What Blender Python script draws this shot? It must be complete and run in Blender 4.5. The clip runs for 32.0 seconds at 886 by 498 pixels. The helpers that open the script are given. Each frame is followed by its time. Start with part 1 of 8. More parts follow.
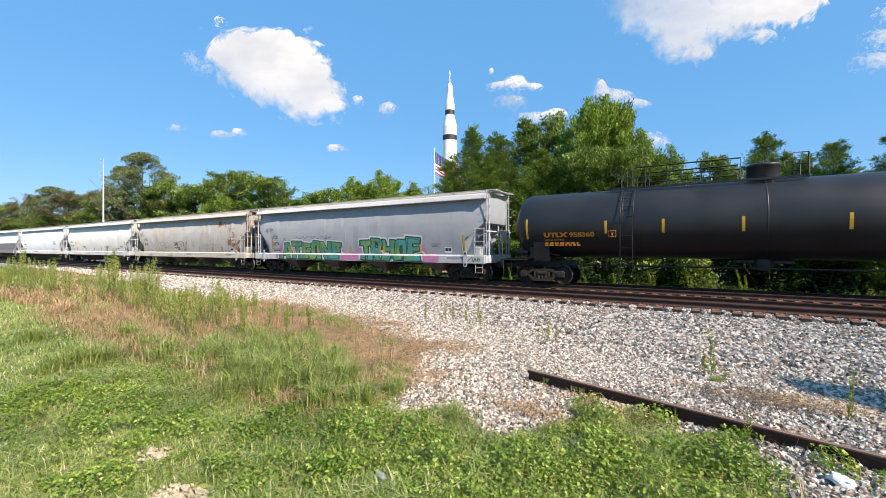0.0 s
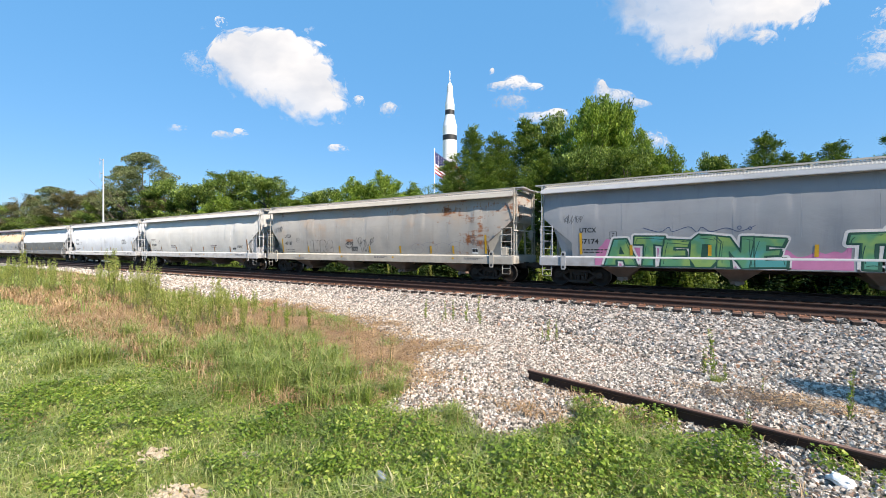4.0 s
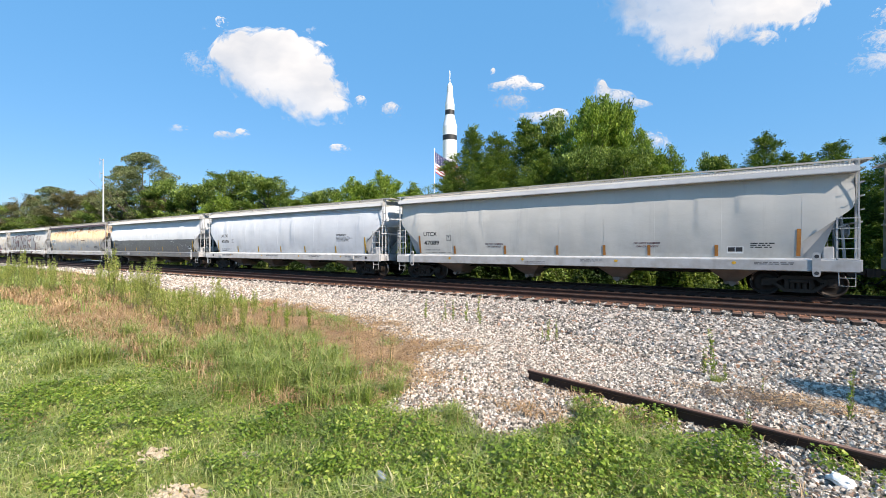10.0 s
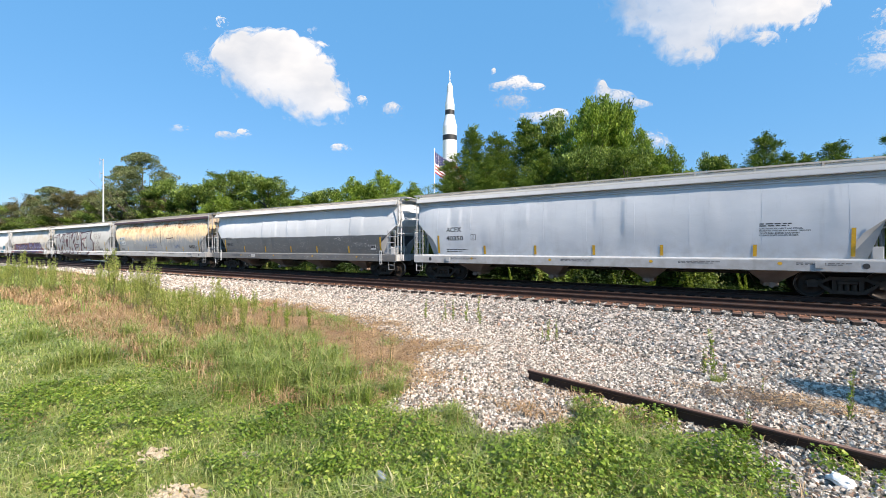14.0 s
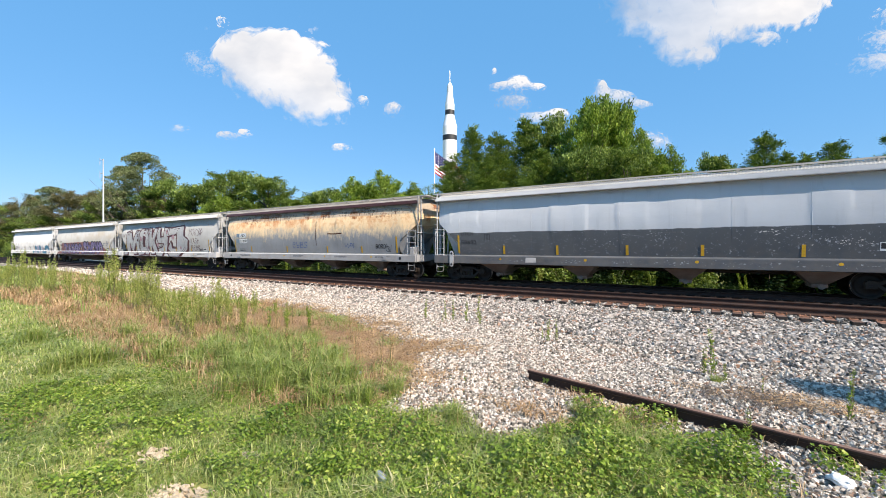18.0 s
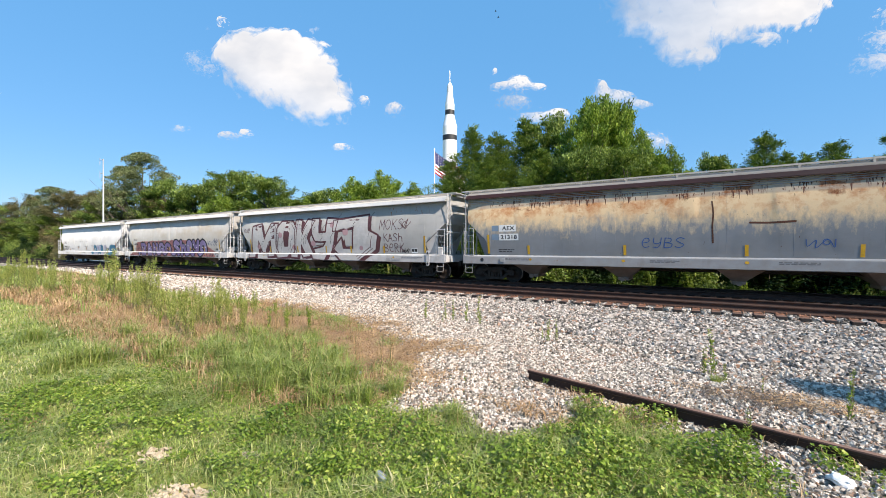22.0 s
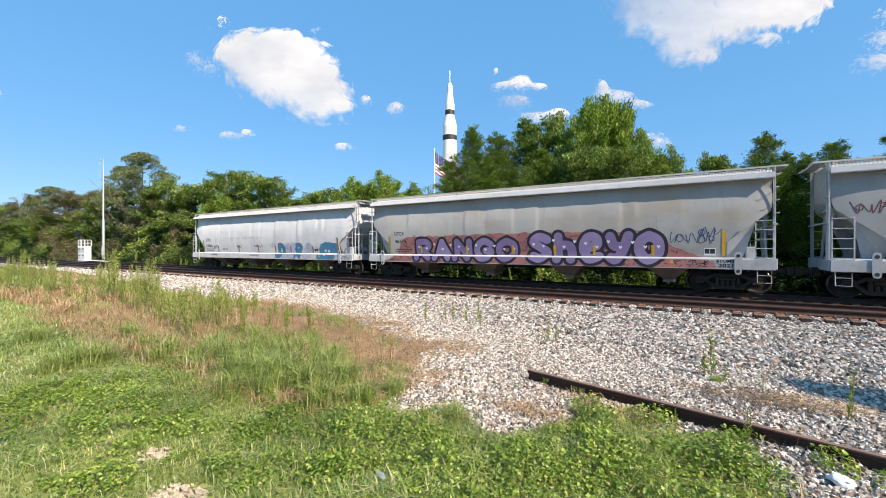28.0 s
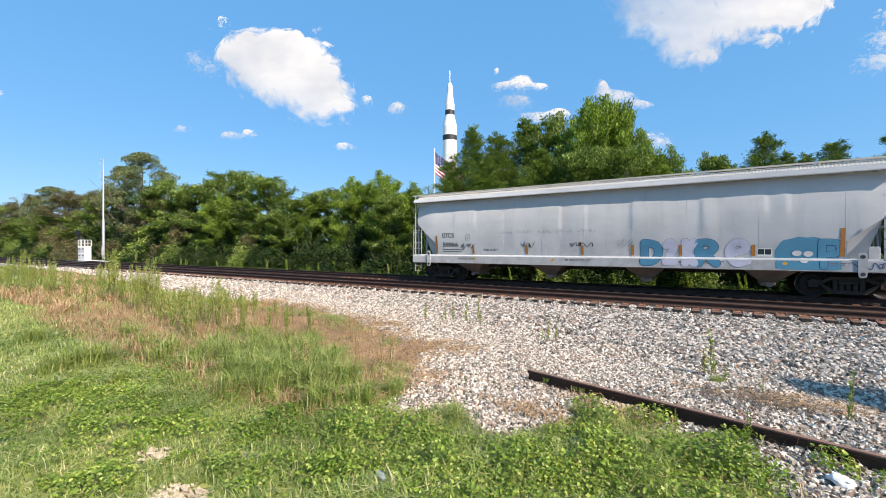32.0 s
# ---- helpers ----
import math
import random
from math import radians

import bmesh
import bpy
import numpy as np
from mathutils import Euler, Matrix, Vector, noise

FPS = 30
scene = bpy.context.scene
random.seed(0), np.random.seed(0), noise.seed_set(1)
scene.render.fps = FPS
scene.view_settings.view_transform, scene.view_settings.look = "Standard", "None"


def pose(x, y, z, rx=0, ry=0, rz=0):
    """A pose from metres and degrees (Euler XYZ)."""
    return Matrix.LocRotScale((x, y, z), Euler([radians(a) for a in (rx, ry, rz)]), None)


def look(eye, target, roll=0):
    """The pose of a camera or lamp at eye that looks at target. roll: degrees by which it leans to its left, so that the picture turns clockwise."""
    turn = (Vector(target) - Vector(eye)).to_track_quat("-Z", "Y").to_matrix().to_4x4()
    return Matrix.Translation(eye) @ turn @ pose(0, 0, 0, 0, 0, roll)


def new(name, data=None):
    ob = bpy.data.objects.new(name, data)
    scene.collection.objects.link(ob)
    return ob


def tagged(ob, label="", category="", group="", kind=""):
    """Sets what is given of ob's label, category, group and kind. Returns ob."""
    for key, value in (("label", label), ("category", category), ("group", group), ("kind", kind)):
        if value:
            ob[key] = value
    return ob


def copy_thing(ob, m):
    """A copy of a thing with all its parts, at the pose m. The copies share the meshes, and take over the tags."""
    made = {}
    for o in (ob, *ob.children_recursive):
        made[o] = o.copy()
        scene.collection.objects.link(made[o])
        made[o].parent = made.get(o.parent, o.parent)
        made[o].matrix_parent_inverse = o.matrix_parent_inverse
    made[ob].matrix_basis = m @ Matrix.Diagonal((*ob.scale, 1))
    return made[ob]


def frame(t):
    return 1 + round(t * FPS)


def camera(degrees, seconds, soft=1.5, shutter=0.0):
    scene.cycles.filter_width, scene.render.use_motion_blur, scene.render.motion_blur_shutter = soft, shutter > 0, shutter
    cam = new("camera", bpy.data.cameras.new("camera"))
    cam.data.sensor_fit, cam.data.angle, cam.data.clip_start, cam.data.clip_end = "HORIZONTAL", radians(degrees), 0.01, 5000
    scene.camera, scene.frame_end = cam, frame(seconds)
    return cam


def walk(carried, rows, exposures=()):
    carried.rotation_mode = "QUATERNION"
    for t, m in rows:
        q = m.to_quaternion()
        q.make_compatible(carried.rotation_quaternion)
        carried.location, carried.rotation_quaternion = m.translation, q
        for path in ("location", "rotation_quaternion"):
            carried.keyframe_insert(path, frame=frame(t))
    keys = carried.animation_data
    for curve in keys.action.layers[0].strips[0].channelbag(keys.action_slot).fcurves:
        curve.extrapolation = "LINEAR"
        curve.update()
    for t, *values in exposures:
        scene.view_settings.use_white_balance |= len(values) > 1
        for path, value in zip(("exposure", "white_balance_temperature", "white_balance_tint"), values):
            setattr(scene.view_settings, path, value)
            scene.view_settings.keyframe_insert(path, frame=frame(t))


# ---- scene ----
import functools

# Axes: x runs along the tracks (the train goes towards +x), y away from the camera, z up.
cam = camera(94.31, 32.0, soft=0.6)
CAMZ = 1.905
walk(cam, [(0.0, pose(0, 0, CAMZ, 89.85, 0, 32.449)), (32.0, pose(0, 0, CAMZ, 89.85, 0, 32.449))],
     exposures=[(0.0, 0.68, 7080, 15.5), (32.0, 0.68, 7080, 15.5)])

# ---- light ----
SUN_EL, SUN_AZ = radians(38), radians(106)
SUN_DIR = Vector((math.sin(SUN_AZ) * math.cos(SUN_EL), math.cos(SUN_AZ) * math.cos(SUN_EL), math.sin(SUN_EL)))
world = bpy.data.worlds.new("world")
scene.world = world
world.use_nodes = True
wn = world.node_tree.nodes
sky = wn.new("ShaderNodeTexSky")
sky.sky_type, sky.sun_disc = "NISHITA", False
sky.sun_elevation, sky.sun_rotation = SUN_EL, SUN_AZ
sky.air_density, sky.dust_density, sky.ozone_density, sky.altitude = 1.0, 0.5, 1.7, 0
wn["Background"].inputs["Strength"].default_value = 0.128
vivid = wn.new("ShaderNodeHueSaturation")
vivid.inputs["Saturation"].default_value, vivid.inputs["Hue"].default_value = 1.2, 0.5
world.node_tree.links.new(sky.outputs[0], vivid.inputs["Color"])
# thin summer haze evens the blue out
haze = wn.new("ShaderNodeMix")
haze.data_type = "RGBA"
haze.inputs[0].default_value = 0.72
haze.inputs[7].default_value = (0.60, 2.32, 4.75, 1)
world.node_tree.links.new(vivid.outputs[0], haze.inputs[6])
world.node_tree.links.new(haze.outputs[2], wn["Background"].inputs["Color"])
sun = new("sun", bpy.data.lights.new("sun", "SUN"))
sun.data.energy, sun.data.angle, sun.data.color = 4.9, radians(0.53), (1.0, 0.95, 0.86)
sun.matrix_world = look(SUN_DIR * 60, (0, 0, 0))

# ---- mesh helpers ----
RZ = 0.20           # top of the rails that the train runs on
TRACK_Y = 19.87     # middle of the train's track
NEAR_Y, NEAR_Z = 15.68, 0.243   # middle and rail top of the empty track


class MB:
    """Collects vertices and faces of one mesh."""

    def __init__(self):
        self.v, self.f, self.s = [], [], []

    def add(self, v, f, smooth=False):
        n = len(self.v)
        self.v += [tuple(p) for p in v]
        self.f += [tuple(i + n for i in q) for q in f]
        self.s += [smooth] * len(f)
        return self

    def box(self, x0, x1, y0, y1, z0, z1, c=0.0):
        if c <= 0:
            v = [(x, y, z) for x in (x0, x1) for y in (y0, y1) for z in (z0, z1)]
            return self.add(v, [(0, 1, 3, 2), (4, 6, 7, 5), (0, 4, 5, 1), (2, 3, 7, 6), (0, 2, 6, 4), (1, 5, 7, 3)])
        v, f = [], []
        lo, hi = (x0, y0, z0), (x1, y1, z1)
        idx = {}
        for a in (0, 1):
            for b in (0, 1):
                for d in (0, 1):
                    for k in range(3):
                        p = [(lo[i] + c if s == 0 else hi[i] - c) for i, s in enumerate((a, b, d))]
                        p[k] = (lo if (a, b, d)[k] == 0 else hi)[k]
                        idx[(a, b, d, k)] = len(v)
                        v.append(p)
        for k in range(3):
            i, j = [m for m in range(3) if m != k]
            for s in (0, 1):
                q = []
                for u, w in ((0, 0), (1, 0), (1, 1), (0, 1)):
                    key = [0, 0, 0]
                    key[k], key[i], key[j] = s, u, w
                    q.append(idx[(*key, k)])
                f.append(q if (s == 1) == (k != 1) else q[::-1])
            for u in (0, 1):
                for w in (0, 1):
                    ends = []
                    for s in (0, 1):
                        key = [0, 0, 0]
                        key[k], key[i], key[j] = s, u, w
                        ends.append((idx[(*key, i)], idx[(*key, j)]))
                    f.append((ends[0][0], ends[0][1], ends[1][1], ends[1][0]))
        for a in (0, 1):
            for b in (0, 1):
                for d in (0, 1):
                    f.append(tuple(idx[(a, b, d, k)] for k in range(3)))
        return self.add(v, f)

    def prism(self, poly, a, b, axis="y"):
        """A flat outline pushed along an axis from a to b. Axis y: poly is (x, z); x: (y, z); z: (x, y)."""
        put = {"y": lambda p, t: (p[0], t, p[1]), "x": lambda p, t: (t, p[0], p[1]), "z": lambda p, t: (p[0], p[1], t)}[axis]
        n = len(poly)
        v = [put(p, a) for p in poly] + [put(p, b) for p in poly]
        f = [tuple(range(n)), tuple(range(2 * n - 1, n - 1, -1))]
        f += [(i, (i + 1) % n, n + (i + 1) % n, n + i) for i in range(n)]
        return self.add(v, f)

    def tube(self, pts, r, n=6, r1=None, cap=True):
        pts = [Vector(p) for p in pts]
        m = len(pts)
        v, f = [], []
        for i, p in enumerate(pts):
            d = (pts[min(i + 1, m - 1)] - pts[max(i - 1, 0)]).normalized()
            u = d.orthogonal().normalized() if abs(d.z) > 0.9 else d.cross(Vector((0, 0, 1))).normalized()
            w = d.cross(u)
            rr = r if r1 is None else r + (r1 - r) * i / (m - 1)
            for k in range(n):
                t = 2 * math.pi * k / n
                v.append(p + (u * math.cos(t) + w * math.sin(t)) * rr)
        for i in range(m - 1):
            for k in range(n):
                f.append((i * n + k, i * n + (k + 1) % n, (i + 1) * n + (k + 1) % n, (i + 1) * n + k))
        self.add(v, f, True)
        if cap:
            self.add(v[:n], [tuple(range(n))[::-1]])
            self.add(v[-n:], [tuple(range(n))])
        return self

    def lathe(self, prof, n=24, axis="z", at=(0, 0, 0), smooth=True):
        """prof: (radius, along) pairs turned about an axis through at."""
        v, f = [], []
        for r, h in prof:
            for k in range(n):
                t = 2 * math.pi * k / n
                c, s = r * math.cos(t), r * math.sin(t)
                v.append({"z": (at[0] + c, at[1] + s, at[2] + h), "x": (at[0] + h, at[1] + c, at[2] + s), "y": (at[0] + c, at[1] + h, at[2] + s)}[axis])
        for i in range(len(prof) - 1):
            for k in range(n):
                f.append((i * n + k, i * n + (k + 1) % n, (i + 1) * n + (k + 1) % n, (i + 1) * n + k))
        self.add(v, f, smooth)
        self.add(v[:n], [tuple(range(n))])
        return self.add(v[-n:], [tuple(range(n))])

    def sheet(self, rows, smooth=True):
        """A grid of rows of points."""
        m = len(rows[0])
        v = [p for r in rows for p in r]
        f = [(i * m + k, i * m + k + 1, (i + 1) * m + k + 1, (i + 1) * m + k) for i in range(len(rows) - 1) for k in range(m - 1)]
        return self.add(v, f, smooth)

    def mesh(self, name, mats):
        me = bpy.data.meshes.new(name)
        me.from_pydata(self.v, [], self.f)
        me.polygons.foreach_set("use_smooth", self.s)
        for m in mats if isinstance(mats, (list, tuple)) else [mats]:
            me.materials.append(m)
        return me


def part(name, bm, material, parent=None, label="", at=None):
    """One mesh object under a thing or a part."""
    me = bm.mesh(name, material) if isinstance(bm, MB) else bm
    ob = new(name, me)
    ob.parent = parent
    if at is not None:
        ob.location = at
    return tagged(ob, label)


def thing(name, label, category, group="", kind="", m=None):
    """An empty at the base of a thing."""
    ob = tagged(new(name), label, category, group, kind)
    ob.empty_display_size = 0.2
    if m is not None:
        ob.matrix_basis = m
    return ob


def solo(name, bm, material, label, category, group="", kind="", m=None):
    ob = tagged(new(name, bm.mesh(name, material) if isinstance(bm, MB) else bm), label, category, group, kind)
    if m is not None:
        ob.matrix_basis = m
    return ob


def np_mesh(name, verts, faces, mats, smooth=False, slots=None):
    """A mesh from arrays: verts (n, 3), faces (m, k)."""
    verts, faces = np.asarray(verts, np.float32), np.asarray(faces, np.int32)
    me = bpy.data.meshes.new(name)
    k = faces.shape[1]
    me.vertices.add(len(verts))
    me.vertices.foreach_set("co", verts.ravel())
    me.loops.add(faces.size)
    me.loops.foreach_set("vertex_index", faces.ravel())
    me.polygons.add(len(faces))
    me.polygons.foreach_set("loop_start", np.arange(len(faces), dtype=np.int32) * k)
    me.polygons.foreach_set("use_smooth", np.full(len(faces), smooth))
    for m in mats if isinstance(mats, (list, tuple)) else [mats]:
        me.materials.append(m)
    if slots is not None:
        me.polygons.foreach_set("material_index", np.asarray(slots, np.int32))
    me.update(calc_edges=True)
    return me



# ---- materials ----
class NT:
    """Short hand for a node material."""

    def __init__(self, name):
        self.m = bpy.data.materials.new(name)
        self.m.use_nodes = True
        self.n, self.l = self.m.node_tree.nodes, self.m.node_tree.links
        self.b = self.n["Principled BSDF"]
        self.out = self.n["Material Output"]
        self.co = self.n.new("ShaderNodeTexCoord").outputs["Object"]

    def put(self, sock, val):
        if isinstance(val, bpy.types.NodeSocket):
            self.l.new(val, sock)
        elif val is not None:
            sock.default_value = (*val, 1) if isinstance(val, tuple) and len(val) == 3 and sock.type == "RGBA" else val

    def noise(self, scale, detail=4, rough=0.55, co=None, stretch=None, dist=0.0):
        co = co or self.co
        if stretch:
            mp = self.n.new("ShaderNodeMapping")
            self.l.new(co, mp.inputs[0])
            mp.inputs["Scale"].default_value = stretch
            co = mp.outputs[0]
        t = self.n.new("ShaderNodeTexNoise")
        self.l.new(co, t.inputs["Vector"])
        t.inputs["Scale"].default_value, t.inputs["Detail"].default_value = scale, detail
        t.inputs["Roughness"].default_value, t.inputs["Distortion"].default_value = rough, dist
        return t.outputs["Fac"]

    def ramp(self, fac, a, b, ca=0.0, cb=1.0):
        r = self.n.new("ShaderNodeMapRange")
        self.put(r.inputs["Value"], fac)
        for k, v in zip(("From Min", "From Max", "To Min", "To Max"), (a, b, ca, cb)):
            self.put(r.inputs[k], v)
        return r.outputs[0]

    def mix(self, fac, a, b, mode="MIX"):
        x = self.n.new("ShaderNodeMix")
        x.data_type, x.blend_type = "RGBA", mode
        self.put(x.inputs[0], fac)
        self.put(x.inputs[6], a)
        self.put(x.inputs[7], b)
        return x.outputs[2]

    def math(self, op, a, b=0.0):
        x = self.n.new("ShaderNodeMath")
        x.operation = op
        self.put(x.inputs[0], a)
        self.put(x.inputs[1], b)
        return x.outputs[0]

    def axis(self, k, co=None):
        s = self.n.new("ShaderNodeSeparateXYZ")
        self.l.new(co or self.co, s.inputs[0])
        return s.outputs[k]

    def bump(self, h, strength=0.3, dist=0.01):
        x = self.n.new("ShaderNodeBump")
        x.inputs["Strength"].default_value, x.inputs["Distance"].default_value = strength, dist
        self.l.new(h, x.inputs["Height"])
        self.l.new(x.outputs[0], self.b.inputs["Normal"])

    def set(self, color=None, rough=None, metal=None, spec=None):
        for k, v in (("Base Color", color), ("Roughness", rough), ("Metallic", metal), ("Specular IOR Level", spec)):
            if v is not None:
                self.put(self.b.inputs[k], v)
        return self.m

    def rand(self):
        return self.n.new("ShaderNodeObjectInfo").outputs["Random"]

    def island(self):
        return self.n.new("ShaderNodeNewGeometry").outputs["Random Per Island"]


def plain(name, c1, c2, scale=6.0, rough=0.6, metal=0.0, bump=0.2, fine=60.0, dist=0.005, piece=0.0):
    """Two tones at a large and a small scale with a fine relief."""
    t = NT(name)
    a, b = t.noise(scale, 5), t.noise(fine, 3)
    k = t.ramp(t.math("ADD", t.math("MULTIPLY", a, 0.7), t.math("MULTIPLY", b, 0.3)), 0.35, 0.65)
    col = t.mix(k, c1, c2)
    if piece:
        hsv = t.n.new("ShaderNodeHueSaturation")
        t.l.new(t.ramp(t.rand(), 0, 1, 1 - piece, 1 + piece), hsv.inputs["Value"])
        t.l.new(col, hsv.inputs["Color"])
        col = hsv.outputs[0]
    t.bump(b, bump, dist)
    return t.set(col, t.ramp(a, 0.3, 0.7, rough - 0.08, rough + 0.08), metal)


def leaf(name, c1, c2, c3, gloss=0.50, trans=0.25):
    """Leaves: every one a little different, light through them."""
    t = NT(name)
    r = t.island()
    col = t.mix(t.ramp(r, 0.0, 0.7), c1, c2)
    col = t.mix(t.ramp(r, 0.78, 0.95), col, c3)
    big = t.noise(0.6, 4, 0.65)
    col = t.mix(t.ramp(big, 0.42, 0.68, 0.0, 0.75), col, c1)
    t.set(col, gloss, 0.0, 0.25)
    tr = t.n.new("ShaderNodeBsdfTranslucent")
    t.l.new(t.mix(1.0, col, (1.0, 1.0, 0.45), "MULTIPLY"), tr.inputs["Color"])
    mx = t.n.new("ShaderNodeMixShader")
    mx.inputs[0].default_value = trans
    t.l.new(t.b.outputs[0], mx.inputs[1])
    t.l.new(tr.outputs[0], mx.inputs[2])
    t.l.new(mx.outputs[0], t.out.inputs["Surface"])
    return t.m


def car_paint(name, base, dark, rust=0.0, warm=None, warm_k=0.4, low=None, low_z=2.55, seed=0.0, rusty_top=0.0, rusty_end=0.0, mottle=False):
    """Weathered freight-car enamel: faded patches, streaks that run down, road dust below, rust by amount."""
    t = NT(name)
    mp = t.n.new("ShaderNodeMapping")
    t.l.new(t.co, mp.inputs[0])
    mp.inputs["Location"].default_value = (seed * 37.0, seed * 11.0, 0)
    co = mp.outputs[0]
    z = t.axis(2)
    fade = t.noise(0.55, 5, 0.6, co, (1, 1, 1.4))
    streak = t.noise(2.2, 5, 0.65, co, (1.6, 1, 0.14))
    fine = t.noise(28, 4, 0.6, co)
    col = t.mix(t.ramp(fade, 0.35, 0.7), base, dark)
    col = t.mix(t.ramp(streak, 0.56, 0.78, 0, 0.45), col, tuple(c * 0.72 for c in dark))
    if mottle:
        # sun-bleached primer above, blue-grey paint left below, orange blooms and dark specks
        n5 = t.noise(5.0, 7, 0.72, co, (1, 1, 0.45))
        h = t.math("ADD", z, t.math("ADD", t.math("MULTIPLY", t.math("SUBTRACT", n5, 0.5), 1.9), t.math("MULTIPLY", t.math("SUBTRACT", fade, 0.5), 1.3)))
        col = t.mix(t.ramp(h, 2.35, 3.05, 0.0, 0.95), col, warm)
        bloom = t.math("MULTIPLY", t.ramp(t.noise(1.3, 7, 0.7, co), 0.46, 0.66), t.ramp(z, 2.75, 3.35))
        col = t.mix(t.math("MULTIPLY", bloom, 0.95), col, (0.52, 0.20, 0.055))
        # grey-cream band at the top: the eave's shadow put into the paint colour
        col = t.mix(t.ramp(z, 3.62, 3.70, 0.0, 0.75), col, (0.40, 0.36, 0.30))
        drip = t.math("MULTIPLY", t.ramp(t.noise(7.0, 4, 0.7, co, (1, 1, 0.05)), 0.60, 0.68), t.ramp(t.math("ADD", z, t.math("MULTIPLY", streak, 0.9)), 3.95, 4.25))
        col = t.mix(drip, col, (0.13, 0.045, 0.03))
        col = t.mix(t.ramp(t.noise(11.0, 3, 0.6, co, (1, 1, 0.7)), 0.71, 0.74), col, (0.09, 0.045, 0.03))
    elif warm:
        k = t.math("MULTIPLY", t.ramp(fade, warm_k, warm_k + 0.22), t.ramp(t.math("ADD", z, t.math("MULTIPLY", streak, 1.6)), 2.9, 3.9))
        col = t.mix(k, col, warm)
    if low:
        edge = t.math("ADD", z, t.math("MULTIPLY", t.math("SUBTRACT", t.noise(1.1, 6, 0.7, co, (0.6, 1, 1)), 0.5), 0.22))
        col = t.mix(t.ramp(edge, low_z + 0.012, low_z - 0.012), col, t.mix(t.ramp(t.noise(9, 6, 0.7, co), 0.60, 0.63), low, tuple(min(1, c * 2.6) for c in low)))
    dust = t.math("MULTIPLY", t.ramp(z, 2.1, 0.9), t.ramp(t.noise(3.0, 5, 0.6, co), 0.35, 0.75))
    col = t.mix(t.math("MULTIPLY", dust, 0.55), col, (0.23, 0.19, 0.15))
    rough = t.ramp(fade, 0.3, 0.7, 0.38, 0.52)
    if rust > 0:
        sp = t.noise(1.0, 8, 0.68, co, (0.75, 1, 1.9))
        top = t.math("MULTIPLY", t.ramp(z, 2.6, 4.3), rusty_top)
        top = t.math("ADD", top, t.math("MULTIPLY", t.ramp(t.axis(0), 4.0, 7.0), rusty_end))
        k = t.ramp(t.math("ADD", sp, t.math("ADD", top, t.math("MULTIPLY", t.math("SUBTRACT", streak, 0.5), 0.35))), 0.76 - rust * 0.22, 0.86 - rust * 0.22)
        col = t.mix(k, col, t.mix(t.ramp(fine, 0.35, 0.65), (0.17, 0.055, 0.02), (0.36, 0.15, 0.06)))
        rough = t.mix(k, rough, (0.85, 0.85, 0.85))
    t.bump(t.math("ADD", t.math("MULTIPLY", fade, 1.0), t.math("MULTIPLY", fine, 0.03)), 0.35, 0.06)
    t.b.inputs["Diffuse Roughness"].default_value = 1.0
    return t.set(col, rough, 0.0, 0.4)


RAIL_RUST = plain("rail_rust", (0.026, 0.0115, 0.0075), (0.062, 0.028, 0.018), 2.0, 0.8, 0.0, 0.3, 80)
PLATE_RUST = plain("plate_rust", (0.22, 0.095, 0.055), (0.36, 0.17, 0.095), 5.0, 0.85, 0.0, 0.3, 70, piece=0.25)
RAIL_TOP = plain("worn_rail_head", (0.105, 0.062, 0.044), (0.062, 0.034, 0.023), 1.2, 0.45, 0.4, 0.1, 60)
TIE = plain("creosoted_wood", (0.012, 0.010, 0.009), (0.035, 0.028, 0.024), 5.0, 0.85, 0.0, 0.6, 40, 0.01, piece=0.4)
TRUCK_IRON = plain("truck_iron", (0.024, 0.017, 0.012), (0.064, 0.045, 0.032), 4.0, 0.75, 0.2, 0.35, 60)
WHEEL_STEEL = plain("wheel_steel", (0.018, 0.013, 0.010), (0.042, 0.030, 0.022), 8.0, 0.6, 0.4, 0.2, 80)
TREAD = plain("bright_wheel_tread", (0.45, 0.43, 0.41), (0.32, 0.30, 0.28), 6.0, 0.3, 0.9, 0.05, 90)
BLACK_TANK = plain("black_tank_paint", (0.012, 0.012, 0.013), (0.024, 0.023, 0.023), 0.6, 0.42, 0.0, 0.12, 40)
BLACK_IRON = plain("black_iron", (0.010, 0.010, 0.010), (0.02, 0.02, 0.02), 4.0, 0.5, 0.1, 0.1, 60)
YELLOW = plain("yellow_reflective", (0.62, 0.36, 0.02), (0.50, 0.27, 0.02), 14.0, 0.45, 0.0, 0.05, 90)
ORANGE = plain("faded_orange_reflective", (0.42, 0.17, 0.03), (0.33, 0.13, 0.03), 14.0, 0.5, 0.0, 0.05, 90)
LETTER = plain("black_lettering", (0.012, 0.014, 0.018), (0.03, 0.032, 0.036), 12.0, 0.6, 0.0, 0.05, 90)
LETTER_ORANGE = plain("orange_lettering", (0.62, 0.24, 0.03), (0.48, 0.17, 0.02), 12.0, 0.6, 0.0, 0.05, 90)
STENCIL = plain("grey_stencil", (0.10, 0.10, 0.11), (0.16, 0.16, 0.16), 12.0, 0.7, 0.0, 0.05, 90)
DECAL_WHITE = plain("white_decal", (0.78, 0.78, 0.76), (0.66, 0.66, 0.64), 9.0, 0.6, 0.0, 0.05, 90)
GALV = plain("galvanised_steel", (0.42, 0.43, 0.44), (0.55, 0.56, 0.57), 3.0, 0.45, 0.35, 0.1, 60)
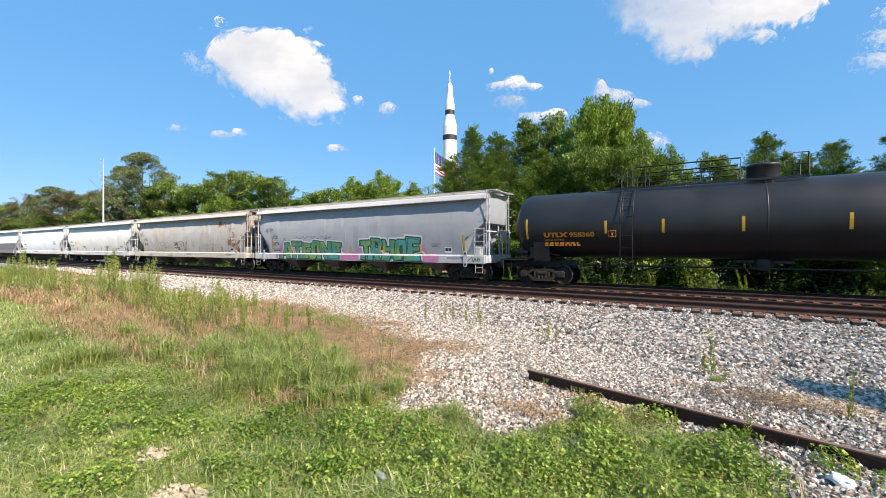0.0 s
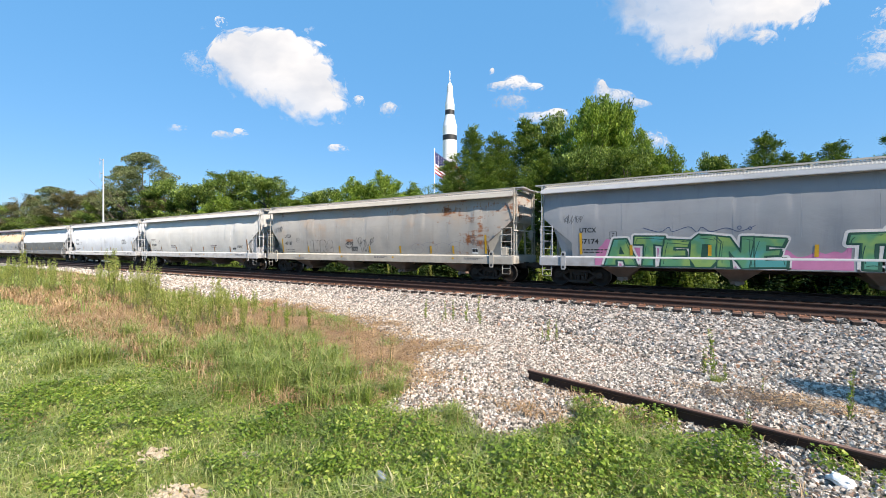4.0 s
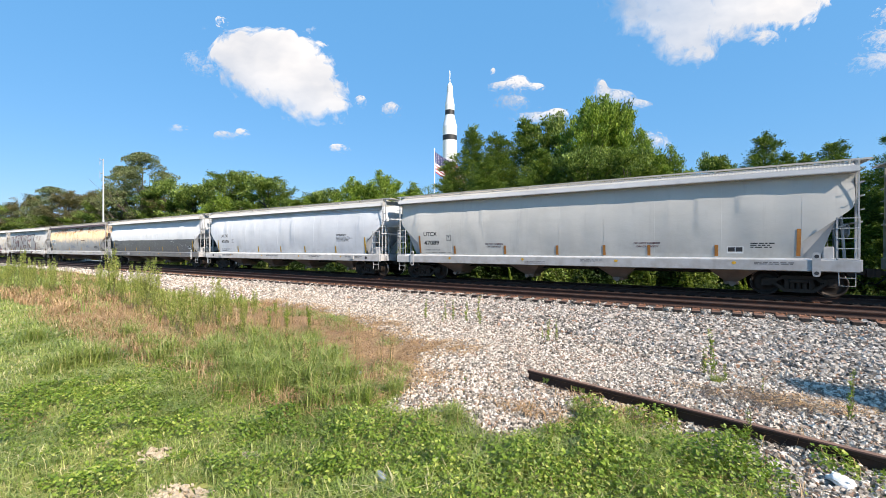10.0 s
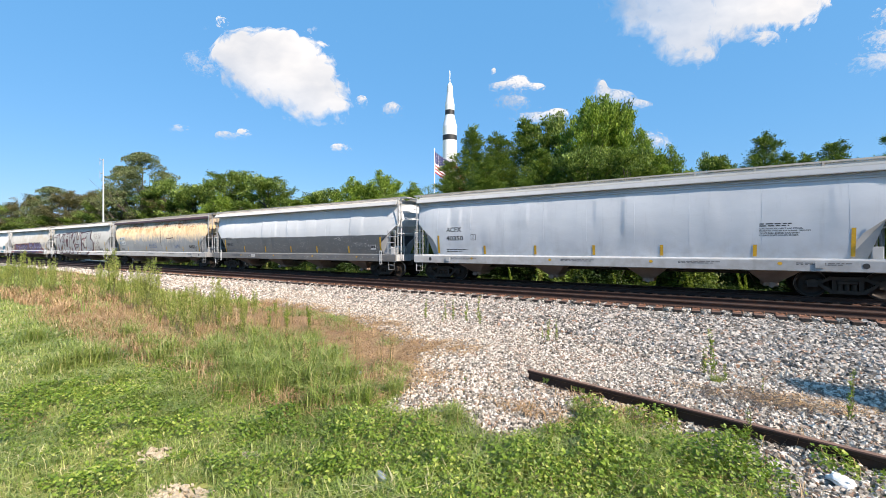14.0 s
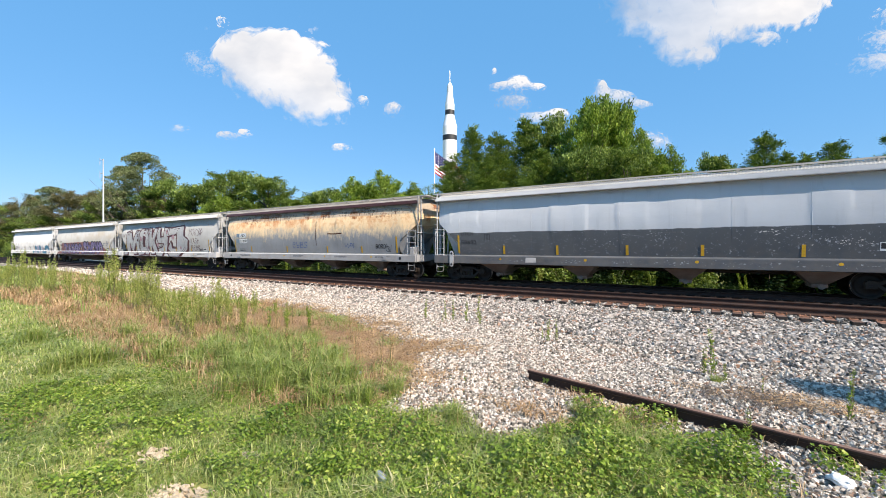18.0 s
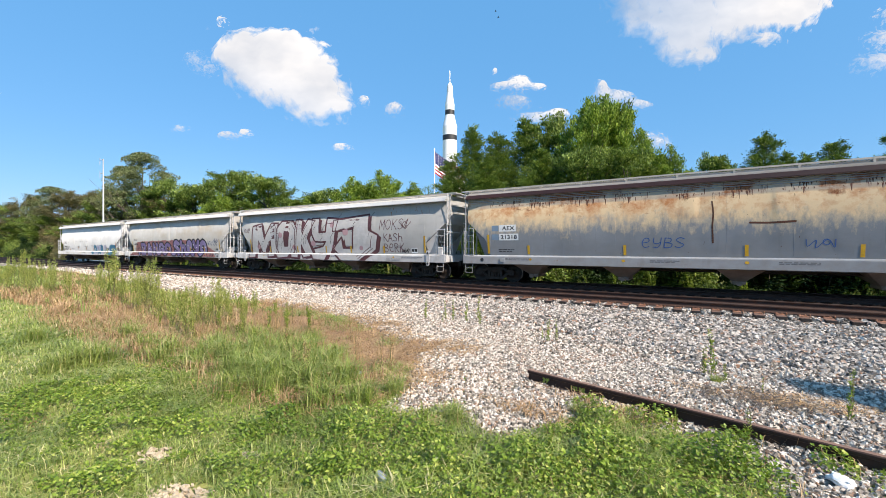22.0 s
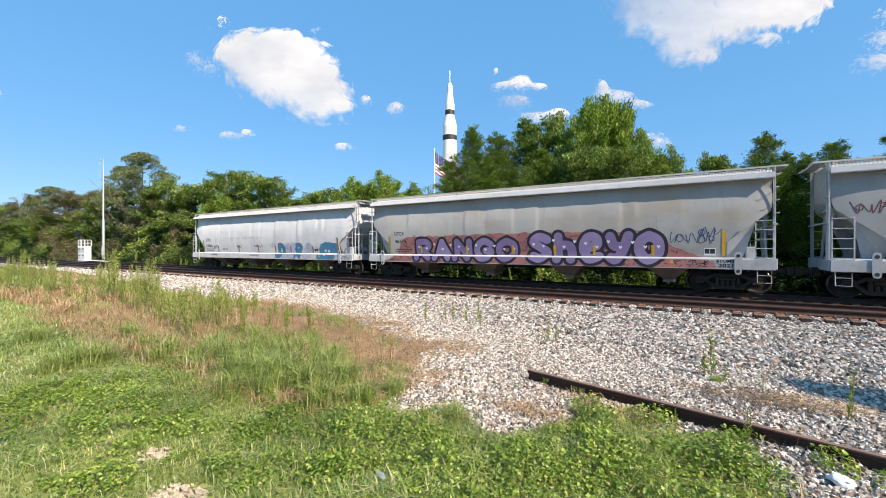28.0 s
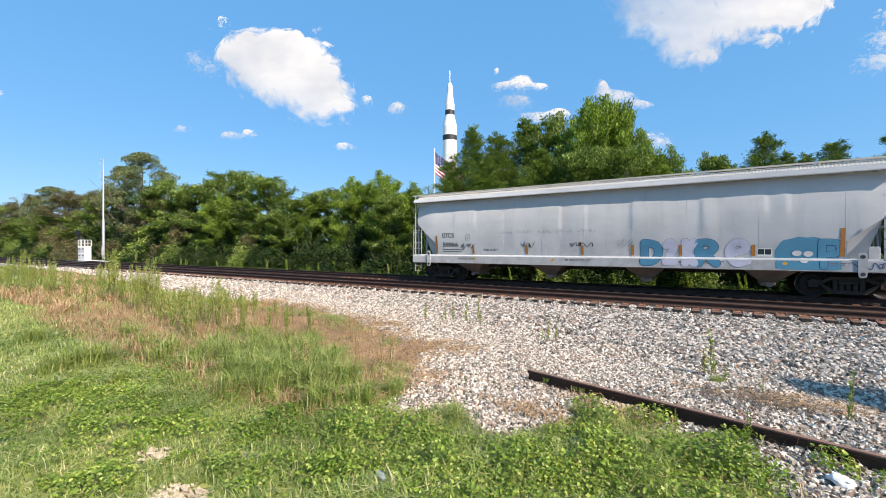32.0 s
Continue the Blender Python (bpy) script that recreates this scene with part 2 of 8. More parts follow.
CONCRETE = plain("pad_concrete", (0.50, 0.48, 0.44), (0.62, 0.60, 0.55), 2.0, 0.85, 0.0, 0.3, 50)
WHITE_PAINT = plain("white_paint", (0.80, 0.80, 0.79), (0.70, 0.70, 0.69), 2.0, 0.45, 0.0, 0.05, 60)
ROCKET_WHITE = plain("rocket_white", (0.86, 0.86, 0.86), (0.78, 0.78, 0.79), 0.08, 0.5, 0.0, 0.02, 2)
ROCKET_BLACK = plain("rocket_black", (0.015, 0.015, 0.017), (0.03, 0.03, 0.03), 0.2, 0.5, 0.0, 0.02, 2)
BARK = plain("bark", (0.07, 0.052, 0.04), (0.14, 0.11, 0.085), 3.0, 0.9, 0.0, 0.7, 20, 0.02)
STALK = plain("weed_stalk", (0.10, 0.12, 0.03), (0.18, 0.14, 0.06), 12.0, 0.8, 0.0, 0.2, 90)

LEAF_A = leaf("broad_leaves", (0.050, 0.092, 0.020), (0.240, 0.345, 0.072), (0.480, 0.550, 0.145))
LEAF_B = leaf("bright_leaves", (0.066, 0.125, 0.017), (0.290, 0.425, 0.058), (0.520, 0.620, 0.115))
LEAF_CEDAR = leaf("cedar_sprays", (0.046, 0.092, 0.017), (0.195, 0.300, 0.048), (0.360, 0.440, 0.080), 0.6, 0.24)
# dark copy of the leaf greens, with the shade under the trees in its colour
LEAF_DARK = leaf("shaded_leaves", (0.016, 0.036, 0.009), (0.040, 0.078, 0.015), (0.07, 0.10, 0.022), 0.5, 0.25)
LEAF_BROWN = leaf("browning_leaves", (0.110, 0.120, 0.050), (0.200, 0.170, 0.085), (0.250, 0.170, 0.090))
LEAF_GREY = leaf("dusty_leaves", (0.115, 0.150, 0.060), (0.215, 0.250, 0.110), (0.260, 0.240, 0.130))
WEED_LEAF = leaf("weed_leaves", (0.085, 0.155, 0.022), (0.270, 0.370, 0.056), (0.520, 0.540, 0.150), 0.4, 0.3)
WEED_SEED = leaf("weed_plumes", (0.140, 0.195, 0.040), (0.430, 0.470, 0.130), (0.640, 0.560, 0.240), 0.7, 0.35)
GRASS_BLADE = leaf("grass_blades", (0.135, 0.205, 0.042), (0.390, 0.455, 0.130), (0.680, 0.600, 0.340), 0.36, 0.3)
GRASS_RANK = leaf("rank_grass", (0.040, 0.080, 0.012), (0.120, 0.180, 0.030), (0.280, 0.300, 0.080))
GRASS_TUFT = leaf("coarse_grass", (0.160, 0.220, 0.050), (0.370, 0.440, 0.120), (0.600, 0.530, 0.260), 0.45, 0.35)
GRASS_DRY = leaf("dry_straw", (0.350, 0.205, 0.105), (0.680, 0.475, 0.275), (0.150, 0.075, 0.040), 0.6, 0.2)


def ballast_stones():
    t = NT("ballast_stone")
    t.b.inputs["Diffuse Roughness"].default_value = 0.4
    r = t.island()
    col = t.mix(t.ramp(r, 0.0, 0.55), (0.058, 0.050, 0.042), (0.42, 0.365, 0.300))
    col = t.mix(t.ramp(r, 0.42, 0.75), col, (0.73, 0.665, 0.580))
    col = t.mix(t.ramp(r, 0.86, 0.93), col, (0.32, 0.19, 0.12))
    n = t.noise(60, 4)
    col = t.mix(t.ramp(n, 0.4, 0.7, 0, 0.35), col, (0.27, 0.237, 0.20))
    t.bump(n, 0.4, 0.006)
    return t.set(col, 0.85)


def shoulder_stones():
    """Fresh, coarse, grey and white stones next to the track."""
    t = NT("shoulder_stone")
    t.b.inputs["Diffuse Roughness"].default_value = 0.4
    r = t.island()
    col = t.mix(t.ramp(r, 0.0, 0.5), (0.040, 0.036, 0.031), (0.29, 0.258, 0.220))
    col = t.mix(t.ramp(r, 0.42, 0.85), col, (0.68, 0.612, 0.535))
    col = t.mix(t.ramp(r, 0.91, 0.96), col, (0.36, 0.20, 0.12))
    n = t.noise(45, 4)
    col = t.mix(t.ramp(n, 0.4, 0.7, 0, 0.4), col, (0.22, 0.20, 0.18))
    t.bump(n, 0.4, 0.008)
    return t.set(col, 0.85)


def ballast_bed(name="ballast_bed", k=1.0, tint=(1.0, 1.0, 1.0)):
    """Crushed limestone seen from afar: a field of light and dark chips."""
    t = NT(name)
    v = t.n.new("ShaderNodeTexVoronoi")
    t.l.new(t.co, v.inputs["Vector"])
    v.inputs["Scale"].default_value = 19.0
    chip = t.axis(0, v.outputs["Color"])
    col = t.mix(t.ramp(chip, 0.0, 0.75), (0.17, 0.150, 0.122), (0.54, 0.49, 0.43))
    col = t.mix(t.ramp(chip, 0.93, 0.97), col, (0.36, 0.22, 0.14))
    # dark gaps between the chips: the stones' own shade painted in
    dark = t.ramp(v.outputs["Distance"], 0.35, 0.62)
    col = t.mix(dark, col, (0.10, 0.088, 0.075))
    big = t.noise(0.5, 5, 0.6)
    col = t.mix(t.ramp(big, 0.5, 0.75, 0, 0.35), col, (0.40, 0.35, 0.29))
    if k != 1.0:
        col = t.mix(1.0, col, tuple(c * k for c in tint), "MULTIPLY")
    t.bump(t.math("SUBTRACT", 1.0, v.outputs["Distance"]), 0.9, 0.03)
    return t.set(col, 0.9)


def meadow():
    """Short turf over brown soil, with worn and dry patches."""
    t = NT("meadow_soil")
    t.b.inputs["Diffuse Roughness"].default_value = 1.0
    a, b, c = t.noise(0.25, 6, 0.6), t.noise(2.2, 6, 0.65), t.noise(30, 4, 0.6)
    col = t.mix(t.ramp(c, 0.3, 0.7), (0.120, 0.140, 0.034), (0.230, 0.235, 0.075))
    col = t.mix(t.ramp(b, 0.58, 0.68, 0, 0.8), col, (0.30, 0.22, 0.13))
    col = t.mix(t.ramp(a, 0.52, 0.7, 0, 0.5), col, (0.20, 0.20, 0.06))
    t.bump(t.math("ADD", c, b), 0.6, 0.03)
    return t.set(col, 0.95)


STONE, SHOULDER, BED, MEADOW = ballast_stones(), shoulder_stones(), ballast_bed(), meadow()
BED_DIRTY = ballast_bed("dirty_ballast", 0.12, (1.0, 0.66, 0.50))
# lighter rust for the loose rail's head and foot, sunlight put into its colour
SPARE_LIT = plain("spare_rail_lit_rust", (0.14, 0.080, 0.056), (0.24, 0.140, 0.095), 3.0, 0.8, 0.0, 0.3, 60)
TIE_TOP = plain("rust_stained_wood", (0.10, 0.050, 0.033), (0.21, 0.110, 0.070), 4.0, 0.85, 0.0, 0.5, 40, 0.01, piece=0.35)
SOIL = plain("bare_soil", (0.25, 0.145, 0.085), (0.56, 0.400, 0.260), 1.5, 0.95, 0.0, 0.6, 25, 0.02)
LIMESTONE = plain("pale_limestone", (0.36, 0.28, 0.19), (0.52, 0.43, 0.31), 5.0, 0.9, 0.0, 0.5, 40, 0.01)

# ---- ground, ballast and tracks ----
RIM = ((-300, 11.0), (-60, 11.2), (-45, 11.4), (-27.6, 9.7), (-16.7, 8.3), (-11, 8.5), (-6.7, 7.4), (-5.1, 6.3), (-4.05, 5.5), (-3.7, 4.5),
       (-2.95, 3.75), (-2.55, 4.05), (-1.8, 3.45), (-1.45, 4.0), (-0.9, 4.8), (-0.2, 4.75), (0.2, 4.25), (0.7, 3.7), (1.4, 3.3), (2.0, 3.1), (6, 3.0), (40, 3.0), (300, 3.0))
RIM_X, RIM_Y = [a for a, b in RIM], [b for a, b in RIM]


def lump(x, y, s, k=0.0):
    return noise.noise(Vector((x * s + k, y * s - k, k * 0.37)))


def ground_z(x, y):
    """Height of the natural ground."""
    z = float(np.interp(y, (-400, 0, 6, 9, 13.4, 14.3, 14.5, 17.0, 18.4, 21.6, 22.4, 24.5, 400), (0.0, 0.0, 0.0, -0.02, -0.09, -0.15, -0.06, -0.07, -0.10, -0.10, -0.2, -0.45, -0.45)))
    w = min(1.0, max(0.0, (13.5 - y) / 4.0)) if y < 13.5 else min(1.0, max(0.0, (y - 22) / 2))
    return z + w * (0.05 * lump(x, y, 0.45) + 0.025 * lump(x, y, 1.7, 3.1))


def gravel(x, y):
    """How far, in metres, a place lies inside the ballast."""
    return y - float(np.interp(x, RIM_X, RIM_Y)) + 0.45 * lump(x, y, 0.9, 5.0) + 0.22 * lump(x, y, 3.1, 8.0)


DRY = ((-12.7, 7.0), (-12.7, 8.0), (-11.9, 8.3), (-9.3, 7.9), (-7.2, 7.2), (-5.6, 6.8), (-4.5, 6.5), (-3.8, 6.6), (-4.0, 5.8), (-4.1, 5.2), (-3.6, 4.5), (-3.6, 3.9), (-4.1, 3.8), (-5.1, 4.0), (-6.0, 4.3), (-7.7, 4.8), (-10.0, 5.5))


def inside(poly, x, y):
    """Signed distance, positive within the outline."""
    best, odd = 1e9, False
    for (ax, ay), (bx, by) in zip(poly, poly[1:] + poly[:1]):
        dx, dy = bx - ax, by - ay
        t = max(0.0, min(1.0, ((x - ax) * dx + (y - ay) * dy) / (dx * dx + dy * dy)))
        best = min(best, math.hypot(x - ax - t * dx, y - ay - t * dy))
        if (ay > y) != (by > y) and x < ax + (y - ay) / (by - ay) * dx:
            odd = not odd
    return best if odd else -best


def dryness(x, y):
    d = inside(DRY, x, y)
    if -13.0 < x < -3.4:
        d = max(d, min(gravel(x, y) + 0.6, 0.35 - gravel(x, y)))
    return d + 0.45 * lump(x, y, 1.3, 2.0) + 0.4 * lump(x, y, 3.7, 4.0)


def steps(*spans):
    """Grid lines: spans of (from, to, step)."""
    out = []
    for a, b, d in spans:
        n = max(1, round(abs(b - a) / d))
        out += [a + (b - a) * i / n for i in range(n)]
    return out + [spans[-1][1]]


def terrain(xs, ys, f):
    v = [(x, y, f(x, y)) for y in ys for x in xs]
    n = len(xs)
    q = [(j * n + i, j * n + i + 1, (j + 1) * n + i + 1, (j + 1) * n + i) for j in range(len(ys) - 1) for i in range(n - 1)]
    return v, q


gv, gf = terrain(steps((-3000, -300, 300), (-300, -60, 12), (-60, -16, 1.5), (-16, 8, 0.3), (8, 60, 3), (60, 3000, 420)),
                 steps((-3000, -60, 420), (-60, -2, 4), (-2, 14, 0.3), (14, 26, 0.6), (26, 60, 4), (60, 300, 30), (300, 3000, 450)), ground_z)
tagged(new("ground", np_mesh("ground", gv, gf, MEADOW, True)), "green rough grass with worn brown patches", "ground", kind="structure")


def bed_z(x, y):
    return ground_z(x, y) + min(0.035, 0.10 * gravel(x, y)) if y < 20 else ground_z(x, y) + min(0.035, 0.1 * (22.6 - y + 0.4 * lump(x, y, 0.8)))


bv, bf = terrain(steps((-300, -60, 8), (-60, -20, 1.0), (-20, 8, 0.16), (8, 40, 2)), steps((2.6, 14.4, 0.16), (14.4, 23.4, 0.45)), bed_z)
tagged(new("ballast_bed", np_mesh("ballast_bed", bv, bf, BED, True)), "pale crushed limestone ballast beside the tracks", "ballast", kind="structure")
dv, df = terrain(steps((-15, -2.2, 0.12)), steps((3.4, 9.4, 0.12)), lambda x, y: max(ground_z(x, y), bed_z(x, y)) + min(0.012, 0.05 * dryness(x, y)))
tagged(new("soil_patch", np_mesh("soil_patch", dv, df, SOIL, True)), "bare brown soil under withered grass", "soil", kind="structure")


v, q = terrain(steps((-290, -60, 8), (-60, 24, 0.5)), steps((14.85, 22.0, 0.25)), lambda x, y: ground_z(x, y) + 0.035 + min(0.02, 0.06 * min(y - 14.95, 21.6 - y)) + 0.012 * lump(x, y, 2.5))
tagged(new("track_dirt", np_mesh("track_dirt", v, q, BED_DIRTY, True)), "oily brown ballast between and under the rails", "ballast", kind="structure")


# ---- tracks ----
RAIL_PROFILE = ((-0.076, 0), (0.076, 0), (0.076, 0.011), (0.022, 0.03), (0.009, 0.05), (0.009, 0.128), (0.034, 0.142), (0.037, 0.172), (0.030, 0.183), (-0.030, 0.183), (-0.037, 0.172), (-0.034, 0.142), (-0.009, 0.128), (-0.009, 0.05), (-0.022, 0.03), (-0.076, 0.011))


def rail_mesh(name, length, mats, shiny):
    mb = MB().prism(RAIL_PROFILE, 0, length, "x")
    me = mb.mesh(name, mats)
    if shiny:
        for p in me.polygons:
            if p.center.z > 0.178:
                p.material_index = 1
    return me


tie_mesh = MB().box(-0.115, 0.115, -1.30, 1.30, -0.17, 0.0, 0.012).mesh("tie", [TIE, TIE_TOP])
for p in tie_mesh.polygons:
    if p.normal.z > 0.5:
        p.material_index = 1
plate_mesh = MB().box(-0.10, 0.10, -0.20, 0.20, 0.0, 0.018, 0.004).box(-0.085, -0.055, -0.10, -0.075, 0.018, 0.05, 0.005).box(0.05, 0.08, 0.075, 0.10, 0.018, 0.05, 0.005).box(0.03, 0.06, -0.135, -0.11, 0.018, 0.055, 0.005).mesh("tie_plate", PLATE_RUST)
anchor_mesh = MB().box(-0.012, 0.012, -0.095, 0.095, -0.03, 0.02, 0.004).box(-0.012, 0.012, -0.105, -0.075, -0.035, 0.035, 0.004).mesh("rail_anchor", PLATE_RUST)
X0, X1 = -290.0, 24.0
rng = random.Random(4)


def build_track(name, label, yc, ztop, x_near):
    tr = thing(name, label, "railway track", "railway tracks", "structure", pose(0, yc, ztop))
    me = rail_mesh("rail", X1 - X0, [RAIL_RUST, RAIL_TOP], True)
    for y in (-0.755, 0.755):
        part("rail", me, None, tr, "", (X0, y, -0.183))
    far = MB()
    x = X0 + 0.3
    while x < X1:
        dy, da = rng.uniform(-0.05, 0.05), rng.uniform(-0.012, 0.012)
        if x > x_near:
            t = part("tie", tie_mesh, None, tr, "", (x, dy, -0.205 - rng.uniform(0, 0.012)))
            t.rotation_euler = (0, 0, da)
            for y in (-0.755, 0.755):
                part("tie_plate", plate_mesh, None, t, "", (0, y - dy, 0.001))
            if yc < 18:
                part("rail_anchor", anchor_mesh, None, t, "", (0.15, -0.755 - dy, 0.025))
        else:
            far.box(x - 0.115, x + 0.115, -1.3 + dy, 1.3 + dy, -0.375, -0.21)
            far.box(x - 0.1, x + 0.1, -0.95, -0.55, -0.21, -0.19)
        x += 0.50
    tagged(part("far_ties", far, TIE, tr), "", kind="stuff")
    return tr


build_track("track_near", "empty track, rusty rails on creosoted wooden ties", NEAR_Y, NEAR_Z, -46)
build_track("track_far", "track under the train, dark rails on wooden ties", TRACK_Y, RZ, -20)

# ---- the train ----
WB = 1.78


def wheelset_mesh():
    mb = MB()
    for s in (-1, 1):
        # flange inwards, dished plate, hub
        prof = [(0.10, 0.80), (0.13, 0.79), (0.15, 0.765), (0.30, 0.735), (0.375, 0.745), (0.39, 0.80), (0.452, 0.805), (0.4572, 0.80), (0.4572, 0.70), (0.483, 0.685), (0.483, 0.672), (0.39, 0.668), (0.36, 0.70), (0.15, 0.70), (0.10, 0.66)]
        mb.lathe([(r, s * h) for r, h in prof], 28, "y")
    mb.tube([(0, -1.08, 0), (0, 1.08, 0)], 0.082, 10)
    for s in (-1, 1):
        mb.lathe([(0.06, s * 1.09), (0.085, s * 1.085), (0.085, s * 1.05)], 10, "y")
        for k in range(3):
            a = 2 * math.pi * k / 3
            mb.box(0.045 * math.cos(a) - 0.014, 0.045 * math.cos(a) + 0.014, s * 1.095 - 0.012, s * 1.095 + 0.012, 0.045 * math.sin(a) - 0.014, 0.045 * math.sin(a) + 0.014)
    me = mb.mesh("wheelset", [WHEEL_STEEL, TREAD])
    for p in me.polygons:
        r = math.hypot(p.center.x, p.center.z)
        if 0.448 < r < 0.459 and abs(p.center.y) > 0.7:
            p.material_index = 1
    return me


def sideframe_mesh(s):
    mb = MB()
    if s:
        a, b = s * 0.93, s * 1.06
        lo, hi = min(a, b), max(a, b)
        mb.prism([(-1.06, 0.58), (-0.62, 0.62), (-0.45, 0.73), (0.45, 0.73), (0.62, 0.62), (1.06, 0.58), (1.06, 0.50), (0.62, 0.50), (0.46, 0.60), (-0.46, 0.60), (-0.62, 0.50), (-1.06, 0.50)], lo, hi)
        mb.prism([(-0.80, 0.50), (-0.68, 0.50), (-0.36, 0.27), (0.36, 0.27), (0.68, 0.50), (0.80, 0.50), (0.42, 0.15), (-0.42, 0.15)], lo, hi)
        for x in (-0.33, 0.33):
            mb.prism([(x - 0.06, 0.25), (x + 0.06, 0.25), (x + 0.05, 0.62), (x - 0.05, 0.62)], lo, hi)
        for x in (-0.89, 0.89):
            mb.prism([(x - 0.14, 0.36), (x + 0.14, 0.36), (x + 0.15, 0.56), (x + 0.08, 0.63), (x - 0.08, 0.63), (x - 0.15, 0.56)], lo - 0.03, hi + 0.02)
        for x in (-0.17, 0.0, 0.17):
            mb.lathe([(0.07, 0.27), (0.082, 0.30), (0.066, 0.33), (0.082, 0.36), (0.066, 0.39), (0.082, 0.42), (0.066, 0.45), (0.08, 0.48)], 8, "z", (x, s * 0.99, 0))
        mb.box(-0.26, 0.26, lo - 0.02, hi + 0.05, 0.48, 0.60, 0.02)
    return mb.mesh("side_frame", TRUCK_IRON)


def bolster_mesh():
    mb = MB().box(-0.20, 0.20, -0.96, 0.96, 0.46, 0.72, 0.03).lathe([(0.2, 0.72), (0.2, 0.86)], 14, "z")
    for x in (-0.42, 0.42):
        mb.tube([(x, -0.85, 0.36), (x, 0.85, 0.36)], 0.05, 8)
        for y in (-0.76, 0.76):
            mb.box(x - 0.05 if x < 0 else x - 0.01, x + 0.01 if x < 0 else x + 0.05, y - 0.06, y + 0.06, 0.30, 0.62, 0.01)
    return mb.mesh("truck", TRUCK_IRON)


WHEEL_ME, FRAME_MES, BOLSTER_ME = wheelset_mesh(), (sideframe_mesh(-1), sideframe_mesh(1)), bolster_mesh()
WHEELS = []


def add_trucks(car, cx):
    for x in (-cx, cx):
        tk = part("truck", BOLSTER_ME, None, car, "dusty cast-iron truck", (x, 0, 0))
        for me in FRAME_MES:
            part("side_frame", me, None, tk)
        for d in (-WB / 2, WB / 2):
            w = part("wheelset", WHEEL_ME, None, tk, "", (d, 0, 0.4572))
            WHEELS.append(w)


def coupler(car, x, s, mat):
    mb = MB().box(min(x, x + s * 0.45), max(x, x + s * 0.45), -0.07, 0.07, 0.76, 0.92, 0.015)
    mb.prism([(x + s * 0.42, -0.14), (x + s * 0.62, -0.17), (x + s * 0.70, -0.05), (x + s * 0.58, 0.02), (x + s * 0.66, 0.14), (x + s * 0.46, 0.18), (x + s * 0.40, 0.08)], 0.70, 0.98, "z")
    mb.box(min(x - s * 0.1, x + s * 0.12), max(x - s * 0.1, x + s * 0.12), -0.22, 0.22, 0.68, 1.0, 0.02)
    part("coupler", mb, TRUCK_IRON, car, "rusty knuckle coupler")
    hose = MB().tube([(x + s * 0.05, 0.35, 0.85), (x + s * 0.25, 0.34, 0.6), (x + s * 0.45, 0.28, 0.42), (x + s * 0.66, 0.18, 0.5)], 0.022, 6)
    part("air_hose", hose, BLACK_IRON, car)


def ladder_mb(x0, x1, z0, z1, y, n, r=0.016, stile=0.02):
    mb = MB()
    for x in (x0, x1):
        mb.box(x - stile, x + stile, y - 0.012, y + 0.012, z0, z1, 0.003)
    for k in range(n):
        z = z0 + 0.05 + (z1 - z0 - 0.1) * k / (n - 1)
        mb.tube([(x0, y - 0.02, z), (x1, y - 0.02, z)], r, 6)
    return mb


def text_mesh(body, size, mat, bold=0.0, width=1.0, space=1.0):
    """Letters of the built-in font as a flat mesh in the x-z plane that faces -y."""
    cu = bpy.data.curves.new("letters", "FONT")
    cu.body, cu.size, cu.offset, cu.resolution_u, cu.space_character = body, size, bold, 3, space
    cu.extrude = 0.0012
    tmp = new("letters", cu)
    me = bpy.data.meshes.new_from_object(tmp.evaluated_get(bpy.context.evaluated_depsgraph_get()))
    bpy.data.objects.remove(tmp)
    bpy.data.curves.remove(cu)
    me.transform(Matrix(((width, 0, 0, 0), (0, 0, -1, 0), (0, 1, 0, 0), (0, 0, 0, 1))))
    me.materials.clear()
    me.materials.append(mat)
    return me


SEED = [0.0]


@functools.lru_cache(None)
def creases(seed):
    """Where the side sheets are buckled: (x, depth, which way it faces) from end to end."""
    r = random.Random(int(seed * 10) + 5)
    out, x = [(-8.9, 0.0, 1)], -8.4
    while x < 8.3:
        out.append((x, 0.030 * r.choice((0.12, 0.2, 0.45, 0.8, 1.0)), r.choice((1, 1, -1))))
        x += r.uniform(0.6, 1.9)
    return out + [(8.9, 0.0, 1)]


def ease(a, b, v):
    t = max(0.0, min(1.0, (v - a) / (b - a)))
    return t * t * (3 - 2 * t)


def side_out(x, z, seed, s=-1):
    """How far the buckled side stands out from the smooth shell, in metres."""
    tuck = -0.13 * max(0.0, (abs(x) - 7.95) / 1.35) ** 2 * ease(2.0, 2.8, z) * ease(4.19, 3.9, z)
    if s > 0 or abs(x) > 8.8:
        return tuck
    k = ease(8.8, 8.2, abs(x)) * ease(1.34, 1.7, z) * ease(4.17, 3.6, z)
    d = 0.012 * noise.noise(Vector((x * 0.55 + seed, z * 0.35, 4.0))) + 0.016 * noise.noise(Vector((x * 1.5 - seed, z * 0.4, 9.0)))
    cr = creases(seed)
    n = bisect_x(cr, x)
    (xa, da, fa), (xb, db, fb) = cr[n], cr[n + 1]
    w = 0.19
    saw = 0.0
    if fb > 0:
        saw += db * ease(xa, xb - w, x) * (1 - ease(xb - w, xb, x))
    if fa < 0:
        saw += da * (1 - ease(xa + w, xb, x)) * ease(xa, xa + w, x)
    low = 2.25 + 0.35 * math.sin(7.1 * xa + seed)
    return tuck + k * (d + 0.95 * saw * ease(low, low + 0.7, z) * ease(4.1, 3.5, z))


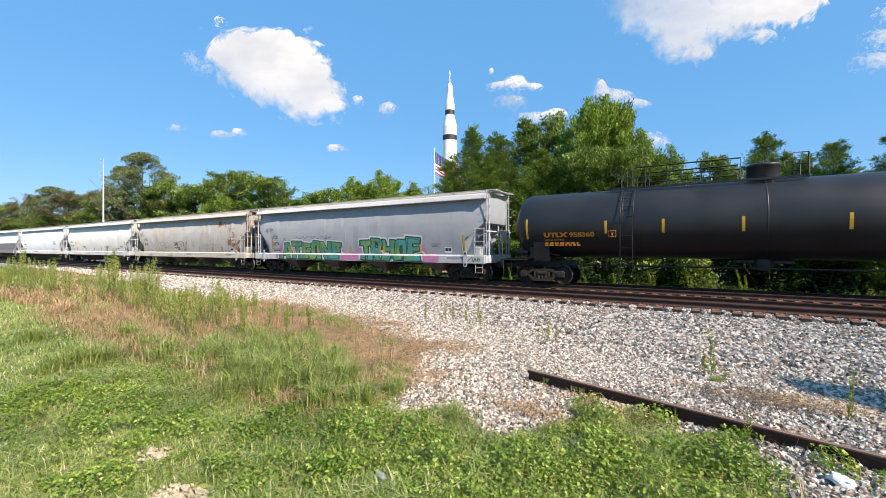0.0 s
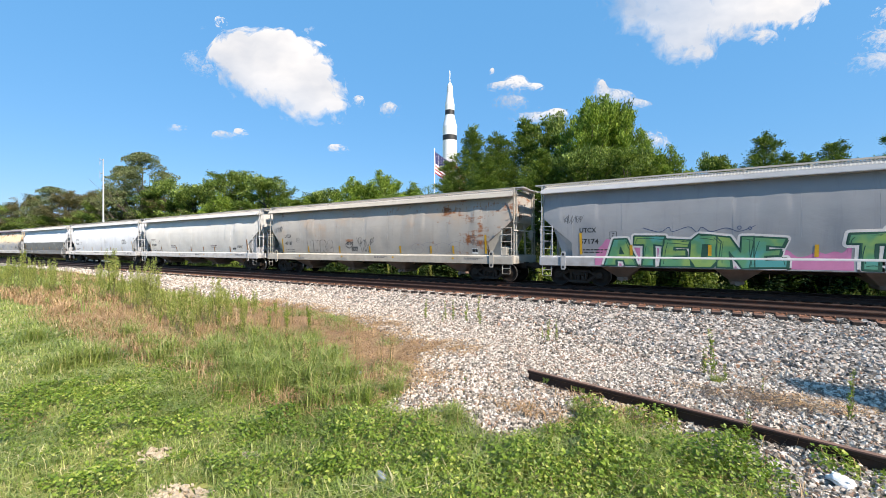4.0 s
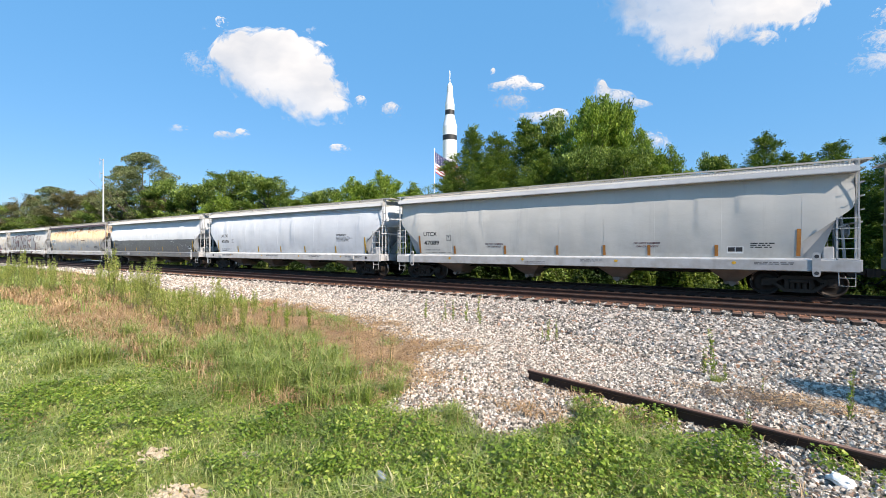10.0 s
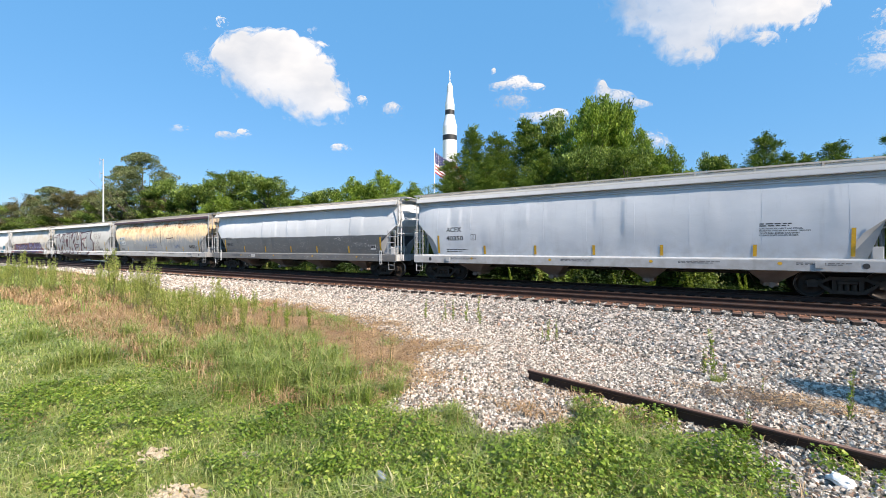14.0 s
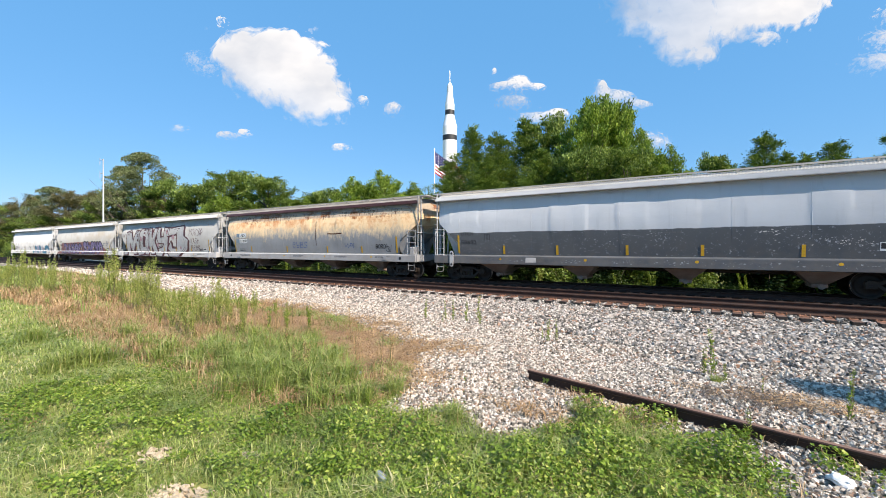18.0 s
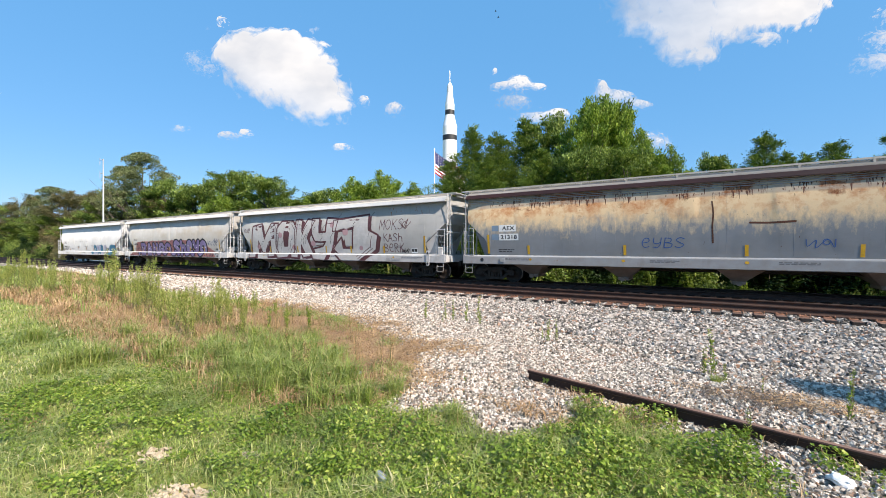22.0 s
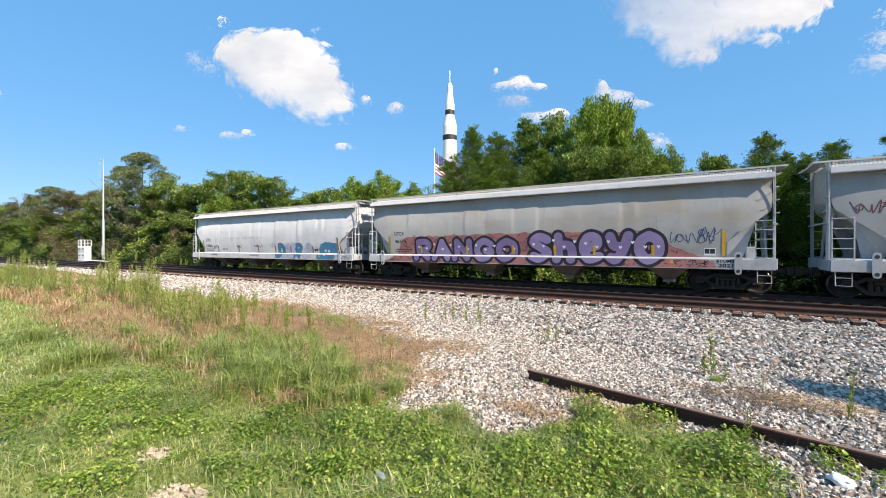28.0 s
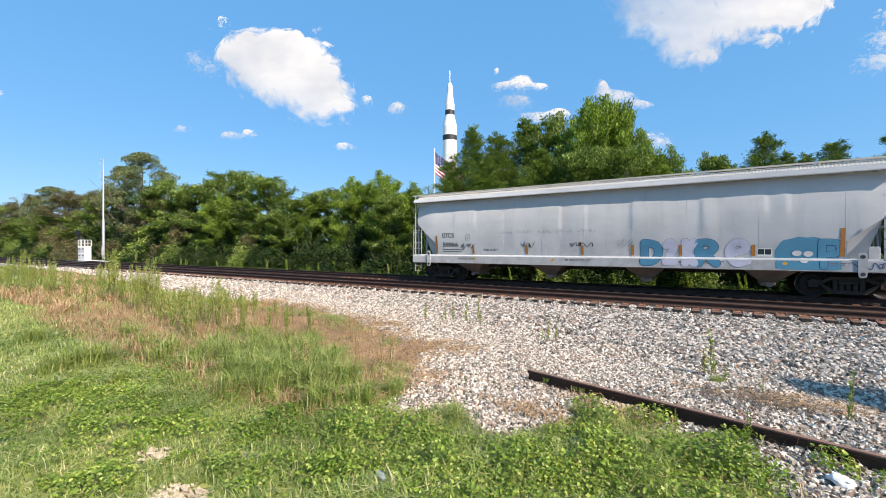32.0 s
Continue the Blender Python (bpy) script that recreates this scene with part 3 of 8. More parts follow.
def bisect_x(cr, x):
    lo, hi = 0, len(cr) - 1
    while hi - lo > 1:
        m = (lo + hi) // 2
        lo, hi = (m, hi) if cr[m][0] <= x else (lo, m)
    return lo


SIDE = ((1.34, 1.325), (1.6, 1.368), (1.93, 1.411), (2.2, 1.437), (2.45, 1.452), (2.7, 1.457), (2.97, 1.448), (3.05, 1.443), (3.25, 1.421), (3.45, 1.389), (3.65, 1.350), (3.9, 1.295), (4.19, 1.235))


def side_y(z):
    """Half width of the rounded car side at a height."""
    return float(np.interp(z, [a for a, b in SIDE], [b for a, b in SIDE]))


def hopper(label, paint, sill_paint, roof_paint, strip_mat, eave_mat=None, dx=0.0, sheet_sill=None, smooth=False, strips=None):
    """A covered hopper car: z from the rail top, x from its middle."""
    car = thing("hopper_car", label, "hopper car", "cars of the train")
    YS = 1.43
    low_ends = (7.99, 8.02, 8.12) if smooth else (7.99, 7.99, 7.99)
    rows_z = [(z, xe, y) for (z, y), xe in zip(SIDE, (*low_ends, 8.29, 8.58, 8.88, 9.19, 9.25, 9.29, 9.3, 9.3, 9.3, 9.3))]
    fine = sorted({r[0] for r in rows_z} | {(a[0] + b[0]) / 2 for a, b in zip(rows_z, rows_z[1:])})
    rows_z = [(z, float(np.interp(z, [r[0] for r in rows_z], [r[1] for r in rows_z])), side_y(z)) for z in fine]
    seams = [-7.95, -5.95, -4.1, -2.2, -0.3, 1.6, 3.5, 5.7, 7.95]
    for s in (-1, 1):
        body = MB()
        rows = []
        for z, xe, y in rows_z:
            row = []
            cols = 380 if s < 0 else 40
            for i in range(cols + 1):
                x = -xe + 2 * xe * i / cols
                row.append((x, s * (y + side_out(x, z, SEED[0], s)), z))
            rows.append(row)
        body.sheet(rows if s < 0 else [r[::-1] for r in rows])
        # folded lower edge
        for e in (-1, 1):
            body.sheet([[(e * 7.98, s * 1.325, 1.34), (e * 7.98, s * 1.411, 1.93), (e * 9.19, s * 1.338, 2.97), (e * 9.28, s * 1.295, 3.25)],
                        [(e * 7.95, s * 1.25, 1.34), (e * 7.95, s * 1.30, 1.93), (e * 9.15, s * 1.23, 2.97), (e * 9.24, s * 1.20, 3.25)]], False)
        part("side_sheet", body, paint, car)
    for e in (-1, 1):
        # bulging end above, slope sheet below
        body = MB()
        rows = []
        for z, xe in ((2.97, 9.19), (3.1, 9.27), (3.4, 9.31), (3.8, 9.31), (4.16, 9.3)):
            rows.append([(e * (xe + 0.05 * (1 - (y / 1.44) ** 2)), y, z) for y in np.linspace(-1.21, 1.21, 9)])
        rows.append([(e * 9.3, y, 4.16 + 0.40 * (1 - abs(y) / 1.4)) for y in np.linspace(-1.21, 1.21, 9)])
        body.sheet(rows)
        part("end_sheet", body, paint, car)
        body = MB()
        body.sheet([[(e * 9.19, y, 2.97) for y in (-1.30, 0, 1.30)], [(e * 7.2, y, 1.30) for y in (-1.32, 0, 1.32)], [(e * 6.9, y, 0.95) for y in (-1.1, 0, 1.1)]], False)
        part("slope_sheet", body, paint, car)
    for x in seams:
        for s in (-1, 1):
            rib = MB()
            zs = np.linspace(1.36 + 0.9 * ((x * 7.3 + SEED[0]) % 1.0), 3.95, 10)
            y = [s * (side_y(z) + side_out(x, z, SEED[0], s)) for z in zs]
            rib.sheet([[(x - 0.008, v - s * 0.002, z), (x, v + s * 0.0045, z), (x + 0.008, v - s * 0.002, z)] for v, z in zip(y, zs)], False)
            part("weld_seam", rib, paint, car)
    roof = MB()
    eo = 1.42 if smooth else 1.566
    half = [(1.24, 4.17), (eo - 0.005, 4.17), (eo, 4.18), (eo, 4.20), (eo - 0.10, 4.365), (1.29, 4.40), (0.8, 4.50), (0.0, 4.53)]
    prof = [(-y, z) for y, z in half] + [(y, z) for y, z in half[-2::-1]]
    roof.prism(prof, -9.33, 9.33, "x")
    part("roof", roof, roof_paint, car)
    for s in (-1, 1):
        eave = MB().prism([(s * (eo + 0.004), 4.172), (s * (eo + 0.010), 4.172), (s * (eo + 0.010), 4.204), (s * (eo - 0.090), 4.372), (s * (eo - 0.096), 4.369), (s * (eo + 0.004), 4.202)], -9.35, 9.35, "x")
        part("eave", eave, eave_mat or sill_paint, car)
        board = MB()
        y0 = s * 1.12
        board.box(-9.75, 9.75, y0 - 0.015, y0 + 0.015, 4.60, 4.66)
        board.box(-9.75, 9.75, s * 0.52 - 0.015, s * 0.52 + 0.015, 4.60, 4.655)
        for k in range(196):
            x = -9.75 + 0.1 * k
            board.box(x - 0.012, x + 0.012, min(s * 0.53, s * 1.11), max(s * 0.53, s * 1.11), 4.625, 4.65)
        part("running_board", board, BOARD, car, "dusty tan-grey steel grating walkway")
        part("trough_sheet", MB().prism([(s * 1.26, 4.395), (s * 1.28, 4.405), (s * 0.99, 4.575), (s * 0.97, 4.565)], -9.3, 9.3, "x"), roof_paint, car)
        trough_mb = MB()
        # pale curved ribs shape the sunlight that falls between the grating's shadows
        for k in range(0 if smooth else 186):
            x = -9.25 + 0.1 * k
            arc = [(x, s * 1.275, 4.412), (x + 0.022, s * 1.19, 4.468), (x + 0.028, s * 1.10, 4.522), (x + 0.012, s * 1.01, 4.575)]
            trough_mb.sheet([[(a + d, b, c) for d in (-0.019, 0.019)] for a, b, c in arc])
            trough_mb.sheet([[(a + 0.019, b, c), (a + 0.019, b, c - 0.02)] for a, b, c in arc])
        if smooth:
            trough_mb.box(-9.3, 9.3, min(s * 0.95, s * 0.97), max(s * 0.95, s * 0.97), 4.42, 4.60)
        tagged(part("trough_slats", trough_mb, ROOF_GREY if smooth else STRIPE_LIT, car), kind="stuff")
        if smooth:
            for z in (3.98, 4.06, 4.13):
                yy = side_y(z) + 0.003
                part("side_rib", MB().box(-9.3, 9.3, min(s * (yy - 0.01), s * (yy + 0.035)), max(s * (yy - 0.01), s * (yy + 0.035)), z - 0.012, z + 0.012, 0.004), sill_paint, car)
        for k in range(11):
            posts = MB()
            x = -9.2 + 1.84 * k
            posts.box(x - 0.03, x + 0.03, min(s * 1.14, s * 1.12), max(s * 1.14, s * 1.12), 4.38, 4.66)
            posts.prism([(s * 0.55, 4.60), (s * 1.12, 4.60), (s * 1.12, 4.40), (s * 1.05, 4.42)], x - 0.01, x + 0.01, "x")
            part("board_bracket", posts, BOARD, car)
        sill = MB().prism([(s * 1.30, 1.352), (s * 1.42, 1.342), (s * 1.60, 1.305), (s * 1.62, 1.275), (s * 1.62, 0.93), (s * 1.50, 0.90), (s * 1.50, 0.94), (s * 1.56, 0.98), (s * 1.56, 1.25), (s * 1.30, 1.30)], -9.36, 9.36, "x")
        part("side_sill", sill, sheet_sill or sill_paint, car)
        for e in (-1, 1):
            x = e * 9.36
            post = MB().box(x - 0.024, x + 0.024, min(s * 1.35, s * 1.39), max(s * 1.35, s * 1.39), 1.2, 4.60, 0.006)
            part("corner_post", post, sill_paint, car)
            lad = ladder_mb(min(e * 8.80, e * 9.33), max(e * 8.80, e * 9.33), 1.30, 2.72, s * 1.59, 5)
            part("ladder", lad, sill_paint, car)
            step = MB().tube([(e * 8.85, s * 1.57, 1.0), (e * 8.85, s * 1.57, 0.46), (e * 9.25, s * 1.57, 0.46), (e * 9.25, s * 1.57, 1.0)], 0.016, 6)
            step.tube([(e * 8.85, s * 1.57, 0.72), (e * 9.25, s * 1.57, 0.72)], 0.014, 6)
            part("sill_step", step, sill_paint, car)
            pad = MB()
            n = 16
            ring = []
            for k in range(n):
                t = 2 * math.pi * k / n
                ring.append((e * 8.30 + 0.11 * math.copysign(abs(math.cos(t)) ** 0.5, math.cos(t)), 1.15 + 0.41 * math.copysign(abs(math.sin(t)) ** 0.35, math.sin(t))))
            if smooth:
                part("jacking_hole", MB().lathe([(0.085, 0.0), (0.09, s * 0.006)], 16, "y", (e * 8.30, s * 1.622, 1.12)), LETTER, car)
            pad.prism(ring if not smooth else [(e * 7.2 + 0.12 * a, 1.12 + 0.09 * b) for a, b in ((-1, -1), (1, -1), (1, 1), (-1, 1))], min(s * 1.63, s * 1.655), max(s * 1.63, s * 1.655))
            jp = part("lifting_lug" if not smooth else "sill_plate", pad, sill_paint, car)
            for z in (() if smooth else (1.42, 0.86)):
                hole = MB().lathe([(0.062, 0.0), (0.062, s * 0.004)], 14, "y", (e * 8.30, s * 1.656, z))
                part("lug_eye", hole, LETTER, jp)
            web = MB().sheet([[(e * 7.96, s * 0.95, 1.30), (e * 8.48, s * 0.95, 1.30)], [(e * 7.96, s * 1.355, 1.97), (e * 8.82, s * 1.37, 2.64)]], False)
            part("bolster_web", web, sill_paint, car, "grey end web plate")
            for k, z in enumerate((2.95, 3.4, 3.85, 4.3)):
                grab = MB().tube([(e * 9.37, s * 1.5, z), (e * 9.46, s * 1.5, z), (e * 9.46, s * 1.08, z), (e * 9.37, s * 1.08, z)], 0.014, 6)
                part("grab_iron", grab, sill_paint, car)
            stl = MB().box(e * 9.36 - 0.03, e * 9.36 + 0.03, min(s * 1.04, s * 1.1), max(s * 1.04, s * 1.1), 1.3, 4.62, 0.006)
            part("end_post", stl, sill_paint, car)
    for e in (-1, 1):
        end = MB().box(min(e * 9.30, e * 9.42), max(e * 9.30, e * 9.42), -1.56, 1.56, 0.94, 1.32, 0.012)
        part("end_sill", end, sill_paint, car)
        deck = MB().box(min(e * 7.6, e * 9.32), max(e * 7.6, e * 9.32), -1.42, 1.42, 1.24, 1.29)
        part("end_deck", deck, GALV, car)
        for y in (-0.55, 0.55):
            brace = MB().tube([(e * 9.2, y, 1.3), (e * 9.1, y, 2.96)], 0.045, 6)
            part("end_brace", brace, sill_paint, car)
        cross = MB().box(min(e * 9.34, e * 9.70), max(e * 9.34, e * 9.70), -1.15, 1.15, 4.60, 4.64)
        part("end_walkway", cross, GALV, car)
        top = MB().box(e * 9.40 - 0.03, e * 9.40 + 0.03, -1.5, 1.5, 2.52, 2.58, 0.008)
        part("end_handrail", top, sill_paint, car)
        coupler(car, e * 9.42, e, sill_paint)
    # brake gear on the rear end platform
    res = MB().tube([(8.35, -0.75, 1.62), (8.35, 0.55, 1.62)], 0.2, 12)
    part("air_reservoir", res, sill_paint, car)
    valve = MB().box(8.55, 8.85, -1.05, -0.75, 1.32, 1.75, 0.03).tube([(8.7, -0.9, 1.75), (8.7, -0.9, 2.3), (9.2, -0.9, 2.5)], 0.03, 6)
    part("brake_valve", valve, sill_paint, car)
    bw = MB().lathe([(0.24, 0.0), (0.27, 0.015), (0.27, 0.045), (0.24, 0.06)], 18, "x", (9.46, 0.55, 2.35)).box(9.36, 9.48, 0.42, 0.68, 2.2, 2.5, 0.02)
    part("brake_wheel", bw, sill_paint, car)
    centre = MB().box(-9.3, 9.3, -0.18, 0.18, 0.72, 1.05, 0.01)
    part("centre_sill", centre, TRUCK_IRON, car)
    for x in (-6.05, -2.02, 2.02, 6.05):
        bay = MB()
        for s in (-1, 1):
            a, b = 0.85, 0.20
            bay.sheet([[(x - a, s * 1.45, 1.0), (x + a, s * 1.45, 1.0)], [(x - b, s * 0.55, 0.42), (x + b, s * 0.55, 0.42)]], False)
        for e in (-1, 1):
            bay.sheet([[(x + e * 0.85, -1.45, 1.0), (x + e * 0.85, 1.45, 1.0)], [(x + e * 0.20, -0.55, 0.42), (x + e * 0.20, 0.55, 0.42)]], False)
        bay.box(x - 0.22, x + 0.22, -0.58, 0.58, 0.30, 0.42, 0.01)
        hp = part("hopper_bay", bay, HOPPER_DUST, car, "dusty brown discharge hopper")
        gate = MB().tube([(x, -0.85, 0.36), (x, 0.85, 0.36)], 0.05, 10).lathe([(0.095, -0.86), (0.10, -0.80)], 14, "y", (x, 0, 0.36))
        part("outlet_gate", gate, GATE_DUST, hp)
    for k, x in enumerate(strips or (-7.93, -5.75, -2.93, -0.4, 1.6, 3.3, 5.55, 7.88)):
        for s in (-1, 1):
            tall = abs(x) > 7
            z0, z1 = (1.42, 2.36) if tall else (1.40, 1.82)
            zs = np.linspace(z0, z1, 4)
            st = MB().sheet([[(x + a, s * (side_y(z) + side_out(x, z, SEED[0], s) + 0.013), z) for a in (-0.055, 0.055)] for z in zs], False)
            part("reflector_strip", st, strip_mat, car)
    hatch = MB().box(-8.6, 8.6, -0.36, 0.36, 4.50, 4.66, 0.03)
    for k in range(9):
        x = -8.0 + 2.0 * k
        hatch.box(x - 0.04, x + 0.04, -0.42, 0.42, 4.64, 4.70, 0.01)
    part("hatch_cover", hatch, roof_paint, car)
    for ch in car.children:
        ch.data.transform(Matrix.Diagonal((1.01, 1, 1, 1)))
        ch.location.x += dx
        for sub in ch.children:
            sub.data.transform(Matrix.Diagonal((1.01, 1, 1, 1)))
    add_trucks(car, 8.0)
    for ch in car.children:
        if ch.name.startswith("truck"):
            ch.location.x += 0.5 * dx
    return car


BOARD = plain("dusty_walkway_steel", (0.36, 0.33, 0.29), (0.46, 0.43, 0.38), 2.0, 0.7, 0.0, 0.15, 50)
# pale tone for the sunlit stripes below the walkway grating
STRIPE_LIT = plain("sunlit_stripe_paint", (0.58, 0.56, 0.52), (0.47, 0.44, 0.39), 0.8, 0.7, 0.0, 0.15, 30)
GATE_DUST = plain("dusty_gate_steel", (0.20, 0.15, 0.12), (0.32, 0.26, 0.21), 6.0, 0.7, 0.0, 0.15, 50)
HOPPER_DUST = plain("hopper_dust", (0.25, 0.175, 0.135), (0.40, 0.30, 0.235), 2.0, 0.8, 0.0, 0.3, 40)
CARS = []


def finish(car, s0):
    CARS.append((car, s0))


GREY_SILL = car_paint("grey_sill", (0.350, 0.362, 0.378), (0.280, 0.288, 0.298), 0.32, seed=2)
WHITE_SILL = car_paint("white_sill", (0.520, 0.528, 0.536), (0.430, 0.438, 0.446), 0.05, seed=5)
CREAM_SILL = car_paint("cream_sill", (0.497, 0.471, 0.414), (0.414, 0.381, 0.323), 0.35, seed=7)
ROOF_GREY = car_paint("roof_grey", (0.414, 0.406, 0.381), (0.347, 0.331, 0.298), 0.10, seed=1)
ROOF_RUST = car_paint("roof_rust", (0.288, 0.266, 0.238), (0.230, 0.194, 0.158), 0.55, seed=3)

SPECS = [
    ("light grey covered hopper car with green and pink graffiti", (0.375, 0.392, 0.412), (0.325, 0.340, 0.362), 0.0, None, None, -18.38, YELLOW, WHITE_SILL, ROOF_GREY),
    ("grey covered hopper car, rust-stained, with line graffiti", (0.455, 0.435, 0.400), (0.385, 0.362, 0.330), 0.46, (0.470, 0.360, 0.270), None, -38.85, YELLOW, CREAM_SILL, ROOF_RUST),
    ("clean white-grey covered hopper car", (0.645, 0.640, 0.610), (0.570, 0.565, 0.535), 0.02, None, None, -59.12, ORANGE, WHITE_SILL, ROOF_GREY),
    ("pale blue-grey covered hopper car", (0.660, 0.695, 0.735), (0.590, 0.625, 0.670), 0.0, None, None, -79.24, YELLOW, WHITE_SILL, ROOF_GREY),
    ("pale grey hopper car, lower half patched in dark grey", (0.665, 0.695, 0.725), (0.600, 0.630, 0.660), 0.03, None, (0.100, 0.108, 0.118), -99.28, YELLOW, WHITE_SILL, ROOF_GREY),
    ("rusted tan and grey covered hopper car", (0.290, 0.310, 0.335), (0.235, 0.250, 0.262), 0.20, (0.800, 0.610, 0.370), None, -119.7, YELLOW, GREY_SILL, ROOF_RUST),
    ("grey covered hopper car with large pale outlined graffiti", (0.455, 0.455, 0.445), (0.395, 0.392, 0.375), 0.22, None, None, -139.95, YELLOW, WHITE_SILL, ROOF_GREY),
    ("stained grey hopper car with violet and red graffiti", (0.480, 0.470, 0.445), (0.420, 0.402, 0.370), 0.14, (0.400, 0.345, 0.270), None, -159.98, YELLOW, WHITE_SILL, ROOF_GREY),
    ("white covered hopper car with blue graffiti, last of the train", (0.640, 0.640, 0.640), (0.570, 0.570, 0.565), 0.0, None, None, -180.1, ORANGE, WHITE_SILL, ROOF_GREY),
]
HOPPERS, PAINTS = [], []
EAVE_RUST = car_paint("rusty_eave", (0.050, 0.017, 0.011), (0.034, 0.013, 0.009), 0.05, seed=9)
RUST_STAIN = plain("rust_stain", (0.30, 0.12, 0.05), (0.42, 0.21, 0.10), 5.0, 0.85, 0.0, 0.2, 60)
DARK_SILL = car_paint("dark_grey_sill", (0.130, 0.140, 0.152), (0.085, 0.09, 0.098), 0.05, seed=8)
SHIFT = (-0.26, -0.07, -0.03, -0.14, -0.35, -0.115, 0.10, -0.19, -0.36)
STRIPS = {0: (-7.6, -5.6, -2.9, 0.1, 2.45, 2.74, 5.36, 8.1), 1: (-7.9, -5.24, -2.33, 0.2, 2.5, 4.6, 6.0, 7.88), 3: (-7.9, -5.2, -2.6, 0.0, 2.57, 5.51, 8.05), 4: (-8.0, -5.49, -2.91, -0.02, 2.6, 5.5, 8.1), 5: (-8.05, -6.0, -1.85, 2.2, 5.2, 7.9), 6: (-7.9, -5.6, -2.6, 0.2, 2.41, 5.05, 7.95)}
for i, (label, base, dark, rust, warm, low, s0, strip, sill, roofm) in enumerate(SPECS):
    base, dark = tuple(0.93 * c for c in base), tuple(0.92 * c for c in dark)
    SEED[0] = i * 7.3
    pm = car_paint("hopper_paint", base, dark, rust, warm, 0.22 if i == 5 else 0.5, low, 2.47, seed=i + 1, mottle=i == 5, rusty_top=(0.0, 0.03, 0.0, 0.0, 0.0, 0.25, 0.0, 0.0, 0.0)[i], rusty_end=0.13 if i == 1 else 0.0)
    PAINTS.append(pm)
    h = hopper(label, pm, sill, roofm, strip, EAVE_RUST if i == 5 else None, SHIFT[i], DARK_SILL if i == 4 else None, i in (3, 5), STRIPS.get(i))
    HOPPERS.append(h)
    finish(h, s0)


def tank_car():
    car = thing("tank_car", "black tank car with orange lettering and yellow reflector strips", "tank car", "cars of the train")
    R, zc, L = 1.52, 2.78, 9.2
    prof = [(0.02, -L - 0.62), (0.5, -L - 0.58), (1.0, -L - 0.42), (1.3, -L - 0.24), (1.45, -L - 0.08), (R, -L + 0.12)]
    prof = prof + [(R, L * k / 5) for k in range(-4, 5)] + [(r, -h) for r, h in prof[::-1]]
    shell = MB().lathe(prof, 56, "x", (0, 0, zc))
    part("tank_shell", shell, BLACK_TANK, car)
    bands = MB()
    for x in (-4.8, 0.0, 4.8):
        bands.lathe([(R + 0.001, x - 0.03), (R + 0.006, x - 0.025), (R + 0.006, x + 0.025), (R + 0.001, x + 0.03)], 48, "x", (0, 0, zc))
    part("weld_bands", bands, BLACK_TANK, car)
    dome = MB().lathe([(0.52, 4.22), (0.52, 4.78), (0.55, 4.80), (0.55, 4.86), (0.50, 4.90), (0.1, 4.93)], 28, "z")
    part("manway", dome, BLACK_TANK, car)
    plat = MB()
    for s in (-1, 1):
        plat.box(-5.4, 1.2, min(s * 0.75, s * 0.80), max(s * 0.75, s * 0.80), 4.22, 4.30)
    for k in range(67):
        plat.box(-5.4 + 0.1 * k, -5.37 + 0.1 * k, -0.78, 0.78, 4.26, 4.29)
    part("platform", plat, BLACK_IRON, car, "black steel grating platform")
    for s in (-1, 1):
        y = s * 0.80
        rail = MB().tube([(-4.5, y, 4.3), (-4.5, y, 5.0), (-4.35, y, 5.1), (-0.75, y, 5.1), (-0.75, y, 4.3)], 0.028, 8)
        rail.tube([(-4.5, y, 4.68), (-0.75, y, 4.68)], 0.024, 6)
        rail.tube([(0.75, y, 4.3), (0.75, y, 5.1), (1.2, y, 5.1), (1.2, y, 4.3)], 0.03, 8)
        rail.tube([(0.75, y, 4.7), (1.2, y, 4.7)], 0.024, 6)
        for x in (-4.0, -3.2, -2.0):
            rail.tube([(x, y, 4.25), (x, y, 5.1)], 0.026, 6)
        rail.tube([(-5.3, y, 4.25), (-5.3, y, 4.95), (-4.9, y, 4.95), (-4.9, y, 4.25)], 0.026, 6)
        part("handrail", rail, BLACK_IRON, car, "black tube handrail")
        lad = MB()
        arc = [(0, s * (R + 0.10) * math.sin(a), zc + (R + 0.10) * math.cos(a)) for a in np.linspace(0.5, 1.57, 9)] + [(0, s * 1.62, 1.0), (0, s * 1.62, 0.5)]
        for x in (-4.84, -4.36):
            lad.tube([(x, p[1], p[2]) for p in arc], 0.018, 6)
        for p in arc[1:9:2] + [(0, s * 1.62, 2.2), (0, s * 1.62, 1.7), (0, s * 1.62, 1.2), (0, s * 1.62, 0.6)]:
            lad.tube([(-4.84, p[1], p[2]), (-4.36, p[1], p[2])], 0.015, 6)
        part("ladder", lad, BLACK_IRON, car)
        for x in (-8.92, -5.42, -3.27, -0.7, 2.14, 5.0, 8.95):
            big = abs(x) > 8.5
            a0, a1 = (1.52, 1.88) if not big else (1.40, 2.03)
            st = MB().sheet([[(x - 0.05, s * (R + 0.004) * math.sin(a), zc + (R + 0.004) * math.cos(a)), (x + 0.05, s * (R + 0.004) * math.sin(a), zc + (R + 0.004) * math.cos(a))] for a in np.linspace(a0, a1, 6)])
            part("reflector_strip", st, YELLOW, car)
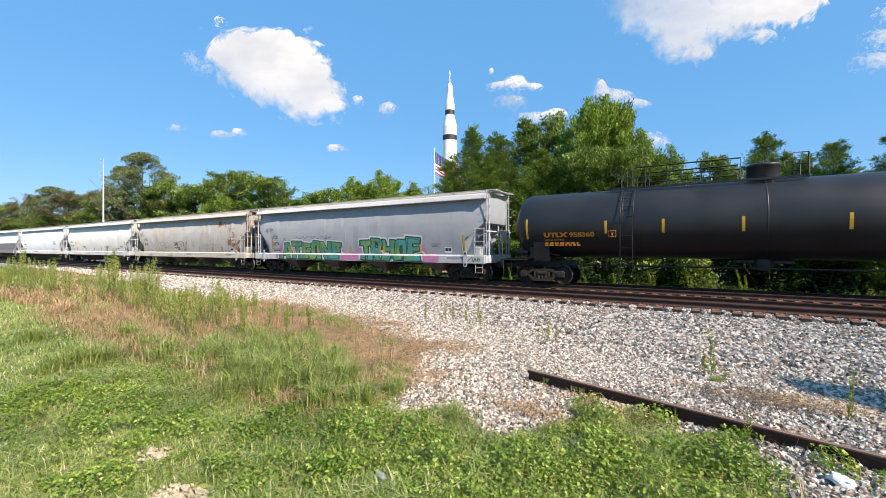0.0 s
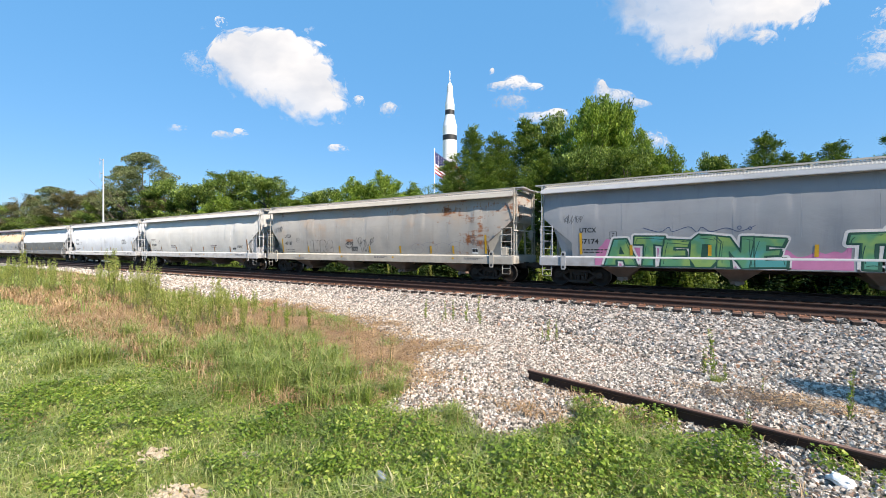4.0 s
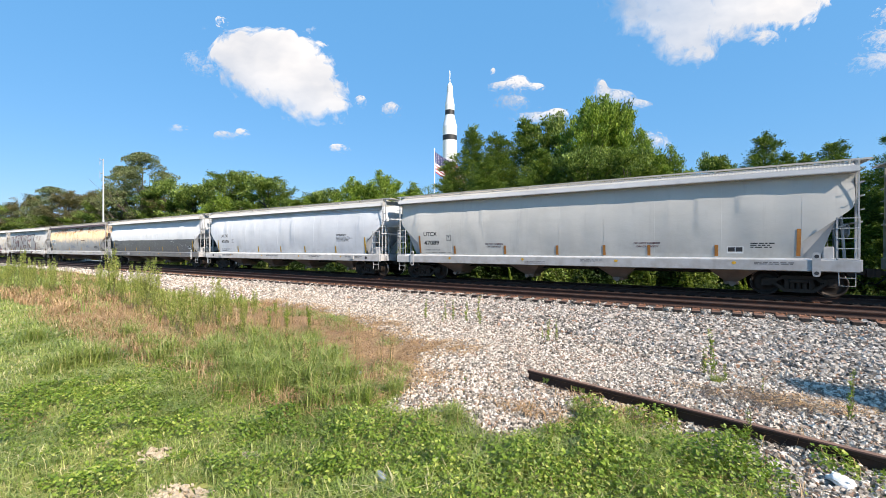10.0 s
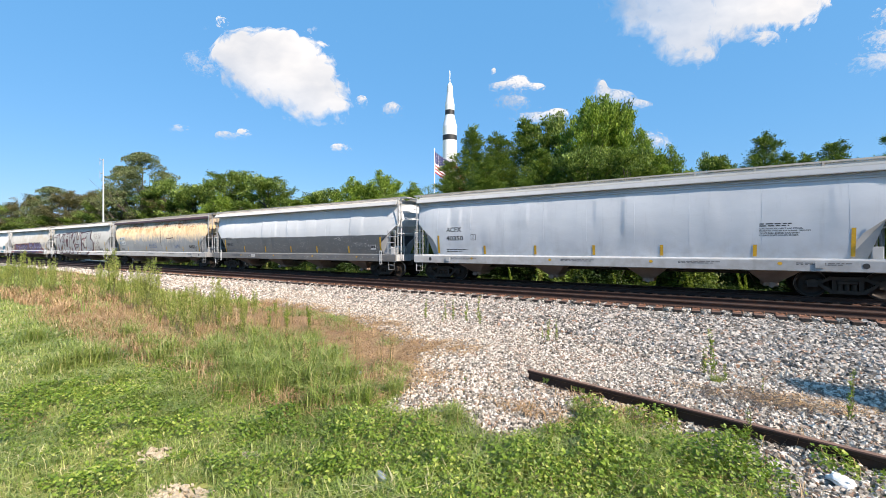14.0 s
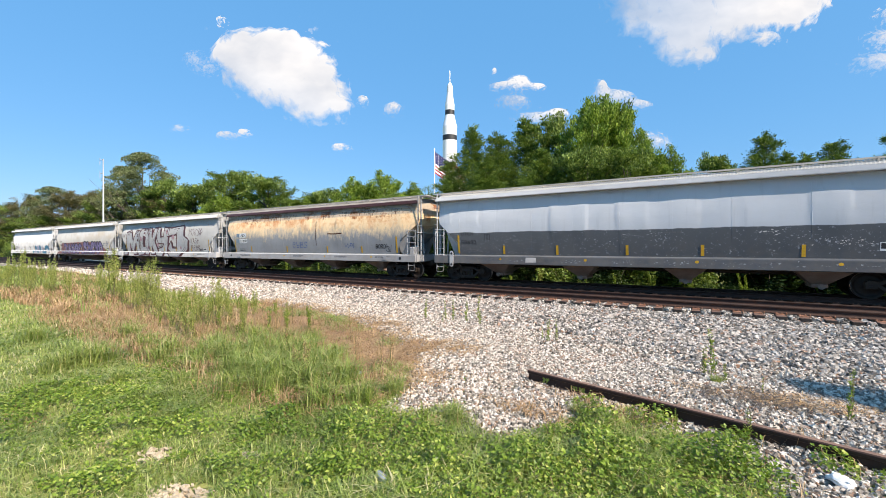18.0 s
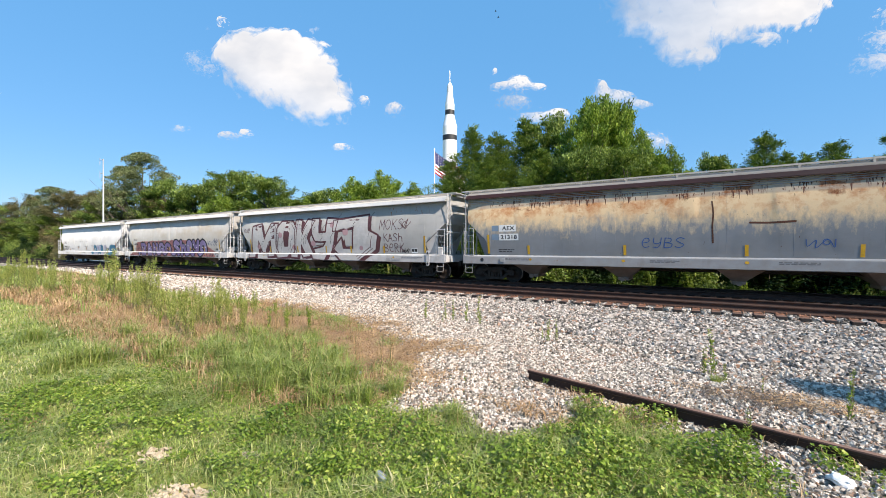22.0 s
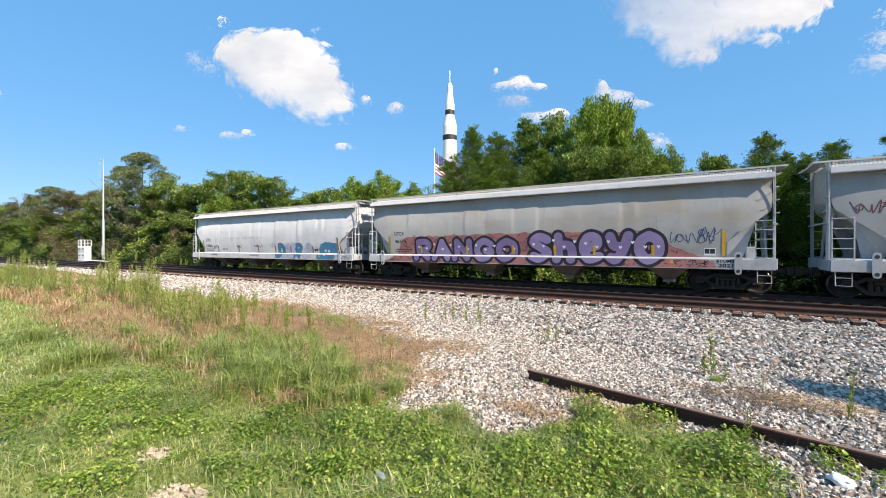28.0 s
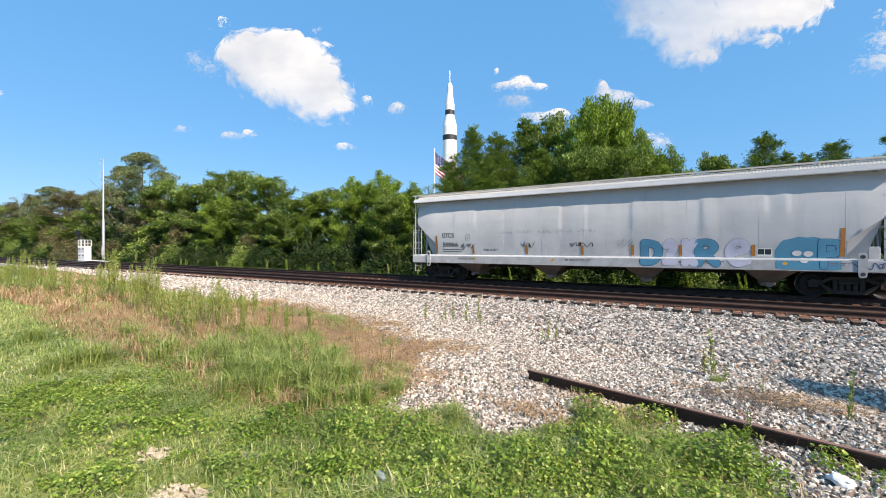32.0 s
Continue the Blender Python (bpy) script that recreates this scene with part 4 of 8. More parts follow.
    for e in (-1, 1):
        sad = MB()
        sad.prism([(-1.2, 1.1), (1.2, 1.1), (1.35, 2.0), (1.0, 1.7), (0.5, 1.36), (0, 1.27), (-0.5, 1.36), (-1.0, 1.7), (-1.35, 2.0)], e * 8.3 - 0.35, e * 8.3 + 0.35, "x")
        part("saddle", sad, BLACK_IRON, car)
        stub = MB().box(min(e * 7.0, e * 10.3), max(e * 7.0, e * 10.3), -0.2, 0.2, 0.76, 1.15, 0.01).box(min(e * 10.1, e * 10.25), max(e * 10.1, e * 10.25), -1.5, 1.5, 0.95, 1.2, 0.01)
        stub.box(min(e * 9.0, e * 10.2), max(e * 9.0, e * 10.2), -1.5, 1.5, 1.12, 1.17)
        part("stub_sill", stub, BLACK_IRON, car)
        for s in (-1, 1):
            hr = MB().tube([(e * 10.18, s * 1.48, 1.1), (e * 10.18, s * 1.48, 2.2), (e * 10.18, s * 0.9, 2.2)], 0.02, 6).tube([(e * 10.1, s * 1.5, 1.1), (e * 10.1, s * 1.5, 0.45), (e * 9.7, s * 1.5, 0.45), (e * 9.7, s * 1.5, 1.1)], 0.018, 6)
            part("handhold", hr, BLACK_IRON, car)
        coupler(car, e * 10.25, e, BLACK_IRON)
    gear = MB().box(-8.9, -8.5, -1.2, -0.9, 1.2, 1.75, 0.03).tube([(-8.7, -1.05, 1.75), (-8.4, -1.05, 1.5), (-7.5, -1.05, 1.35)], 0.04, 6).tube([(-9.0, -1.0, 1.5), (-9.6, -1.0, 1.5)], 0.12, 10)
    part("brake_gear", gear, BLACK_IRON, car)
    val = MB().lathe([(0.3, 0.85), (0.32, 1.0), (0.3, 1.28)], 16, "z").box(-0.9, 0.9, -0.1, 0.1, 1.1, 1.25, 0.02)
    part("bottom_outlet", val, BLACK_IRON, car)
    under = MB().tube([(-7.0, -0.9, 0.95), (7.0, -0.9, 0.95)], 0.035, 6).tube([(-4.6, -0.7, 0.95), (-4.2, -0.7, 0.72), (-3.4, -0.7, 0.95)], 0.04, 6)
    part("brake_rigging", under, BLACK_IRON, car)
    add_trucks(car, 8.35)
    return car


TANK = tank_car()
finish(TANK, 1.9)

# ---- trees and far things ----
nr = np.random.RandomState(11)


def kites(cen, size, aspect=0.45, droop=0.35, rs=nr, up=0.35, along=None):
    """Leaves: a bent kite at each centre, turned at random."""
    n = len(cen)
    d = rs.normal(size=(n, 3))
    d[:, 2] = d[:, 2] * 0.6 - droop
    if along is not None:
        d = d * 0.45 + along
    d /= np.linalg.norm(d, axis=1, keepdims=True)
    nn = rs.normal(size=(n, 3))
    nn[:, 2] = np.abs(nn[:, 2]) + up
    w = np.cross(d, nn)
    w /= np.linalg.norm(w, axis=1, keepdims=True) + 1e-9
    nn = np.cross(w, d)
    s = np.asarray(size).reshape(-1, 1) * np.ones((n, 1))
    a, b = cen - d * s * 0.5, cen + d * s * 0.5
    mid = cen + nn * s * 0.12
    v = np.stack([a, mid + w * s * aspect * 0.5, b, mid - w * s * aspect * 0.5], 1).reshape(-1, 3)
    return v, np.arange(4 * n).reshape(-1, 4)


def tree(name, label, seed, style, mat, leaves, size, limbs=9):
    """A tree about 10 m high: tapered trunk and limbs, a crown of many leaves."""
    rs, rd = np.random.RandomState(seed), random.Random(seed)
    t = thing(name, label, "tree", "trees behind the tracks")
    wood = MB()
    lobes, sprays = [], []
    if style == "cedar":
        wood.tube([(0, 0, -0.3), (0.05, 0.02, 4), (0.0, 0.1, 9.4)], 0.22, 8, 0.02)
        z, k = 0.3, 0
        while z < 9.85:
            a = 2.4 * k + rd.uniform(-0.5, 0.5)
            r = (2.9 * (1 - (z / 10.2) ** 1.7) + 0.3) * rd.uniform(0.55, 1.2)
            d = Vector((math.cos(a), math.sin(a), rd.uniform(0.15, 0.75)))
            sprays.append((Vector((0, 0, z)), d, r))
            if r > 0.8 and k % 2 == 0:
                wood.tube([(0, 0, z), Vector((0, 0, z)) + d * r * 0.8], 0.04, 4, 0.01)
            z += 0.07
            k += 1
    elif style in ("feather", "upright"):
        lean = rd.uniform(-0.3, 0.3)
        wood.tube([(0, 0, -0.3), (lean * 0.4, 0.05, 2.4), (lean, 0.1, 5.2), (lean * 1.2, 0, 9.2)], 0.24, 8, 0.03)
        for k in range(limbs):
            # limbs climb outwards and break up into leafy sprays
            f = (k + 0.5) / limbs
            a = 2.4 * k + rd.uniform(-0.5, 0.5)
            z0 = 0.2 + 6.6 * f
            zt = min(9.9, z0 + rd.uniform(0.8, 2.6) * (1.25 if style == "upright" else 0.9))
            reach = (3.1 * math.sin(math.pi * min(1.0, (zt + 1.6) / 12.2)) ** 0.8) * rd.uniform(0.62, 1.12)
            b = Vector((lean * z0 / 9, 0.03, z0))
            e = Vector((reach * math.cos(a) + lean * zt / 9, reach * math.sin(a), zt))
            m = b.lerp(e, 0.5) + Vector((0, 0, 0.25))
            wood.tube([b, m, e], 0.08, 5, 0.015)
            out = (e - b).normalized()
            for j in range(11):
                u = rd.uniform(0.25, 1.0)
                p = b.lerp(m, u * 2) if u < 0.5 else m.lerp(e, u * 2 - 1)
                d = out * 0.8 + Vector((rd.gauss(0, 0.55), rd.gauss(0, 0.55), rd.gauss(0.28, 0.35) + (0.55 if style == "upright" else 0.0)))
                sprays.append((p, d.normalized(), rd.uniform(0.6, 1.45) * (1.15 - 0.35 * u)))
        for k in range(26):
            # leading shoots at the top
            a, q = rd.uniform(0, 6.28), rd.uniform(0.0, 1.5)
            sprays.append((Vector((q * math.cos(a) + lean, q * math.sin(a), 8.6 - 0.35 * q)), Vector((rd.gauss(0, 0.35), rd.gauss(0, 0.35), 1.0)).normalized(), rd.uniform(0.6, 1.5)))
    else:
        lean = rd.uniform(-0.3, 0.3)
        wood.tube([(0, 0, -0.3), (lean * 0.4, 0.05, 2.4), (lean, 0.1, 5.2), (lean * 1.4, 0, 8.6)], 0.26, 9, 0.03)
        for k in range(limbs):
            a = 2.4 * k + rd.uniform(-0.4, 0.4)
            z0 = rd.uniform(1.6, 6.0)
            reach = rd.uniform(1.6, 3.0) * (1.05 if z0 < 5 else 0.7)
            e = Vector((reach * math.cos(a) + lean, reach * math.sin(a), z0 + rd.uniform(1.2, 3.0)))
            m = Vector((e.x * 0.5, e.y * 0.5, z0 + 0.5))
            wood.tube([(lean * 0.3, 0, z0), m, e], 0.09, 6, 0.02)
            for j in range(3):
                q = e + Vector((rd.uniform(-0.9, 0.9), rd.uniform(-0.9, 0.9), rd.uniform(-0.5, 0.9)))
                wood.tube([m, q], 0.03, 4, 0.008)
        for k in range(80):
            z = rd.uniform(3.0, 9.6)
            r = (2.9 * math.sin(math.pi * min(1, (z + 1.2) / 10.9)) ** 0.75 + 0.2)
            a, rr = rd.uniform(0, 6.28), r * math.sqrt(rd.uniform(0.15, 1.0))
            q, flat = rd.uniform(0.35, 0.85), 0.42
            lobes.append((Vector((rr * math.cos(a) + lean * z / 8, rr * math.sin(a), z)), (q, q, q * flat)))
    part("trunk", wood, BARK, t)
    if sprays:
        wt = np.array([q[2] + 0.25 for q in sprays])
        cen, sz, al = [], [], []
        for (p, d, r), n in zip(sprays, rs.multinomial(leaves, wt / wt.sum())):
            u = 0.18 + 0.82 * rs.rand(n, 1) ** 0.8
            side = rs.normal(size=(n, 3)) * (0.10 + 0.30 * r * u * (1.15 - u))
            side[:, 2] *= 0.55
            cen.append(np.array(p) + np.array(d) * r * u + side)
            al.append(np.tile(np.array(d), (n, 1)) + side * 1.2)
            sz.append(size * rs.uniform(0.6, 1.4, n))
        cen, sz, al = np.concatenate(cen), np.concatenate(sz), np.concatenate(al)
        v, f = kites(cen, sz, 0.3 if style == "cedar" else 0.46, 0.0, rs, 0.5 if style == "cedar" else 1.5, al)
        part("crown", np_mesh("crown", v, f, mat), None, t)
        return t
    wts = np.array([l[1][0] * l[1][1] for l in lobes])
    cnt = rs.multinomial(leaves, wts / wts.sum())
    cen, sz = [], []
    for (p, rad), n in zip(lobes, cnt):
        u = rs.normal(size=(n, 3))
        u /= np.linalg.norm(u, axis=1, keepdims=True)
        q = np.array(p) + u * np.array(rad) * (0.45 + 0.65 * rs.rand(n, 1) ** 0.6)
        cen.append(q)
        sz.append(size * rs.uniform(0.6, 1.35, n))
    cen, sz = np.concatenate(cen), np.concatenate(sz)
    top = np.percentile(cen[:, 2], 99.6)
    cen[:, 2] *= np.where(cen[:, 2] > 0, 10.0 / top, 1.0)
    v, f = kites(cen, sz, 0.5, 0.4, rs)
    part("crown", np_mesh("crown", v, f, mat), None, t)
    return t


KIND = {
    "ca": tree("cedar_tree", "dark green cedar tree with feathery sprays", 21, "cedar", LEAF_CEDAR, 42000, 0.17),
    "cb": tree("cedar_tree", "dark green cedar tree with an uneven tip", 22, "cedar", LEAF_CEDAR, 42000, 0.17),
    "ba": tree("broadleaf_tree", "leafy green tree with a dense rounded crown", 31, "feather", LEAF_A, 32000, 0.185, 30),
    "bb": tree("broadleaf_tree", "bright green tree with upright leafy shoots", 32, "upright", LEAF_B, 33000, 0.18, 34),
    "bc": tree("broadleaf_tree", "deep green tree draped in vines", 33, "feather", LEAF_A, 34000, 0.19, 36),
    "oa": tree("open_crowned_tree", "tall grey-green tree with bare limbs showing", 41, "open", LEAF_GREY, 13000, 0.17, 18),
    "br": tree("browning_tree", "tree with leaves turning rusty brown", 51, "feather", LEAF_BROWN, 30000, 0.16, 28),
}
USED = {}


def place(src, m, size):
    """Put the thing itself down first, then copies of it, each at its own size."""
    if src.name in USED:
        old = USED[src.name]
        return copy_thing(src, m @ Matrix.Diagonal((*[a / b for a, b in zip(size, old)], 1)))
    USED[src.name] = size
    src.matrix_basis = m @ Matrix.Diagonal((*size, 1))
    return src


def plant(kind, x, y, h, w, turn):
    """Place a tree: height h, crown width w in metres."""
    return place(KIND[kind], pose(x, y, -0.4, 0, 0, turn), (w / 6.0, w / 6.0, h / 10.0))


TREES = (
    ("ca", -18.4, 30.0, 9.7, 5.2),
    ("cb", -16.8, 31.0, 12.6, 6.2),
    ("ca", -14.8, 32.0, 11.9, 6.5),
    ("cb", -12.9, 33.5, 13.3, 7.0),
    ("bc", -10.4, 34.0, 13.7, 6.5),
    ("bb", -7.2, 31.0, 12.9, 6.0),
    ("bb", -5.6, 31.5, 12.9, 4.7),
    ("ba", -6.6, 34.0, 14.2, 6.5),
    ("bb", -3.1, 29.5, 9.4, 3.9),
    ("bb", -1.9, 29.5, 8.3, 3.8),
    ("ca", -13.9, 28.0, 8.9, 5.6),
    ("cb", -9.7, 28.5, 9.3, 5.6),
    ("ba", -6.8, 28.0, 9.2, 5.4),
    ("bc", -4.1, 28.0, 8.7, 5.0),
    ("ba", 0.5, 40.0, 10.2, 5.2),
    ("bc", 1.7, 38.5, 8.6, 4.4),
    ("bc", -0.6, 36.0, 6.4, 5.0),
    ("ca", 2.75, 27.5, 8.3, 3.9),
    ("cb", 3.7, 28.0, 7.3, 3.2),
    ("ca", 5.2, 26.6, 7.35, 3.3),
    ("cb", 4.4, 27.6, 7.0, 3.6),
    ("ca", 7.2, 25.5, 7.6, 3.6),
    ("cb", 8.8, 26.0, 7.4, 4.6),
    ("cb", 6.0, 27.6, 6.1, 5.6),
    ("ca", 8.1, 27.6, 6.6, 5.6),
    ("cb", 4.0, 29.5, 6.0, 5.6),
    ("ca", 7.0, 24.9, 4.6, 3.2),
    ("bb", -37.8, 31.0, 8.2, 5.9),
    ("ba", -35.7, 32.0, 9.2, 6.5),
    ("bb", -29.3, 29.5, 9.0, 5.4),
    ("bb", -25.6, 30.0, 9.3, 5.0),
    ("bc", -28.8, 31.0, 8.7, 6.5),
    ("bb", -21.3, 29.0, 7.6, 5.0),
    ("ba", -19.9, 29.5, 7.0, 4.9),
    ("bc", -22.7, 28.0, 7.2, 4.9),
    ("ba", -57.8, 31.0, 12.1, 8.6),
    ("bc", -51.9, 31.5, 12.7, 9.7),
    ("ba", -44.1, 30.0, 11.2, 8.1),
    ("bc", -38.8, 29.0, 7.9, 6.5),
    ("bb", -49.9, 28.5, 8.7, 6.5),
    ("oa", -81.2, 32.0, 18.5, 11.9),
    ("oa", -91.4, 33.0, 17.4, 9.7),
    ("bc", -68.8, 30.5, 13.0, 9.7),
    ("ba", -61.1, 30.0, 11.4, 8.6),
    ("br", -69.8, 29.0, 10.5, 6.5),
    ("bc", -94.1, 32.0, 13.7, 9.7),
    ("br", -102.9, 32.0, 14.0, 10.8),
    ("br", -120.1, 33.0, 15.4, 11.9),
    ("oa", -139.4, 35.0, 17.7, 13.0),
    ("br", -151.2, 34.0, 16.8, 13.0),
    ("bc", -167.7, 33.0, 15.1, 14.0),
    ("br", -197.2, 33.0, 16.1, 15.1),
    ("oa", -235.9, 33.0, 16.9, 16.2),
    ("bc", -290.6, 34.0, 18.9, 17.3),
    ("ba", -98.1, 29.0, 9.3, 8.6),
    ("ba", -123.2, 30.0, 9.9, 9.7),
    ("bc", -140.1, 30.0, 10.0, 9.7),
)
for k, (kind, x, y, h, w) in enumerate(TREES):
    plant(kind, x, y, h, w, 47 * k)

# a belt of shrubs at the foot of the trees
SHRUBS = []
# the dark-leaved ones carry the wood's shade in their leaf colour
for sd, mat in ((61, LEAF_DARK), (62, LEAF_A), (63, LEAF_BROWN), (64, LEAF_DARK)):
    rs = np.random.RandomState(sd)
    t = thing("shrub", "tangled green shrub at the wood's edge" if mat != LEAF_BROWN else "shrub with browning leaves", "shrub", "shrubs behind the tracks")
    cen = []
    for k in range(16):
        a, r = rs.uniform(0, 6.28), rs.uniform(0, 1.3)
        q = rs.uniform(0.4, 0.8)
        z = rs.uniform(0.2, 2.5) * (1 - r / 2.2)
        u = rs.normal(size=(240, 3))
        u /= np.linalg.norm(u, axis=1, keepdims=True)
        cen.append(np.array((r * math.cos(a), r * math.sin(a), z)) + u * q * (0.4 + 0.7 * rs.rand(240, 1)))
    cen = np.concatenate(cen)
    cen = cen[cen[:, 2] > -0.1]
    v, f = kites(cen, 0.17 * rs.uniform(0.6, 1.4, len(cen)), 0.5, 0.3, rs)
    stems = MB()
    for k in range(7):
        a = 0.9 * k
        stems.tube([(0.1 * math.cos(a), 0.1 * math.sin(a), -0.2), (0.9 * math.cos(a), 0.9 * math.sin(a), 1.7)], 0.03, 5, 0.008)
    part("branchwork", stems, BARK, t)
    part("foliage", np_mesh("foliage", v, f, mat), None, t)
    SHRUBS.append(t)
rd = random.Random(8)
x, k = 14.0, 0
while x > -190:
    near = x > -60
    for row in range(2):
        m = pose(x + rd.uniform(-0.8, 0.8), (25.6 if row == 0 else 28.0) + rd.uniform(-0.6, 0.6), -0.5, 0, 0, rd.uniform(0, 360))
        s = rd.uniform(0.85, 1.35) * (1.0 if near else 1.6)
        hgt = rd.uniform(0.8, 1.2) * (1.0 if row == 0 else 1.7) * (1.0 if near else 1.3)
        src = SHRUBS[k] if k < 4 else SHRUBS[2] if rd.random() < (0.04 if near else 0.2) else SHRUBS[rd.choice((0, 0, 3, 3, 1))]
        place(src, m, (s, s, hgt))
        k += 1
    x -= 2.0 if near else 4.2


# a slender tree beside the camera, whose shade lies on the ballast
shade_tree = place(KIND["oa"], pose(11.6, 4.25, -0.1, 0, 0, 15), (0.42, 0.42, 0.86))
tagged(shade_tree, "slender open tree whose shade falls on the ballast")


# ---- rocket on display ----
def rocket():
    cx, cy = -151.56, 247.29
    t = thing("display_rocket", "white moon rocket replica with black bands, standing", "rocket", m=pose(cx, cy, -1.3))
    st = MB().lathe([(5.03, -2.0), (5.03, 78.0), (5.03, 88.5)], 32, "z")
    part("lower_stage", st, ROCKET_WHITE, t)
    part("interstage_cone", MB().lathe([(5.03, 88.5), (3.3, 96.2)], 32, "z"), ROCKET_WHITE, t)
    part("third_stage", MB().lathe([(3.3, 96.2), (3.3, 104.0)], 32, "z"), ROCKET_WHITE, t)
    part("adapter_cone", MB().lathe([(3.3, 104.0), (1.96, 112.4)], 32, "z"), ROCKET_WHITE, t)
    part("service_module", MB().lathe([(1.96, 112.4), (1.96, 117.2)], 24, "z"), ROCKET_WHITE, t)
    part("command_module", MB().lathe([(1.96, 117.2), (0.5, 120.2)], 24, "z"), ROCKET_WHITE, t)
    tower = MB().lathe([(0.33, 121.8), (0.40, 123.0), (0.33, 127.0), (0.08, 128.6)], 12, "z")
    for k in range(4):
        a = 0.785 + 1.571 * k
        tower.tube([(0.6 * math.cos(a), 0.6 * math.sin(a), 120.0), (0.3 * math.cos(a), 0.3 * math.sin(a), 122.5)], 0.06, 5)
    part("escape_tower", tower, ROCKET_WHITE, t)
    for z0, z1, r0, r1 in ((96.6, 99.9, 3.33, 3.33), (78.6, 82.2, 5.06, 5.06)):
        part("black_band", MB().lathe([(r0, z0), (r1, z1)], 32, "z"), ROCKET_BLACK, t)
    for k, (a, z0, z1) in enumerate(((-2.2, 112.6, 114.5), (-1.2, 112.6, 114.5), (-1.7, 106, 109))):
        part("roll_mark", MB().box(-0.5, 0.5, -0.05, 0.05, z0, z1), ROCKET_BLACK, t).matrix_basis = Matrix.Rotation(a, 4, "Z") @ Matrix.Translation((0, (-2.0 if z0 > 110 else -2.9), 0))
    return t


rocket()

# ---- mast with signal cabinet ----
mx, my = -74.04, 24.02
mast = thing("radio_mast", "tall slender grey steel radio mast beside the track", "mast", m=pose(mx, my, -0.1))
part("pole", MB().lathe([(0.17, 0), (0.16, 6.0), (0.10, 6.1), (0.07, 15.0)], 12, "z"), GALV, mast)
part("antenna", MB().tube([(0, 0, 14.9), (-1.2, 0, 14.95)], 0.05, 6).tube([(-1.2, 0, 14.3), (-1.2, 0, 15.3)], 0.045, 6).tube([(0, 0, 12.9), (-1.2, 0, 12.95)], 0.05, 6).tube([(-1.2, 0, 12.4), (-1.2, 0, 13.4)], 0.045, 6), GALV, mast)
part("conduit", MB().tube([(0.3, -0.15, 0), (0.3, -0.15, 8.2)], 0.06, 6).box(0.1, 0.45, -0.3, -0.1, 0.9, 2.2, 0.03), GALV, mast)
cxb, cyb = -73.80, 21.81
pad = MB().box(-3.0, 4.6, -1.2, 1.4, -0.35, 0.12, 0.02)
solo("concrete_pad", pad, CONCRETE, "pale concrete pad beside the track", "concrete pad", m=pose(cxb, cyb, 0, 0, 0, 0))
cab = thing("signal_cabinet", "white metal signal cabinet with a railed platform", "signal cabinet", m=pose(cxb, cyb, 0.12, 0, 0, 22))
part("cabinet", MB().box(-0.6, 0.6, -0.45, 0.45, 0.0, 2.0, 0.03), WHITE_PAINT, cab)
for x0, z0 in ((-0.54, 0.15), (0.03, 0.15), (-0.54, 1.05), (0.03, 1.05)):
    part("door", MB().box(x0, x0 + 0.5, -0.49, -0.455, z0, z0 + 0.8, 0.01), GALV, cab)
    part("door_vent", MB().box(x0 + 0.1, x0 + 0.4, -0.50, -0.491, z0 + 0.5, z0 + 0.68, 0.004), STENCIL, cab)
rl = MB()
for x in (-0.58, 0.0, 0.58):
    for y in (-0.43, 0.43):
        rl.tube([(x, y, 2.0), (x, y, 2.9)], 0.04, 6)
for z in (2.45, 2.9):
    rl.tube([(-0.58, -0.43, z), (0.58, -0.43, z), (0.58, 0.43, z), (-0.58, 0.43, z), (-0.58, -0.43, z)], 0.04, 6)
part("railing", rl, WHITE_PAINT, cab)
part("side_post", MB().box(-0.82, -0.70, -0.06, 0.06, 0, 3.4, 0.02), GALV, cab)
part("signal_head", MB().lathe([(0.38, -0.08), (0.38, 0.0), (0.34, 0.02)], 20, "y", (-0.62, -0.4, 3.9)).box(-0.70, -0.54, -0.4, -0.1, 2.9, 4.2, 0.03), BLACK_IRON, cab, "black round signal head")

# ---- flag ----
fx, fy = -49.86, 74.95
fp = thing("flagpole", "white flagpole behind the trees", "flagpole", m=pose(fx, fy, 0))
part("pole", MB().lathe([(0.17, -0.5), (0.09, 23.3)], 12, "z"), WHITE_PAINT, fp)
part("ball", MB().lathe([(0.02, 23.2), (0.2, 23.45), (0.02, 23.7)], 10, "z"), WHITE_PAINT, fp)
FLAG_RED = plain("flag_red", (0.42, 0.03, 0.04), (0.34, 0.025, 0.035), 2.0, 0.8, 0.0, 0.05, 20)
FLAG_BLUE = plain("flag_blue", (0.03, 0.04, 0.14), (0.025, 0.03, 0.11), 2.0, 0.8, 0.0, 0.05, 20)
flag = thing("flag", "striped red and white flag with a blue starred corner", "flag", m=pose(fx + 0.1, fy, 23.0, 0, 0, 40))
